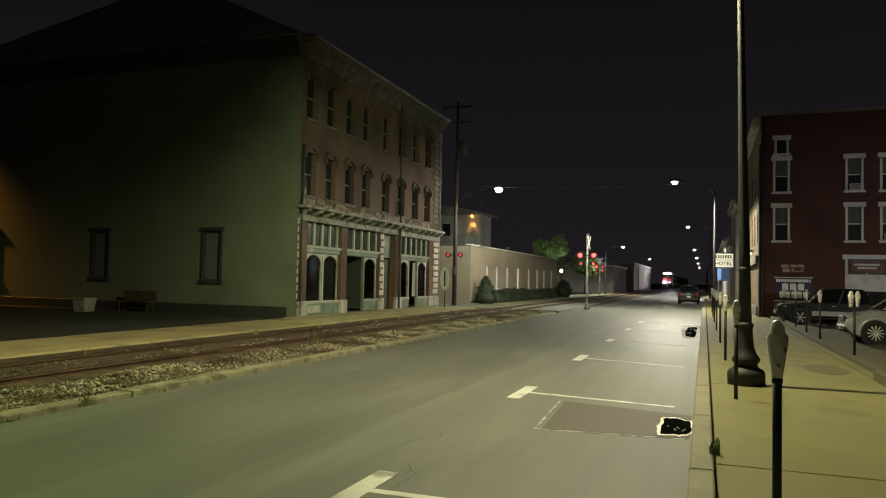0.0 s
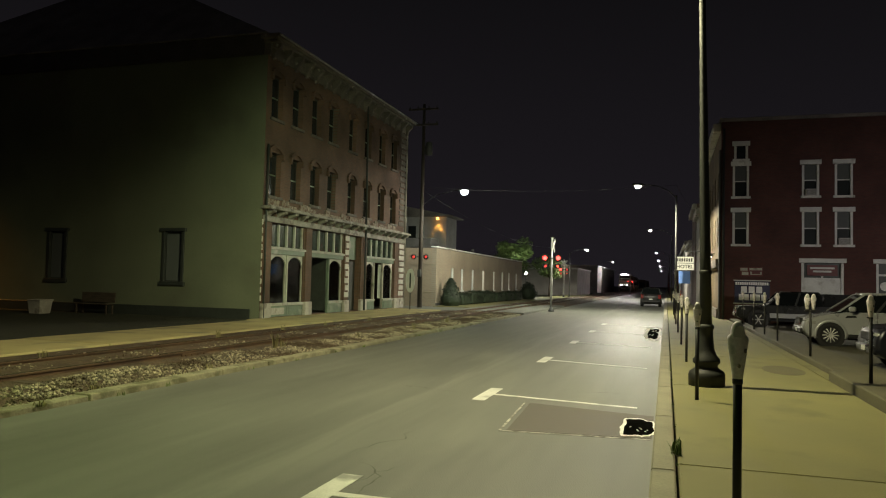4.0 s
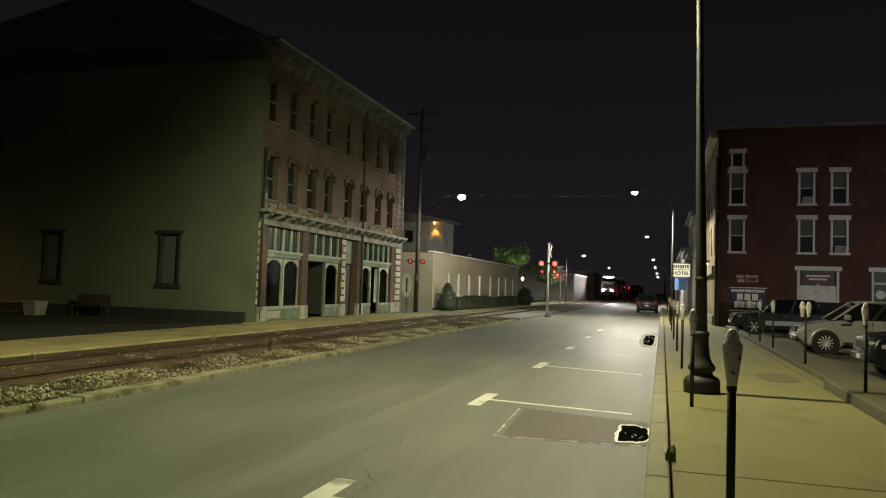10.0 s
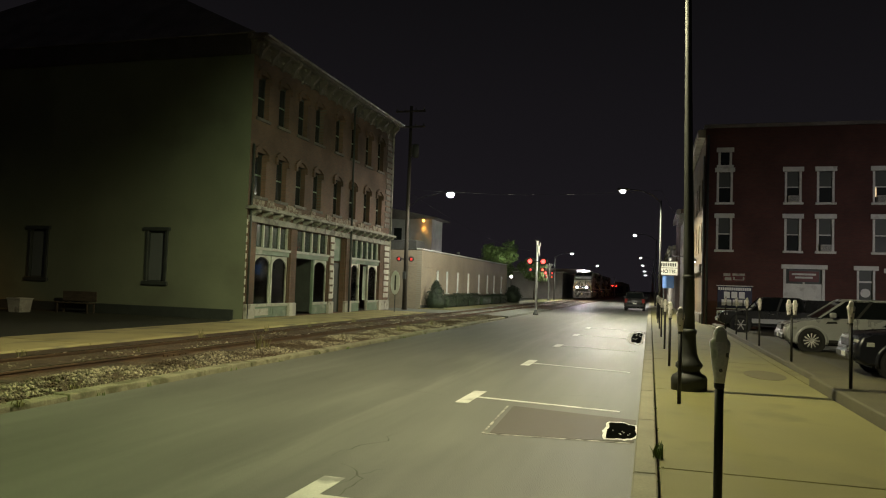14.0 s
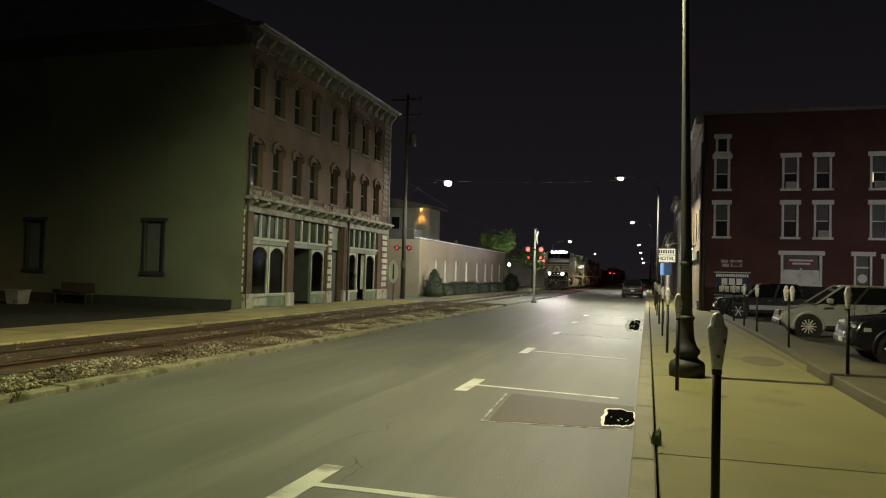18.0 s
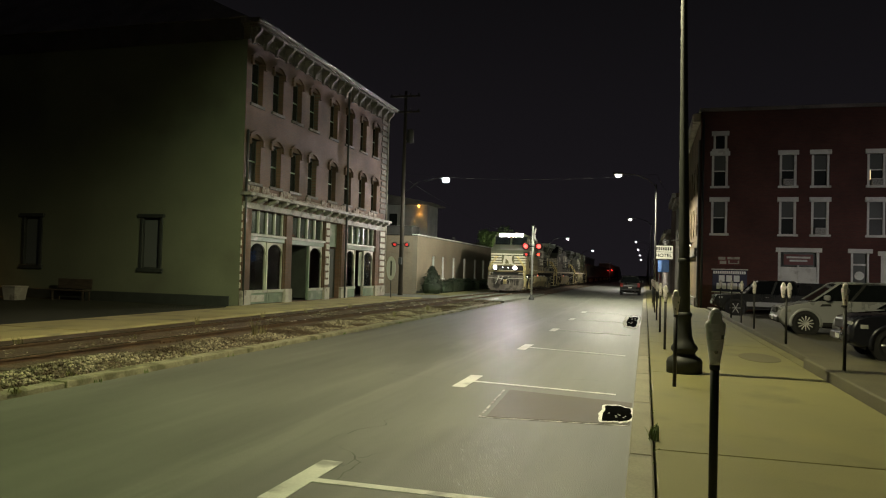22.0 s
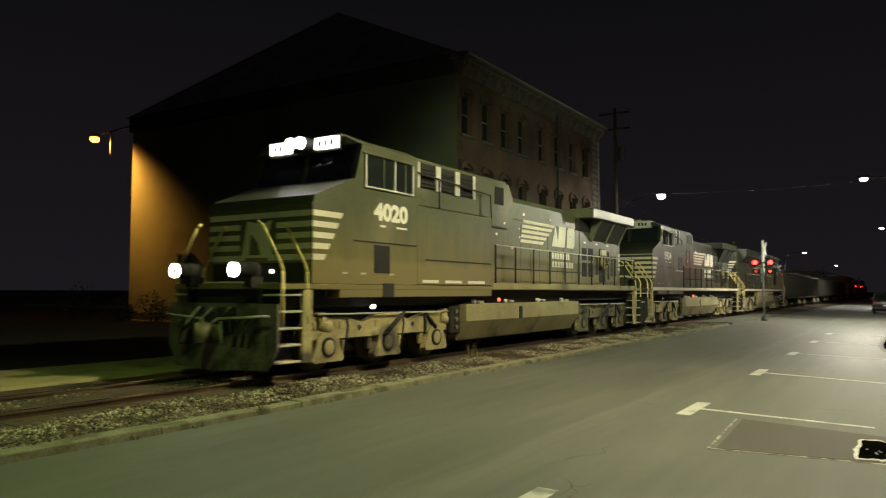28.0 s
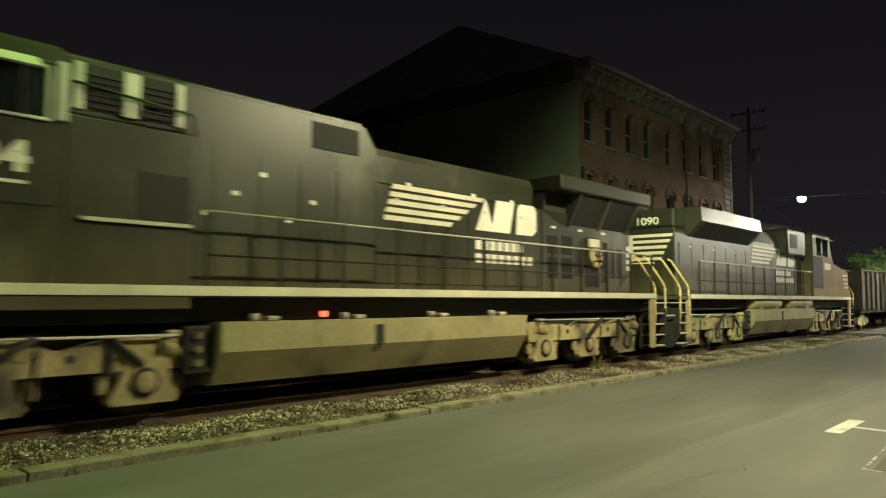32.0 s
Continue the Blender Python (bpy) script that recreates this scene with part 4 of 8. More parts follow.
def shop_bay(a, b, kind):
    """A shop window bay: transom lights over a beam, arched display windows over a panelled base."""
    bay = part("shop_bay", Mesh().box(FX - 0.14, FX + 0.05, a, b, 2.93, 3.27, 0.02), GREEN_TRIM, old, "grey-green timber shop front")
    part("beam_mould", Mesh().box(FX + 0.045, FX + 0.11, a - 0.05, b + 0.05, 3.14, 3.25, 0.015), SHOP_PALE, bay)
    n = 5 if b - a > 3.9 else 4
    for k in range(n):
        u0, u1 = a + 0.1 + (b - a - 0.2) * k / n, a + 0.1 + (b - a - 0.2) * (k + 1) / n
        part("transom_pane", Mesh().box(FX - 0.13, FX - 0.12, u0 + 0.05, u1 - 0.05, 3.3, 4.26), TRANSOM, bay)
        part("transom_bar", Mesh().box(FX - 0.14, FX - 0.03, u1 - 0.055, u1 + 0.055, 3.275, 4.29, 0.01), SHOP_PALE, bay)
    if kind == "door":
        mid = a + (b - a) * 0.52
        spans = [(mid + 0.15, b - 0.08)]
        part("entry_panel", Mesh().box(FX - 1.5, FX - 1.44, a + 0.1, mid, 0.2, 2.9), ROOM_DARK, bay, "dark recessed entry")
        part("entry_side", Mesh().box(FX - 1.44, FX - 0.1, mid - 0.02, mid + 0.05, 0.3, 2.9), DARK_TRIM, bay)
        part("door_post", Mesh().box(FX - 0.12, FX + 0.02, mid + 0.06, mid + 0.18, 0.2, 2.92, 0.01), GREEN_TRIM, bay)
    elif kind == "mixed":
        spans = [(a + 0.08, a + (b - a) * 0.30), (a + (b - a) * 0.62, b - 0.08)]
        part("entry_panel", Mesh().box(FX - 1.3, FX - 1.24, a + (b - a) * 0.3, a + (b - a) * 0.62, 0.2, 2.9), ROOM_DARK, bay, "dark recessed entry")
        for u in (0.30, 0.62):
            part("door_post", Mesh().box(FX - 0.12, FX + 0.02, a + (b - a) * u - 0.06, a + (b - a) * u + 0.06, 0.2, 2.92, 0.01), PALE_TRIM, bay)
    else:
        mid = (a + b) / 2
        spans = [(a + 0.06, mid - 0.06), (mid + 0.06, b - 0.06)]
        part("door_post", Mesh().box(FX - 0.12, FX + 0.02, mid - 0.06, mid + 0.06, 0.68, 2.92, 0.01), SHOP_PALE, bay)
    for u0, u1 in spans:
        base = part("base_panel", Mesh().box(FX - 0.14, FX + 0.03, u0 - 0.05, u1 + 0.05, 0.19, 0.66, 0.015), GREEN_TRIM, bay)
        part("raised_field", Mesh().box(FX + 0.028, FX + 0.05, u0 + 0.15, u1 - 0.15, 0.28, 0.58, 0.01), PALE_TRIM if kind == "wide" and u0 == spans[0][0] else GREEN_TRIM, base)
        part("window_sill", Mesh().box(FX - 0.14, FX + 0.08, u0 - 0.05, u1 + 0.05, 0.665, 0.79, 0.012), SHOP_PALE, bay)
        part("display_pane", Mesh().box(FX - 0.10, FX - 0.09, u0, u1, 0.76, 2.92), CLEAR, bay)
        sp = Mesh()
        n = 10
        c, r = (u0 + u1) / 2, (u1 - u0) / 2
        arc = [(c + r * math.cos(math.pi * (1 - i / n)), 2.35 + 0.5 * math.sin(math.pi * (1 - i / n))) for i in range(n + 1)]
        sp.loft([[(FX - 0.086, p, q), (FX - 0.086, p, 2.925), (FX - 0.03, p, 2.925), (FX - 0.03, p, q)] for p, q in arc], True, False)
        part("arch_spandrel", sp, SHOP_WHITE if kind == "mixed" else SHOP_PALE, bay, "arched timber window head")
        for c0 in (u0, u1 - 0.05):
            part("window_stile", Mesh().box(FX - 0.10, FX - 0.03, c0, c0 + 0.05, 0.79, 2.36, 0.006), SHOP_WHITE if kind == "mixed" else SHOP_PALE, bay)
        if kind != "wide":
            cm = Mesh()
            for j in range(7):
                t0, t1 = u0 + 0.05 + (u1 - u0 - 0.1) * j / 7, u0 + 0.05 + (u1 - u0 - 0.1) * (j + 1) / 7
                if kind == "mixed" and 2 < j < 5:
                    continue
                cm.prism([(FX - 0.35, t0), (FX - 0.26, (t0 + t1) / 2), (FX - 0.35, t1), (FX - 0.37, (t0 + t1) / 2)], "z", 0.8, 2.85)
            part("curtain", cm, CURTAIN, bay, "pale hanging curtain")
    return bay


def clear_glass(name):
    mat = bpy.data.materials.new(name)
    mat.use_nodes = True
    N, L = mat.node_tree.nodes, mat.node_tree.links
    N.remove(N["Principled BSDF"])
    mix, tr, gl, fr = N.new("ShaderNodeMixShader"), N.new("ShaderNodeBsdfTransparent"), N.new("ShaderNodeBsdfGlossy"), N.new("ShaderNodeFresnel")
    tr.inputs[0].default_value = (0.78, 0.82, 0.80, 1)
    gl.inputs["Roughness"].default_value = 0.03
    fr.inputs[0].default_value = 1.5
    L.new(fr.outputs[0], mix.inputs[0])
    L.new(tr.outputs[0], mix.inputs[1])
    L.new(gl.outputs[0], mix.inputs[2])
    L.new(mix.outputs[0], N["Material Output"].inputs[0])
    return mat


CLEAR = clear_glass("clear_shop_glass")
TRANSOM = glass_material("ribbed_transom_glass", (0.018, 0.034, 0.026), 0.16)
shop_bay(27.78, 30.86, "wide")
shop_bay(31.54, 35.2, "door")
shop_bay(38.25, 42.6, "mixed")
sd = part("stair_door", Mesh().box(FX - 0.3, FX - 0.24, 35.85, 37.3, 0.2, 2.9), DARK_TRIM, old, "dark stair door with a tall pale pane")
part("door_pane", Mesh().box(FX - 0.236, FX - 0.226, 36.2, 36.55, 0.95, 2.6), CURTAIN, sd)
part("over_panel", Mesh().box(FX - 0.28, FX - 0.2, 35.85, 37.3, 3.0, 4.28), GREEN_TRIM, sd)
# Pale tint stands for the grey reflection in these panes.
SIDE_PANE = glass_material("reflection_grey_pane", (0.12, 0.13, 0.125), 0.4, 0.2)
for a, b, z0, z1 in SIDE:
    w = part("side_window", Mesh().box(a, b, Y0 + 0.10, Y0 + 0.16, z0, z1), DARK_TRIM, old)
    part("pane", Mesh().box(a + 0.14, b - 0.14, Y0 + 0.085, Y0 + 0.095, z0 + 0.12, z1 - 0.12), SIDE_PANE, w)
    for c in (a - 0.02, b - 0.13):
        part("casing", Mesh().box(c, c + 0.15, Y0 - 0.06, Y0 + 0.1, z0 - 0.02, z1 + 0.06, 0.01), DARK_TRIM, w)
    part("head", Mesh().box(a - 0.12, b + 0.12, Y0 - 0.12, Y0 + 0.1, z1 - 0.02, z1 + 0.14, 0.012), DARK_TRIM, w)
    part("sill", Mesh().box(a - 0.1, b + 0.1, Y0 - 0.1, Y0 + 0.1, z0 - 0.1, z0 + 0.08, 0.012), DARK_TRIM, w)
part("foundation", Mesh().box(-39.5, FX - 0.45, Y0 - 0.05, Y0 - 0.006, 0.1, 0.55, 0.01), DARK_TRIM, old, "dark stone foundation course")

# ---- brick hotel building beyond the lot ----
HY, HX = 44.0, 2.95
hot = thing("brick_hotel_building", "dark red brick building with white window trim facing the lot", "building")
H2 = [(3.55, 4.42), (7.12, 8.0), (8.75, 9.65), (11.5, 12.4), (15.2, 16.1), (18.2, 19.1)]
holes = [(a, b, 4.42, 6.22) for a, b in H2] + [(a, b, 7.12, 8.85) for a, b in H2] + [(3.62, 4.36, 9.25, 10.0)]
holes += [(7.1, 9.2, 1.5, 3.42), (10.75, 11.65, 1.6, 3.42), (12.2, 14.2, 0.14, 3.3)]
part("side_wall", panel_wall(Mesh(), "y", HY, HY + 0.35, HX, 30, 0.0, 11.4, holes).data("side_wall", HOTEL_BRICK, True, True), None, hot, "dark red brick side wall")
SHX = []
for k in range(6):
    yy = 46.2 + 2.6 * k
    SHX += [(yy, yy + 0.9, 4.4, 6.2), (yy, yy + 0.9, 7.1, 8.85)]
part("front_wall", panel_wall(Mesh(), "x", HX, HX + 0.35, HY + 0.351, 62, 0.0, 11.4, SHX).data("front_wall", HOTEL_BRICK_X, True, True), None, hot, "tan brick street front")
part("back", Mesh().box(HX + 0.36, 30, 61.6, 62, 0, 11.4).box(29.6, 30, HY + 0.36, 61.5, 0, 11.4), HOTEL_BRICK, hot)
part("roof", Mesh().box(HX - 0.1, 30.1, HY - 0.1, 62.1, 11.41, 11.6), SHINGLE, hot)
part("front_cornice", Mesh().box(HX - 0.45, HX - 0.002, HY + 0.2, 62, 10.9, 11.38, 0.05), PALE_TRIM, hot)
part("corner_board", Mesh().box(HX - 0.12, HX - 0.003, HY + 0.05, HY + 0.45, 0.15, 9.8, 0.02), DARK_BAND, hot)
part("downpipe", Mesh().tube([(HX + 0.12, HY - 0.1, 0.15), (HX + 0.12, HY - 0.1, 11.0)], 0.07), DARK_TRIM, hot, "dark downpipe at the corner")
part("shop_front", Mesh().box(HX - 0.25, HX - 0.004, HY + 0.6, 61, 3.1, 3.6, 0.03).box(HX - 0.18, HX - 0.004, HY + 1.0, 60.6, 0.16, 0.7, 0.02), DULL_TRIM, hot, "worn shop front")


def hotel_window(a, b, z0, z1, split=True):
    w = part("window", Mesh().box(a, b, HY + 0.16, HY + 0.2, z0, z1), ROOM_DARK, hot)
    t = 0.13
    for c in (a, b - t):
        part("casing", Mesh().box(c, c + t, HY + 0.02, HY + 0.15, z0, z1 - 0.002, 0.01), WHITE_TRIM, w)
    part("lintel", Mesh().box(a - 0.1, b + 0.1, HY - 0.07, HY + 0.15, z1, z1 + 0.26, 0.012), WHITE_TRIM, w, "white stone lintel")
    part("sill", Mesh().box(a - 0.08, b + 0.08, HY - 0.09, HY + 0.15, z0 - 0.13, z0, 0.012), WHITE_TRIM, w, "white stone sill")
    m = (z0 + z1) / 2
    part("upper_pane", Mesh().box(a + t, b - t, HY + 0.12, HY + 0.13, m, z1), PANE_BLIND if split else GLASS, w)
    part("lower_pane", Mesh().box(a + t, b - t, HY + 0.14, HY + 0.15, z0, m), HOTEL_GLASS, w)
    if split:
        part("sash_bar", Mesh().box(a + t, b - t, HY + 0.10, HY + 0.15, m - 0.03, m + 0.03), WHITE_TRIM, w)
    return w


HOTEL_GLASS = glass_material("dim_window_glass", (0.02, 0.024, 0.024), 0.3, 0.08)
PANE_BLIND = glass_material("blind_behind_glass", (0.10, 0.11, 0.105), 0.42, 0.1)
AC_CASE = material("window_unit_case", (0.45, 0.45, 0.42), 0.6, 0, 0.1)
for k, (a, b) in enumerate(H2):
    for j, (z0, z1) in enumerate(((4.42, 6.22), (7.12, 8.85))):
        w = hotel_window(a, b, z0, z1)
        if (k, j) in ((2, 0), (1, 1), (3, 1)):
            ac = part("air_conditioner", Mesh().box(a + 0.18, b - 0.16, HY - 0.22, HY + 0.12, z0 + 0.01, z0 + 0.36, 0.02), AC_CASE, w, "small window air conditioner")
            for q in range(5):
                part("fin", Mesh().box(a + 0.22, b - 0.2, HY - 0.235, HY - 0.222, z0 + 0.05 + 0.055 * q, z0 + 0.075 + 0.055 * q), DARK_TRIM, ac)
hotel_window(3.62, 4.36, 9.25, 10.0, False)
LIT = glow("lit_room", (1.0, 0.72, 0.40), 1.1)
part("lit_slit", Mesh().box(11.62, 11.70, HY + 0.105, HY + 0.115, 7.45, 8.0), LIT, hot, "lit gap beside a blind")
g = part("shop_window", Mesh().box(7.1, 9.2, HY + 0.16, HY + 0.2, 1.5, 3.42), PANE_BLIND, hot, "boarded shop window with a sign behind")
part("lintel", Mesh().box(6.98, 9.32, HY - 0.06, HY + 0.15, 3.42, 3.66, 0.012), WHITE_TRIM, g)
part("casing", Mesh().box(7.1, 7.24, HY + 0.02, HY + 0.15, 1.5, 3.41, 0.01).box(9.06, 9.2, HY + 0.02, HY + 0.15, 1.5, 3.41, 0.01).box(8.1, 8.2, HY + 0.05, HY + 0.15, 1.5, 2.7, 0.01), WHITE_TRIM, g)
part("lower_panel", Mesh().box(7.25, 9.05, HY + 0.07, HY + 0.12, 1.5, 2.6, 0.01), WHITE_TRIM, g)
g2 = part("small_window", Mesh().box(10.75, 11.65, HY + 0.16, HY + 0.2, 1.6, 3.42), PANE_BLIND, hot)
part("round_sign", Mesh().cyl((11.2, HY + 0.12, 2.2), (11.2, HY + 0.15, 2.2), 0.24, n=20), WHITE_TRIM, g2)
part("lintel", Mesh().box(10.6, 11.8, HY - 0.06, HY + 0.15, 3.42, 3.66, 0.012), WHITE_TRIM, g2)
part("casing", Mesh().box(10.75, 10.87, HY + 0.02, HY + 0.15, 1.6, 3.41, 0.01).box(11.53, 11.65, HY + 0.02, HY + 0.15, 1.6, 3.41, 0.01).box(10.87, 11.53, HY + 0.04, HY + 0.15, 2.75, 2.85, 0.01), WHITE_TRIM, g2)
g3 = part("garage_door", Mesh().box(12.2, 14.2, HY + 0.14, HY + 0.2, 0.14, 3.3), WHITE_TRIM, hot, "white panelled door")
part("lintel", Mesh().box(12.05, 14.35, HY - 0.06, HY + 0.13, 3.3, 3.55, 0.012), WHITE_TRIM, g3)

LIT_BLIND = glow("lit_blind", (0.95, 0.86, 0.66), 0.35)
# ---- low tan brick building and the house behind it ----
low = thing("low_brick_building", "single-storey tan brick building with narrow windows", "building")
LX, LY0, LY1, LZ = -16.4, 51.6, 85.2, 4.40
lw = [(c - 0.42, c + 0.42, 1.2, 3.0) for c in (56.0, 58.9, 62.4, 66.3, 70.7, 74.6, 78.0, 82.0)]
part("front_wall", panel_wall(Mesh(), "x", LX - 0.35, LX, LY0, LY1, 0.0, LZ, lw).data("front_wall", TAN_BRICK, True, True), None, low)
part("end_wall", Mesh().box(-22.3, LX - 0.351, LY0, LY0 + 0.35, 0, LZ), TAN_BRICK_Y, low)
part("far_end_wall", Mesh().box(-22.3, LX - 0.351, LY1 - 0.35, LY1, 0, LZ), TAN_BRICK_Y, low)
part("back_wall", Mesh().box(-22.3, -21.95, LY0 + 0.351, LY1 - 0.351, 0, LZ), TAN_BRICK, low)
part("roof_deck", Mesh().box(-22.2, LX - 0.1, LY0 + 0.1, LY1 - 0.1, LZ + 0.002, LZ + 0.05), DARK_BAND, low)
part("coping", Mesh().box(LX - 0.42, LX + 0.07, LY0 - 0.06, LY1 + 0.06, LZ + 0.052, LZ + 0.13, 0.015), WHITE_TRIM, low, "pale metal roof edge")
part("end_coping", Mesh().box(-22.3, LX - 0.43, LY0 - 0.06, LY0 + 0.4, LZ + 0.052, LZ + 0.13, 0.015), DARK_BAND, low)
part("roof_box", Mesh().box(-19.6, -17.4, 53.2, 55.2, LZ + 0.052, 5.25, 0.03), DARK_BAND, low, "dark rooftop vent box")
part("roof_vent", Mesh().cyl((-16.9, 64.0, LZ + 0.05), (-16.9, 64.0, LZ + 0.5), 0.14, n=10), DARK_BAND, low)
part("plinth", Mesh().box(LX + 0.003, LX + 0.05, LY0, LY1, 0.0, 0.30), DARK_BAND, low)
for zb in (1.06, 3.16):
    part("band_course", Mesh().box(LX + 0.003, LX + 0.035, LY0 - 0.03, LY1, zb, zb + 0.09, 0.006), TAN_BRICK, low, "projecting brick band")
    part("band_course", Mesh().box(-22.3, LX + 0.002, LY0 - 0.035, LY0 - 0.003, zb, zb + 0.09, 0.006), TAN_BRICK_Y, low, "projecting brick band")
for k, (a, b, z0, z1) in enumerate(lw):
    w = part("window", Mesh().box(LX - 0.24, LX - 0.2, a, b, z0, z1), LIT_BLIND if k == 3 else PANE_BLIND, low, "narrow window with a pale blind")
    for c in (a, b - 0.07):
        part("window_frame", Mesh().box(LX - 0.2, LX - 0.06, c, c + 0.07, z0, z1), WHITE_TRIM, w)
    part("sash_bar", Mesh().box(LX - 0.2, LX - 0.12, a + 0.07, b - 0.07, 2.05, 2.12), WHITE_TRIM, w)
    part("sill", Mesh().box(LX - 0.2, LX + 0.06, a - 0.06, b + 0.06, z0 - 0.09, z0, 0.01), WHITE_TRIM, w)
HOUSE_PAINT = material("grey_house_paint", (0.40, 0.41, 0.40), 0.8, 0, 0.15, 1, 20)
house = thing("two_storey_house", "grey two-storey house with a shallow gable roof", "building")
part("wall", Mesh().box(-34.5, -23.1, 76, 80, 0, 8.99), HOUSE_PAINT, house)
part("roof", Mesh().prism([(-35.1, 9.0), (-22.3, 9.0), (-22.3, 9.13), (-28.9, 10.35), (-35.1, 9.13)], "y", 75.4, 80.4), SHINGLE, house)
for u in (-32.5, -30.0, -27.5):
    part("window", Mesh().box(u, u + 0.9, 75.93, 75.99, 6.3, 8.0), GLASS, house)
part("porch_lamp", Mesh().lathe([(0.04, 0.1), (0.12, 0.05), (0.14, -0.12), (0.05, -0.16)], (-24.0, 75.60, 8.84), 10), glow("porch_lamp_glow", (1.0, 0.40, 0.07), 9), house)

# ---- street front further down on the right, and the distance ----
ROW_WALL = material("far_shop_wall", (0.22, 0.18, 0.15), 0.85, 0, 0.2, 0.5, 12)
ROW_PALE = material("far_shop_pale", (0.36, 0.34, 0.31), 0.85, 0, 0.2, 0.5, 12)
for k, (y0, y1, h, mt, lab) in enumerate(((62.2, 70, 8.4, ROW_PALE, "pale two-storey shop building down the street"), (70.2, 82, 9.6, FAC_BRICK, "brick three-storey shop building down the street"),
                                          (82.2, 100, 7.0, ROW_WALL, "low brown shop building down the street"), (100.2, 150, 8.0, ROW_PALE, "pale long building far down the street"),
                                          (150.2, 260, 7.0, ROW_WALL, "dark row of buildings far down the street"))):
    b = thing("shop_building", lab, "building", None, "shop buildings down the street")
    n = max(2, int((y1 - y0) / 3.2))
    hs = [(y0 + (y1 - y0) * (i + 0.3) / n, y0 + (y1 - y0) * (i + 0.7) / n, 4.3, 6.0) for i in range(n)]
    part("wall", panel_wall(Mesh(), "x", 2.6, 3.0, y0, y1, 0, h, hs).data("wall", mt, True, True), None, b)
    part("body", Mesh().box(3.01, 20, y0, y1, 0, h - 0.05), mt, b)
    part("cornice", Mesh().box(2.25, 2.598, y0, y1, h - 0.5, h, 0.03), PALE_TRIM, b)
    for u0, u1, z0, z1 in hs[:8]:
        part("window", Mesh().box(2.8, 2.85, u0, u1, z0, z1), GLASS, b)
for k, (x0, x1, y0, y1, h, lab) in enumerate(((-34, -14.8, 128, 150, 4.6, "pale low warehouse beside the track"), (-60, -16, 180, 240, 6.5, "dark low building far beside the track"))):
    b = thing("warehouse", lab, "building")
    part("wall", Mesh().box(x0, x1, y0, y1, 0, h), ROW_PALE, b)
    part("roof_edge", Mesh().box(x0 - 0.2, x1 + 0.2, y0 - 0.2, y1 + 0.2, h + 0.004, h + 0.25), WHITE_TRIM, b)

# ---- street furniture ----
POST_DARK = material("dark_lamp_post_paint", (0.022, 0.024, 0.021), 0.62, 0.1, 0.2, 2, 25, 0.2, 0.003)
POLE_STEEL = material("galvanised_pole", (0.055, 0.057, 0.055), 0.65, 0.2, 0.15, 2, 25, 0.2, 0.003)
POLE_WOOD = material("utility_pole_wood", (0.055, 0.045, 0.036), 0.9, 0, 0.3, 2, 20, 0.6, 0.008, stretch=(6, 6, 0.4))
METER_GREY = material("meter_cast_grey", (0.66, 0.62, 0.62), 0.42, 0.2, 0.2, 4, 40, 0.25, 0.003, (0.42, 0.42, 0.41), 0.62, 6)
METER_POST = material("meter_post_dark", (0.02, 0.02, 0.019), 0.5, 0.2, 0.2, 3, 30, 0.2, 0.002)
METER_GLASS = glass_material("meter_window", (0.5, 0.5, 0.48), 0.15)
CHROME = material("chrome", (0.6, 0.6, 0.58), 0.15, 1.0, 0.1, 3, 30, 0.05, 0.001)
LED = glow("led_head_glow", (0.90, 0.95, 1.0), 60)
LED_WARM = glow("warm_led_head_glow", (1.0, 0.96, 0.86), 45)
SODIUM_GLOW = glow("sodium_glow", (1.0, 0.42, 0.06), 7)
RED_GLOW = glow("red_signal_glow", (1.0, 0.025, 0.020), 16)
RED_DIM = glow("dim_red_signal", (0.8, 0.05, 0.04), 1.4)
TAIL_GLOW = glow("tail_lamp_glow", (1.0, 0.05, 0.03), 14)
WHITE_GLOW = glow("far_white_lamp", (1.0, 0.95, 0.85), 40)

# ornate post with a long bracket over the street
post = thing("street_lamp_post", "tall dark street lamp post with a moulded base", "street lamp", pose(0.71, 14.0, 0.15, 0, -1.0, 0))
part("base", Mesh().lathe([(0.312, 0), (0.316, 0.20), (0.29, 0.26), (0.21, 0.31), (0.185, 0.36), (0.235, 0.42), (0.235, 0.47), (0.18, 0.54), (0.14, 0.66), (0.125, 0.84), (0.12, 1.0), (0.14, 1.03), (0.14, 1.07), (0.112, 1.10)], (0, 0, 0), 28), POST_DARK, post, "moulded bell-shaped base")
part("shaft", Mesh().lathe([(0.105, 1.08), (0.095, 2.4), (0.062, 6.0), (0.05, 8.9)], (0, 0, 0), 20), POST_DARK, post)
part("bracket_arm", Mesh().tube([(0, 0, 8.5), (-1.0, 0, 8.95), (-2.2, 0, 9.15), (-3.1, 0, 9.17)], 0.045, 10), POST_DARK, post)
hd = part("lamp_head", Mesh().box(-3.75, -3.0, -0.14, 0.14, 9.12, 9.27, 0.05), POST_DARK, post)
part("diffuser", Mesh().box(-3.70, -3.25, -0.11, 0.11, 9.095, 9.118, 0.008), LED_WARM, hd, "lit lamp panel")
part("band", Mesh().lathe([(0.098, 2.0), (0.110, 2.02), (0.110, 2.06), (0.098, 2.08)], (0, 0, 0), 20), POST_DARK, post)


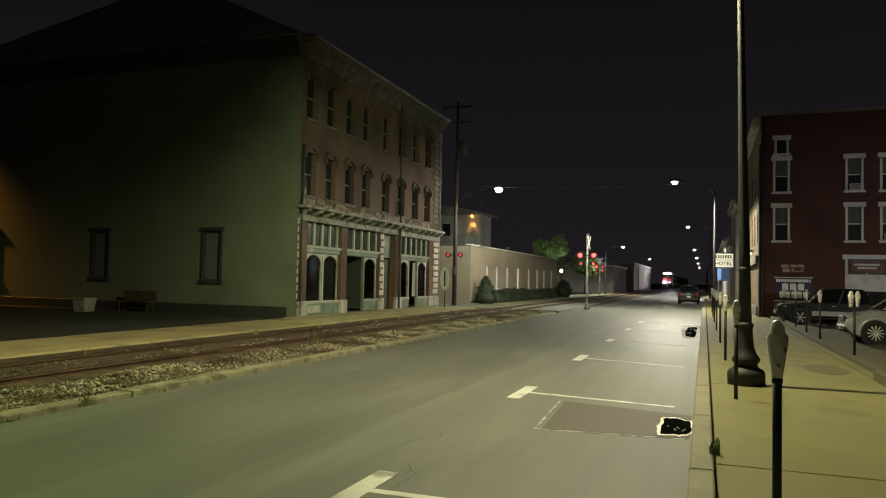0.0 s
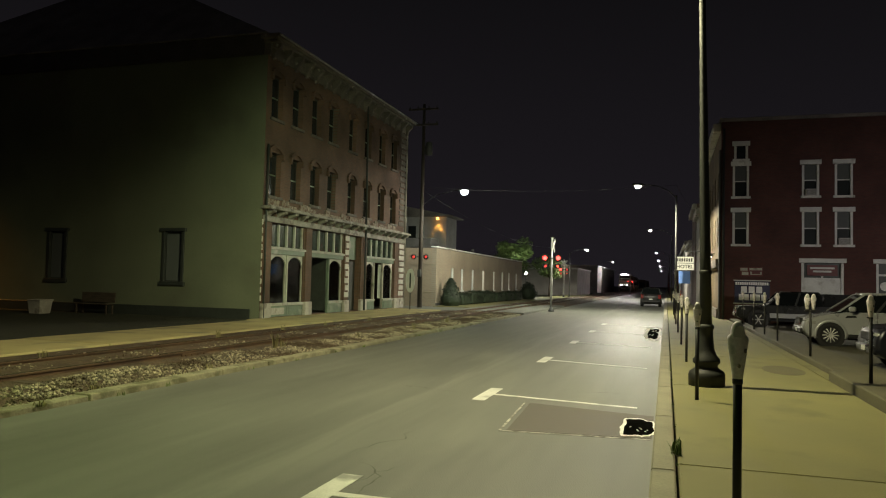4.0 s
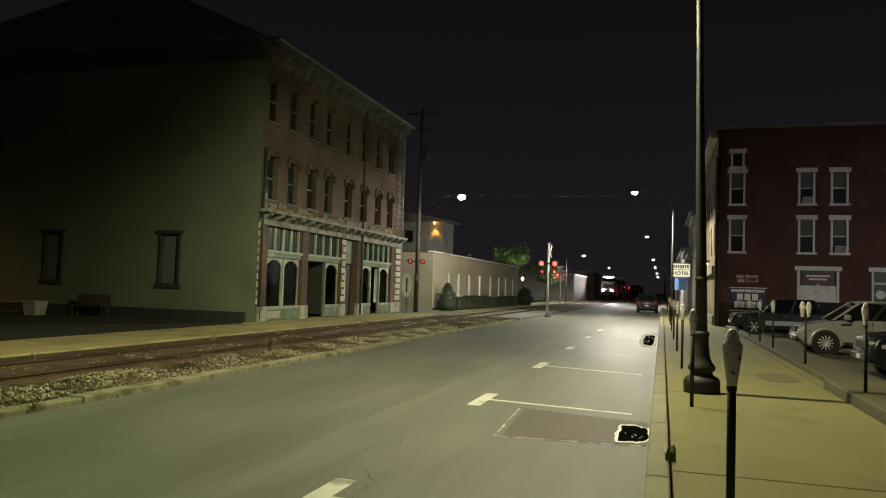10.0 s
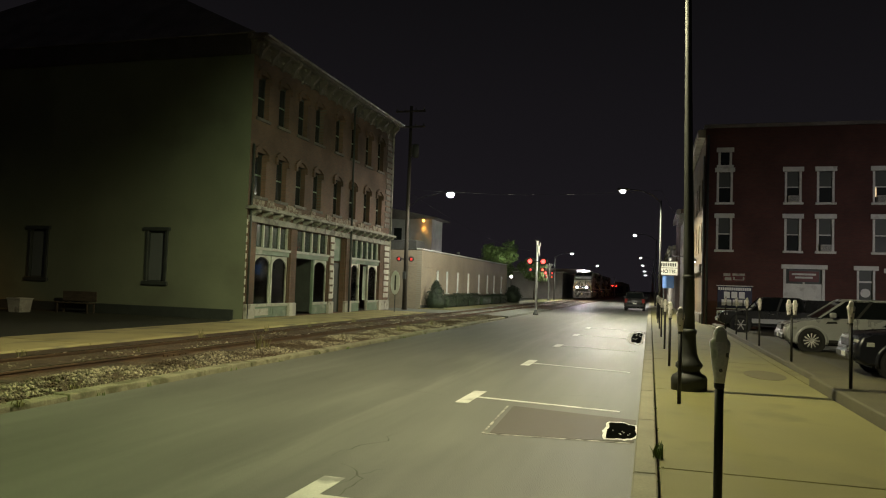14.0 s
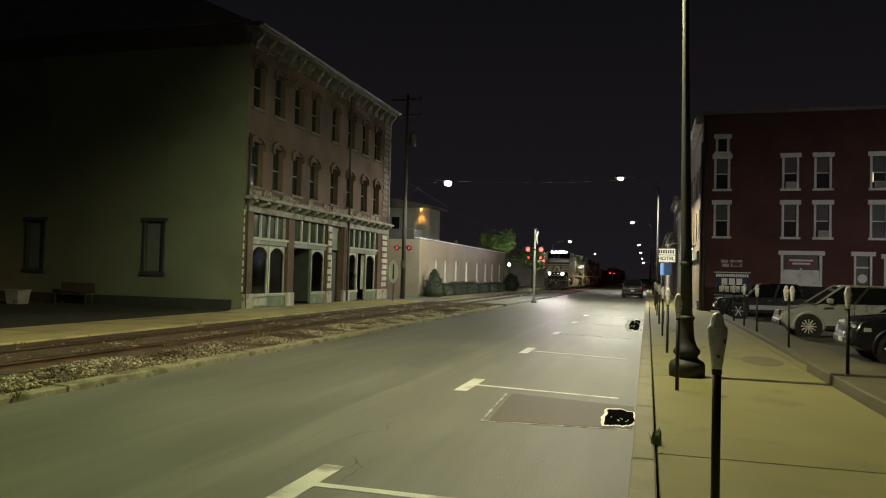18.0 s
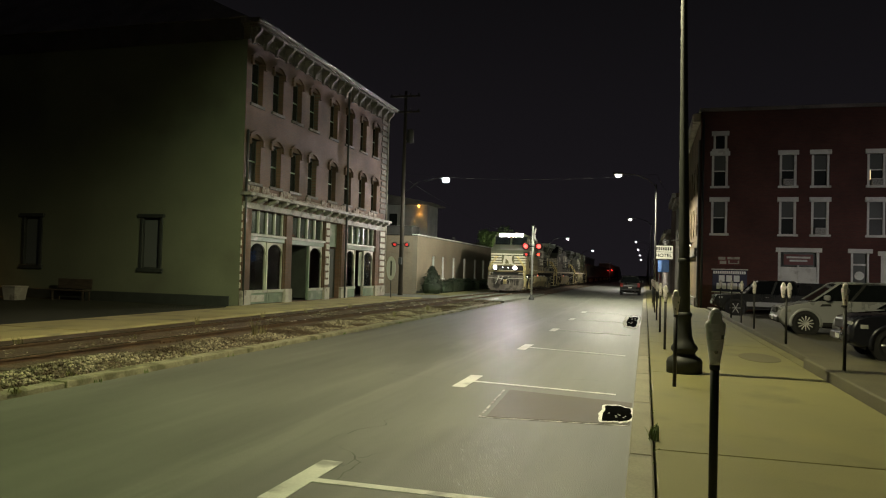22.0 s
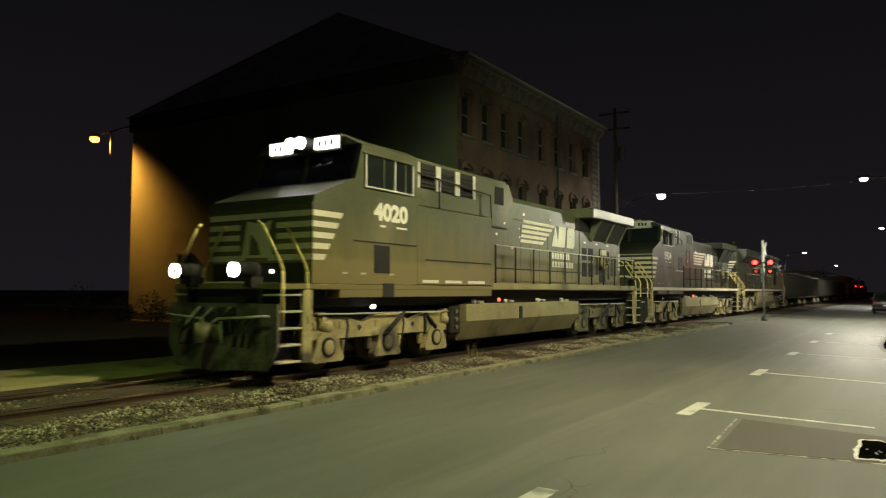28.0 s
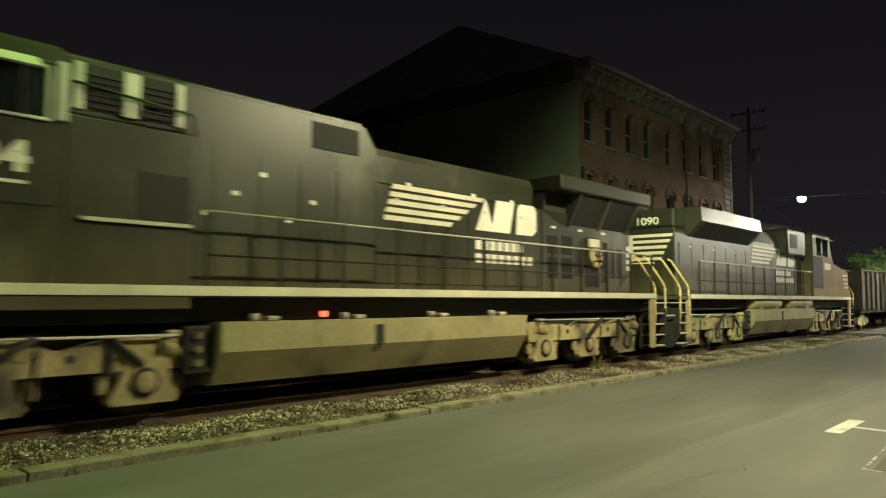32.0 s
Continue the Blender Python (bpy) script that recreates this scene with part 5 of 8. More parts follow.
def meter_head(parent, dx, z0, turn=0.0):
    """A rounded meter head, wider at the top, with a domed window."""
    rings = []
    for z, w, d in ((0.0, 0.033, 0.036), (0.03, 0.036, 0.042), (0.12, 0.049, 0.052), (0.22, 0.062, 0.058), (0.27, 0.068, 0.058), (0.29, 0.063, 0.055), (0.305, 0.046, 0.05), (0.345, 0.042, 0.044), (0.375, 0.030, 0.032), (0.39, 0.012, 0.012)):
        ring = []
        for i in range(16):
            a = 2 * math.pi * i / 16
            c, s = math.cos(a), math.sin(a)
            ring.append((dx + w * math.copysign(abs(c) ** 0.6, c), d * math.copysign(abs(s) ** 0.6, s), z0 + z))
        rings.append(ring)
    h = part("meter_head", Mesh().loft(rings), METER_GREY, parent, "worn grey cast meter head")
    for s in (-1, 1):
        part("dome_window", Mesh().prism([(dx - 0.036, z0 + 0.285), (dx + 0.036, z0 + 0.285), (dx + 0.034, z0 + 0.33), (dx + 0.016, z0 + 0.362), (dx - 0.016, z0 + 0.362), (dx - 0.034, z0 + 0.33)], "y", s * 0.045, s * 0.0585), METER_GLASS, h)
        part("coin_plate", Mesh().box(dx - 0.026, dx + 0.026, s * 0.052, s * 0.061, z0 + 0.17, z0 + 0.235, 0.004), METER_GREY, h)
        part("lock", Mesh().cyl((dx, s * 0.045, z0 + 0.09), (dx, s * 0.055, z0 + 0.09), 0.013, n=10), CHROME, h)
    part("dial_slot", Mesh().box(dx + 0.030, dx + 0.050, -0.062, -0.050, z0 + 0.18, z0 + 0.21, 0.003), CHROME, h)
    return h


def meter(x, y, z, double=False, turn=0, tall=1.53):
    m = thing("parking_meter", "double-headed grey parking meter on a dark post" if double else "grey parking meter on a slim dark post", "parking meter", pose(x, y, z, 0, 0, turn), "parking meters")
    part("post", Mesh().cyl((0, 0, -0.02), (0, 0, tall - 0.38), 0.030, n=14), METER_POST, m)
    part("collar", Mesh().lathe([(0.0305, tall - 0.43), (0.035, tall - 0.42), (0.036, tall - 0.39)], (0, 0, 0), 14), METER_POST, m)
    if double:
        part("yoke", Mesh().box(-0.13, 0.13, -0.03, 0.03, tall - 0.42, tall - 0.37, 0.01), METER_POST, m)
        meter_head(m, -0.072, tall - 0.37)
        meter_head(m, 0.072, tall - 0.37)
    else:
        meter_head(m, 0, tall - 0.39)
    return m


for x, y, t in ((0.47, 5.4, 4), (0.47, 12.15, -6), (0.47, 18.2, 3), (0.46, 23.6, -4), (0.45, 29.8, 5), (0.45, 36.2, 0), (0.45, 42.4, 0), (0.45, 48.5, 0)):
    meter(x, y, 0.15, turn=t)
meter(3.38, 14.2, 0.33, turn=-8)
meter(3.43, 20.0, 0.27, True, 4)
meter(3.42, 25.5, 0.27, turn=6)
for y in (28.7, 32.0, 36.5):
    meter(3.42, y, 0.27, turn=y * 3 % 12 - 6)


def street_lamp(x, y, height, reach, side, head_mat, label, drop=0.0, lean=0.0):
    """A steel pole with a curved arm; side -1 reaches towards -x."""
    t = thing("street_lamp", label, "street lamp", pose(x, y, 0.0), "street lamps")
    part("pole", Mesh().cyl((0, 0, 0), (0, 0, height - 0.55), 0.085, 0.055, 12), POLE_STEEL, t)
    part("base_plate", Mesh().box(-0.2, 0.2, -0.2, 0.2, 0, 0.16, 0.02), POLE_STEEL, t)
    part("arm", Mesh().tube([(0, 0, height - 0.75), (side * reach * 0.25, lean * 0.3, height - 0.25), (side * reach * 0.6, lean * 0.6, height + 0.02), (side * reach, lean, height + 0.05)], 0.035, 8), POLE_STEEL, t)
    h = part("lamp_head", Mesh().box(side * (reach - 0.02), side * (reach + 0.70), lean - 0.19, lean + 0.19, height - 0.02, height + 0.13, 0.05), POLE_STEEL, t)
    part("diffuser", Mesh().lathe([(0.20, 0.0), (0.19, -0.09), (0.12, -0.16), (0.01, -0.18)], (side * (reach + 0.33), lean, height - 0.02), 14), head_mat, h, "bright lamp lens")
    return t


street_lamp(0.62, 52.0, 8.75, 2.2, -1, LED_WARM, "galvanised street lamp with a curved arm over the street", lean=-1.2)
street_lamp(0.62, 92.0, 8.8, 2.2, -1, LED_WARM, "galvanised street lamp far down the street")
street_lamp(0.62, 150.0, 8.6, 2.2, -1, LED_WARM, "galvanised street lamp far down the street")
street_lamp(0.62, 195.0, 8.6, 2.2, -1, LED_WARM, "galvanised street lamp far down the street")
street_lamp(0.62, 250.0, 8.6, 2.2, -1, LED_WARM, "galvanised street lamp far down the street")
street_lamp(0.62, 320.0, 8.6, 2.2, -1, LED_WARM, "galvanised street lamp far down the street")
street_lamp(-13.9, 110.0, 7.2, 2.2, 1, LED_WARM, "galvanised street lamp beside the track far off")
street_lamp(-14.2, 172.0, 7.4, 2.0, 1, LED_WARM, "galvanised street lamp beside the track far off")

# timber utility pole that carries the white lamp
up = thing("utility_pole", "weathered timber utility pole with a white lamp on a long arm", "utility pole", pose(-16.45, 48.1, 0.0))
part("pole", Mesh().cyl((0, 0, -0.2), (0, 0, 14.4), 0.17, 0.10, 12), POLE_WOOD, up)
part("arm", Mesh().tube([(0, 0, 7.2), (1.2, -0.6, 7.85), (2.6, -1.2, 8.05), (3.35, -1.6, 8.05)], 0.03, 8), POLE_STEEL, up)
uh = part("lamp_head", Mesh().box(3.2, 3.75, -1.85, -1.55, 7.98, 8.1, 0.04), POLE_STEEL, up)
part("lens", Mesh().lathe([(0.24, 0.0), (0.24, -0.12), (0.17, -0.24), (0.01, -0.28)], (3.55, -1.7, 7.98), 14), LED, uh, "bright white lamp lens")
part("meter_box", Mesh().box(-0.12, 0.12, -0.30, -0.15, 2.2, 2.7, 0.02), POLE_STEEL, up)
for zc in (14.0, 12.9):
    ca = part("cross_arm", Mesh().box(-1.1, 1.1, -0.20, -0.10, zc - 0.06, zc + 0.06, 0.01), POLE_WOOD, up)
    for xi in (-1.0, -0.4, 0.4, 1.0):
        part("insulator", Mesh().lathe([(0.03, zc + 0.06), (0.05, zc + 0.10), (0.035, zc + 0.14), (0.05, zc + 0.18), (0.02, zc + 0.22)], (xi, -0.15, 0), 8), POLE_STEEL, ca)
part("transformer", Mesh().lathe([(0.05, 10.7), (0.24, 10.75), (0.24, 11.6), (0.18, 11.68), (0.05, 11.7)], (0.42, 0, 0), 14), POLE_STEEL, up, "grey can transformer")
part("transformer_bracket", Mesh().box(0.1, 0.22, -0.06, 0.06, 10.9, 11.4), POLE_STEEL, up)
for k, (a, b, sag) in enumerate((((-16.45, 48.1, 8.5), (0.62, 52.0, 8.9), 0.35), ((-16.45, 48.1, 8.3), (-17.5, 120.0, 8.0), 1.2), ((0.62, 52.0, 8.9), (2.6, 64.0, 7.6), 0.2))):
    pts = [Vector(a).lerp(Vector(b), i / 12) - Vector((0, 0, sag * 4 * (i / 12) * (1 - i / 12))) for i in range(13)]
    solid("overhead_cable", Mesh().tube(pts, 0.009, 5), POST_DARK, "thin dark overhead cable between poles", "cable", "overhead cables")
# oval sign by the corner of the old building
sg = thing("street_sign", "oval pale sign on a thin post by the corner", "sign", pose(-14.7, 41.2, 0.17))
part("post", Mesh().cyl((0, 0, 0), (0, 0, 2.5), 0.03, n=8), POLE_STEEL, sg)
ov = [(0.30 * math.cos(2 * math.pi * i / 20), 1.75 + 0.72 * math.sin(2 * math.pi * i / 20)) for i in range(20)]
part("panel", Mesh().prism(ov, "y", -0.05, -0.035), WHITE_TRIM, sg)
part("panel_bar", Mesh().box(-0.05, 0.05, -0.054, -0.051, 1.3, 2.2), DARK_TRIM, sg)

# ---- level crossing signals ----
SIG_WHITE = material("signal_white_paint", (0.36, 0.36, 0.34), 0.5, 0.1, 0.15)
SIG_BLACK = material("signal_black", (0.012, 0.012, 0.012), 0.5, 0, 0.2)


def crossing_signal(x, y, lit, turn=0, plain=False, hz=4.08):
    s = thing("crossing_signal", "railway crossing signal mast with a pair of red lamps" if plain else "railway crossing signal mast with red flashing lamps and crossbuck", "crossing signal", pose(x, y, 0.0), "crossing signals")
    part("mast", Mesh().cyl((0, 0, 0), (0, 0, hz + (1.4 if not plain else 1.82)), 0.07, n=12), SIG_WHITE, s)
    part("base", Mesh().lathe([(0.20, 0), (0.19, 0.12), (0.11, 0.24), (0.08, 0.36)], (0, 0, 0), 14), POLE_STEEL, s)
    for a in (() if plain else (42, -42)):
        m = Mesh().box(-0.62, 0.62, -0.105 if a > 0 else -0.125, -0.085 if a > 0 else -0.105, -0.115, 0.115, 0.006, pose(0, 0, hz + 0.87, 0, 0, turn) @ pose(0, 0, 0, 0, a, 0))
        part("crossbuck_blade", m, SIG_WHITE, s)
    part("bell", Mesh().lathe([(0.12, 0), (0.13, 0.05), (0.05, 0.15), (0.01, 0.17)], (0, 0, hz + (1.4 if not plain else 1.82)), 14), CHROME, s)
    part("cross_arm", Mesh().tube([(-0.62, -0.1, hz), (0.62, -0.1, hz)], 0.04, 8), SIG_BLACK, s)
    for k, dx in enumerate((-0.46, 0.46)):
        lamp_part = part("flasher", Mesh().cyl((dx, -0.12, hz), (dx, -0.16, hz), 0.19 if plain else 0.27, n=20), SIG_BLACK, s, "round black lamp shield")
        part("lens", Mesh().cyl((dx, -0.16, hz), (dx, -0.18, hz), 0.09 if plain else 0.14, n=18), RED_GLOW if lit[k] else RED_DIM, lamp_part, "red lens")
        hd = Mesh()
        for i in range(8):
            a0, a1 = math.pi * i / 8, math.pi * (i + 1) / 8
            hd.add([(dx + 0.17 * math.cos(a0), -0.16, hz + 0.17 * math.sin(a0)), (dx + 0.17 * math.cos(a1), -0.16, hz + 0.17 * math.sin(a1)), (dx + 0.17 * math.cos(a1), -0.42, hz - 0.02 + 0.17 * math.sin(a1)), (dx + 0.17 * math.cos(a0), -0.42, hz - 0.02 + 0.17 * math.sin(a0))], [(0, 1, 2, 3)])
        part("hood", hd, SIG_BLACK, lamp_part)
    for dx in (() if plain else (-0.42, 0.42)):
        part("side_flasher", Mesh().box(dx - 0.22, dx + 0.22, -0.06, 0.0, hz - 0.72, hz - 0.42, 0.03), SIG_BLACK, s)
        part("side_lens", Mesh().cyl((dx, -0.06, hz - 0.57), (dx, -0.075, hz - 0.57), 0.08, n=14), RED_DIM if dx < 0 else RED_GLOW2, s)


RED_GLOW2 = glow("small_red_signal_glow", (1.0, 0.06, 0.03), 5)
crossing_signal(-7.62, 50.5, (True, True), 86, False, 3.72)
crossing_signal(-14.2, 106.0, (True, False))
crossing_signal(-16.76, 48.95, (False, False), 80, True, 3.62)
crossing_signal(-7.9, 172.0, (True, True), 90, True, 2.9)

# ---- signs on the brick building and the hotel sign ----
SIGN_BLUE = material("dark_blue_sign", (0.012, 0.016, 0.06), 0.45, 0, 0.15)
BANNER_WHITE = material("white_banner_print", (0.86, 0.87, 0.88), 0.4, 0, 0.04)
SIGN_RED = material("dark_red_sign", (0.12, 0.02, 0.018), 0.5, 0, 0.15)
bd = thing("wall_banner", "dark blue banner with pale lettering bars on the brick wall", "banner")
part("panel", Mesh().box(3.68, 5.5, HY - 0.045, HY - 0.004, 1.12, 2.34, 0.006), SIGN_BLUE, bd)
for zb in (1.06, 2.345):
    part("pale_border", Mesh().box(3.62, 5.56, HY - 0.03, HY - 0.003, zb, zb + 0.055), WHITE_TRIM, bd)
for z, a, b, h, n in ((2.12, 3.72, 5.46, 0.16, 15), (1.68, 4.02, 5.2, 0.36, 3), (1.26, 3.9, 5.36, 0.34, 5)):
    for i in range(n):
        a0 = a + (b - a) * i / n
        part("lettering_bar", Mesh().box(a0, a0 + (b - a) / n * 0.78, HY - 0.052, HY - 0.046, z, z + h), BANNER_WHITE, bd)
sb = thing("wall_sign", "small dark red sign with pale bars on the brick wall", "sign")
part("panel", Mesh().box(3.95, 5.15, HY - 0.05, HY - 0.004, 2.62, 3.12, 0.006), SIGN_RED, sb)
for a, b, z0, z1 in ((3.98, 4.35, 2.92, 3.08), (4.45, 5.1, 2.95, 3.08), (4.05, 4.4, 2.68, 2.86), (4.5, 5.08, 2.7, 2.74), (4.5, 4.58, 2.74, 2.88), (5.0, 5.08, 2.74, 2.88)):
    part("lettering_bar", Mesh().box(a, b, HY - 0.058, HY - 0.051, z0, z1), PALE_TRIM, sb)
ww = thing("shop_poster", "red and white poster behind the shop window", "poster")
part("sheet", Mesh().box(7.4, 8.9, HY + 0.055, HY + 0.065, 2.72, 3.3), SIGN_RED, ww)
for z, a, b in ((3.08, 7.55, 8.75), (2.9, 7.7, 8.6)):
    part("lettering_bar", Mesh().box(a, b, HY + 0.045, HY + 0.054, z, z + 0.1), WHITE_TRIM, ww)
SIGN_WHITE = glow("hotel_sign_face", (0.42, 0.42, 0.36), 0.05)
ht = thing("hotel_sign", "white hanging hotel sign over the sidewalk", "sign")
part("case", Mesh().box(0.62, 1.98, 57.0, 57.2, 3.15, 4.2, 0.02), POLE_STEEL, ht)
part("upper_face", Mesh().box(0.66, 1.94, 56.985, 56.998, 3.74, 4.16), SIGN_WHITE, ht)
part("lower_face", Mesh().box(0.66, 1.94, 56.985, 56.998, 3.2, 3.68), SIGN_WHITE, ht)
for i in range(7):
    part("lettering_bar", Mesh().box(0.74 + 0.165 * i, 0.86 + 0.165 * i, 56.975, 56.984, 3.82, 4.08), SIG_BLACK, ht)
part("lettering", text_mesh("HOTEL", 0.36, 0.004, SIG_BLACK, "lettering", 0.012, 1.05), None, ht, "black word HOTEL", pose(1.3, 56.98, 3.44))
part("hanger", Mesh().tube([(1.3, 57.1, 4.2), (1.3, 57.1, 4.6), (2.94, 57.1, 4.6)], 0.03, 6), POLE_STEEL, ht)
BLUE_GLOW = glow("blue_lit_awning", (0.10, 0.20, 0.46), 0.10)
aw = thing("shop_awning", "blue lit shop awning below the hotel sign", "awning")
part("front", Mesh().box(0.9, 1.75, 58.6, 58.68, 2.2, 3.15, 0.02), BLUE_GLOW, aw)
part("top", Mesh().box(0.9, 1.75, 58.69, 60.5, 3.05, 3.15, 0.02), SIGN_BLUE, aw)
part("leg", Mesh().cyl((1.0, 58.64, 0.15), (1.0, 58.64, 2.2), 0.04, n=8), POLE_STEEL, aw)
# This lamp and its glow are added to warm the street front.
wl_lamp = thing("wall_lamp", "added small warm lamp on the street front", "wall lamp")
part("shade", Mesh().lathe([(0.05, 0.2), (0.16, 0.05), (0.18, 0.0)], (2.7, 49.5, 3.95), 12), POLE_STEEL, wl_lamp)
part("bulb", Mesh().lathe([(0.02, 0.0), (0.09, -0.05), (0.07, -0.12), (0.01, -0.14)], (2.7, 49.5, 3.98), 10), glow("warm_bulb", (1.0, 0.85, 0.62), 5), wl_lamp)
part("bracket", Mesh().tube([(2.7, 49.5, 4.1), (2.95, 49.5, 4.1)], 0.02, 6), POLE_STEEL, wl_lamp)
lamp("added_front_light", "POINT", (2.55, 49.5, 3.75), 25, (1.0, 0.80, 0.5), 0.08)

# sodium lamp at the rear corner of the old building
sl = thing("corner_flood_lamp", "orange sodium lamp on a bracket at the building corner", "wall lamp")
part("bracket", Mesh().tube([(-39.9, 27.3, 12.0), (-42.8, 26.8, 11.6)], 0.05, 8).tube([(-41.6, 27.0, 11.75), (-41.6, 27.0, 10.2)], 0.06, 8), POLE_STEEL, sl)
part("hood", Mesh().box(-43.3, -42.6, 26.55, 27.0, 11.5, 11.68, 0.04), POLE_STEEL, sl)
part("lens", Mesh().lathe([(0.26, 0.0), (0.28, -0.14), (0.20, -0.28), (0.06, -0.34)], (-42.95, 26.75, 11.5), 14), SODIUM_GLOW, sl, "glowing orange lens")


# ---- cars ----
def car_paint(name, color, rough=0.28):
    return material(name, color, rough, 0.3, 0.05, 1.0, 60, 0.02, 0.001, None, coat=0.6)


TYRE = material("tyre_rubber", (0.012, 0.012, 0.012), 0.85, 0, 0.2, 5, 40, 0.4, 0.004)
RIM = material("alloy_rim", (0.62, 0.62, 0.60), 0.42, 0.35, 0.1)
CARGLASS = glass_material("car_glass", (0.008, 0.010, 0.010), 0.04)
HEADLENS = material("head_lamp_lens", (0.55, 0.56, 0.53), 0.12, 0.4, 0.1)
REDLENS = material("red_lens", (0.16, 0.012, 0.010), 0.2, 0, 0.1)
TRIM_BLACK = material("black_plastic_trim", (0.015, 0.015, 0.015), 0.6, 0, 0.2)


def shrink(poly, k, z_mid):
    cx = sum(p[0] for p in poly) / len(poly)
    return [(cx + (p[0] - cx) * (1 - k * 0.5), z_mid + (p[1] - z_mid) * (1 - k)) for p in poly]


def rounded_slab(m, poly, w, edge=0.10, k=0.09, z_mid=0.75):
    rings = []
    for yy, kk in ((-w / 2, k), (-w / 2 + edge * 0.4, k * 0.4), (-w / 2 + edge, 0), (w / 2 - edge, 0), (w / 2 - edge * 0.4, k * 0.4), (w / 2, k)):
        rings.append([(x, yy, z) for x, z in shrink(poly, kk, z_mid)])
    return m.loft(rings)


def car(name, label, paint, lower, place, length, width, profile, cabin, wheels, r, kind, rims=10):
    """A car along x, its nose at x = 0; profile and cabin are side outlines (x, z)."""
    c = thing(name, label, "car", place, "parked cars")
    rounded = Mesh()
    rounded_slab(rounded, profile, width)
    part("body", rounded, paint, c)
    (b0, b1, t0, t1, zb, zt) = cabin
    wb, wt = width / 2 - 0.06, width / 2 - 0.24
    part("cabin", Mesh().add([(b0, -wb, zb), (b1, -wb, zb), (b1, wb, zb), (b0, wb, zb), (t0, -wt, zt), (t1, -wt, zt), (t1, wt, zt), (t0, wt, zt)],
                             [(0, 1, 5, 4), (1, 2, 6, 5), (2, 3, 7, 6), (3, 0, 4, 7), (4, 5, 6, 7), (3, 2, 1, 0)]), CARGLASS, c, "dark glazed cabin")
    part("roof", Mesh().loft([[(t0 - 0.05, -wt - 0.02, zt - 0.03), (t1 + 0.06, -wt - 0.02, zt - 0.03), (t1 + 0.06, wt + 0.02, zt - 0.03), (t0 - 0.05, wt + 0.02, zt - 0.03)],
                              [(t0 + 0.05, -wt + 0.08, zt + 0.05), (t1 - 0.03, -wt + 0.08, zt + 0.05), (t1 - 0.03, wt - 0.08, zt + 0.05), (t0 + 0.05, wt - 0.08, zt + 0.05)]]), paint, c)
    n = 3 if kind != "pickup" else 2
    for i in range(n + 1):
        f = i / n
        xb, xt = b0 + (b1 - b0) * f, t0 + (t1 - t0) * f
        for s in (-1, 1):
            d = 0.05
            part("pillar", Mesh().add([(xb - d, s * (wb + 0.012), zb), (xb + d, s * (wb + 0.012), zb), (xt + d, s * (wt + 0.012), zt), (xt - d, s * (wt + 0.012), zt),
                                       (xb - d, s * (wb - 0.03), zb), (xb + d, s * (wb - 0.03), zb), (xt + d, s * (wt - 0.03), zt), (xt - d, s * (wt - 0.03), zt)],
                                      [(0, 1, 2, 3), (4, 5, 6, 7), (0, 1, 5, 4), (1, 2, 6, 5), (2, 3, 7, 6), (3, 0, 4, 7)]), paint if i in (0, n) else TRIM_BLACK, c)
    for wx in wheels:
        for s in (-1, 1):
            yo = s * (width / 2 - 0.02)
            # Black disc stands in for the shade inside the wheel arch.
            part("arch_shade_disc", Mesh().cyl((wx, s * (width / 2 - 0.25), r), (wx, s * (width / 2 + 0.006), r), r + 0.085, n=24), TRIM_BLACK, c)
            flare = Mesh()
            arc = [math.pi * (i / 14 * 1.16 - 0.08) for i in range(15)]
            flare.loft([[(wx + q * math.cos(v), s * (width / 2 + e), r + q * math.sin(v)) for q, e in ((r + 0.06, -0.05), (r + 0.06, 0.022), (r + 0.10, 0.030), (r + 0.15, 0.004), (r + 0.15, -0.05))] for v in arc])
            part("wheel_flare", flare, paint, c)
            w = part("wheel", Mesh().lathe([(r * 0.62, s * -0.12), (r * 0.93, s * -0.12), (r, s * -0.08), (r, s * 0.08), (r * 0.93, s * 0.115), (r * 0.68, s * 0.12), (r * 0.66, s * 0.10)], (wx, yo - s * 0.09, r), 28, "y"), TYRE, c, "black tyre on an alloy rim")
            rm = Mesh().lathe([(r * 0.70, s * 0.10), (r * 0.68, s * 0.118), (r * 0.66, s * 0.07), (0.05, s * 0.06)], (wx, yo - s * 0.09, r), 28, "y")
            for q in range(rims):
                a = 2 * math.pi * q / rims
                p0 = (wx + 0.05 * math.cos(a), yo - s * 0.09 + s * 0.095, r + 0.05 * math.sin(a))
                p1 = (wx + r * 0.67 * math.cos(a), yo - s * 0.09 + s * 0.11, r + r * 0.67 * math.sin(a))
                rm.cyl(p0, p1, 0.030, 0.024, 5)
            rm.cyl((wx, yo - s * 0.02, r), (wx, yo + s * 0.03, r), 0.05, n=10)
            part("rim", rm, RIM, w)
    for s in (-1, 1):
        part("head_lamp", Mesh().box(0.06, 0.32, s * (width / 2 - 0.50), s * (width / 2 - 0.06), lower + 0.42, lower + 0.60, 0.04), HEADLENS, c, "clear head lamp")
        part("corner_lamp", Mesh().box(0.22, 0.42, s * (width / 2 - 0.09), s * (width / 2 + 0.004), lower + 0.42, lower + 0.55, 0.02), HEADLENS, c)
        part("tail_lamp", Mesh().box(length - 0.10, length + 0.012, s * (width / 2 - 0.30), s * (width / 2 - 0.03), lower + 0.45, lower + 0.85, 0.03), REDLENS, c)
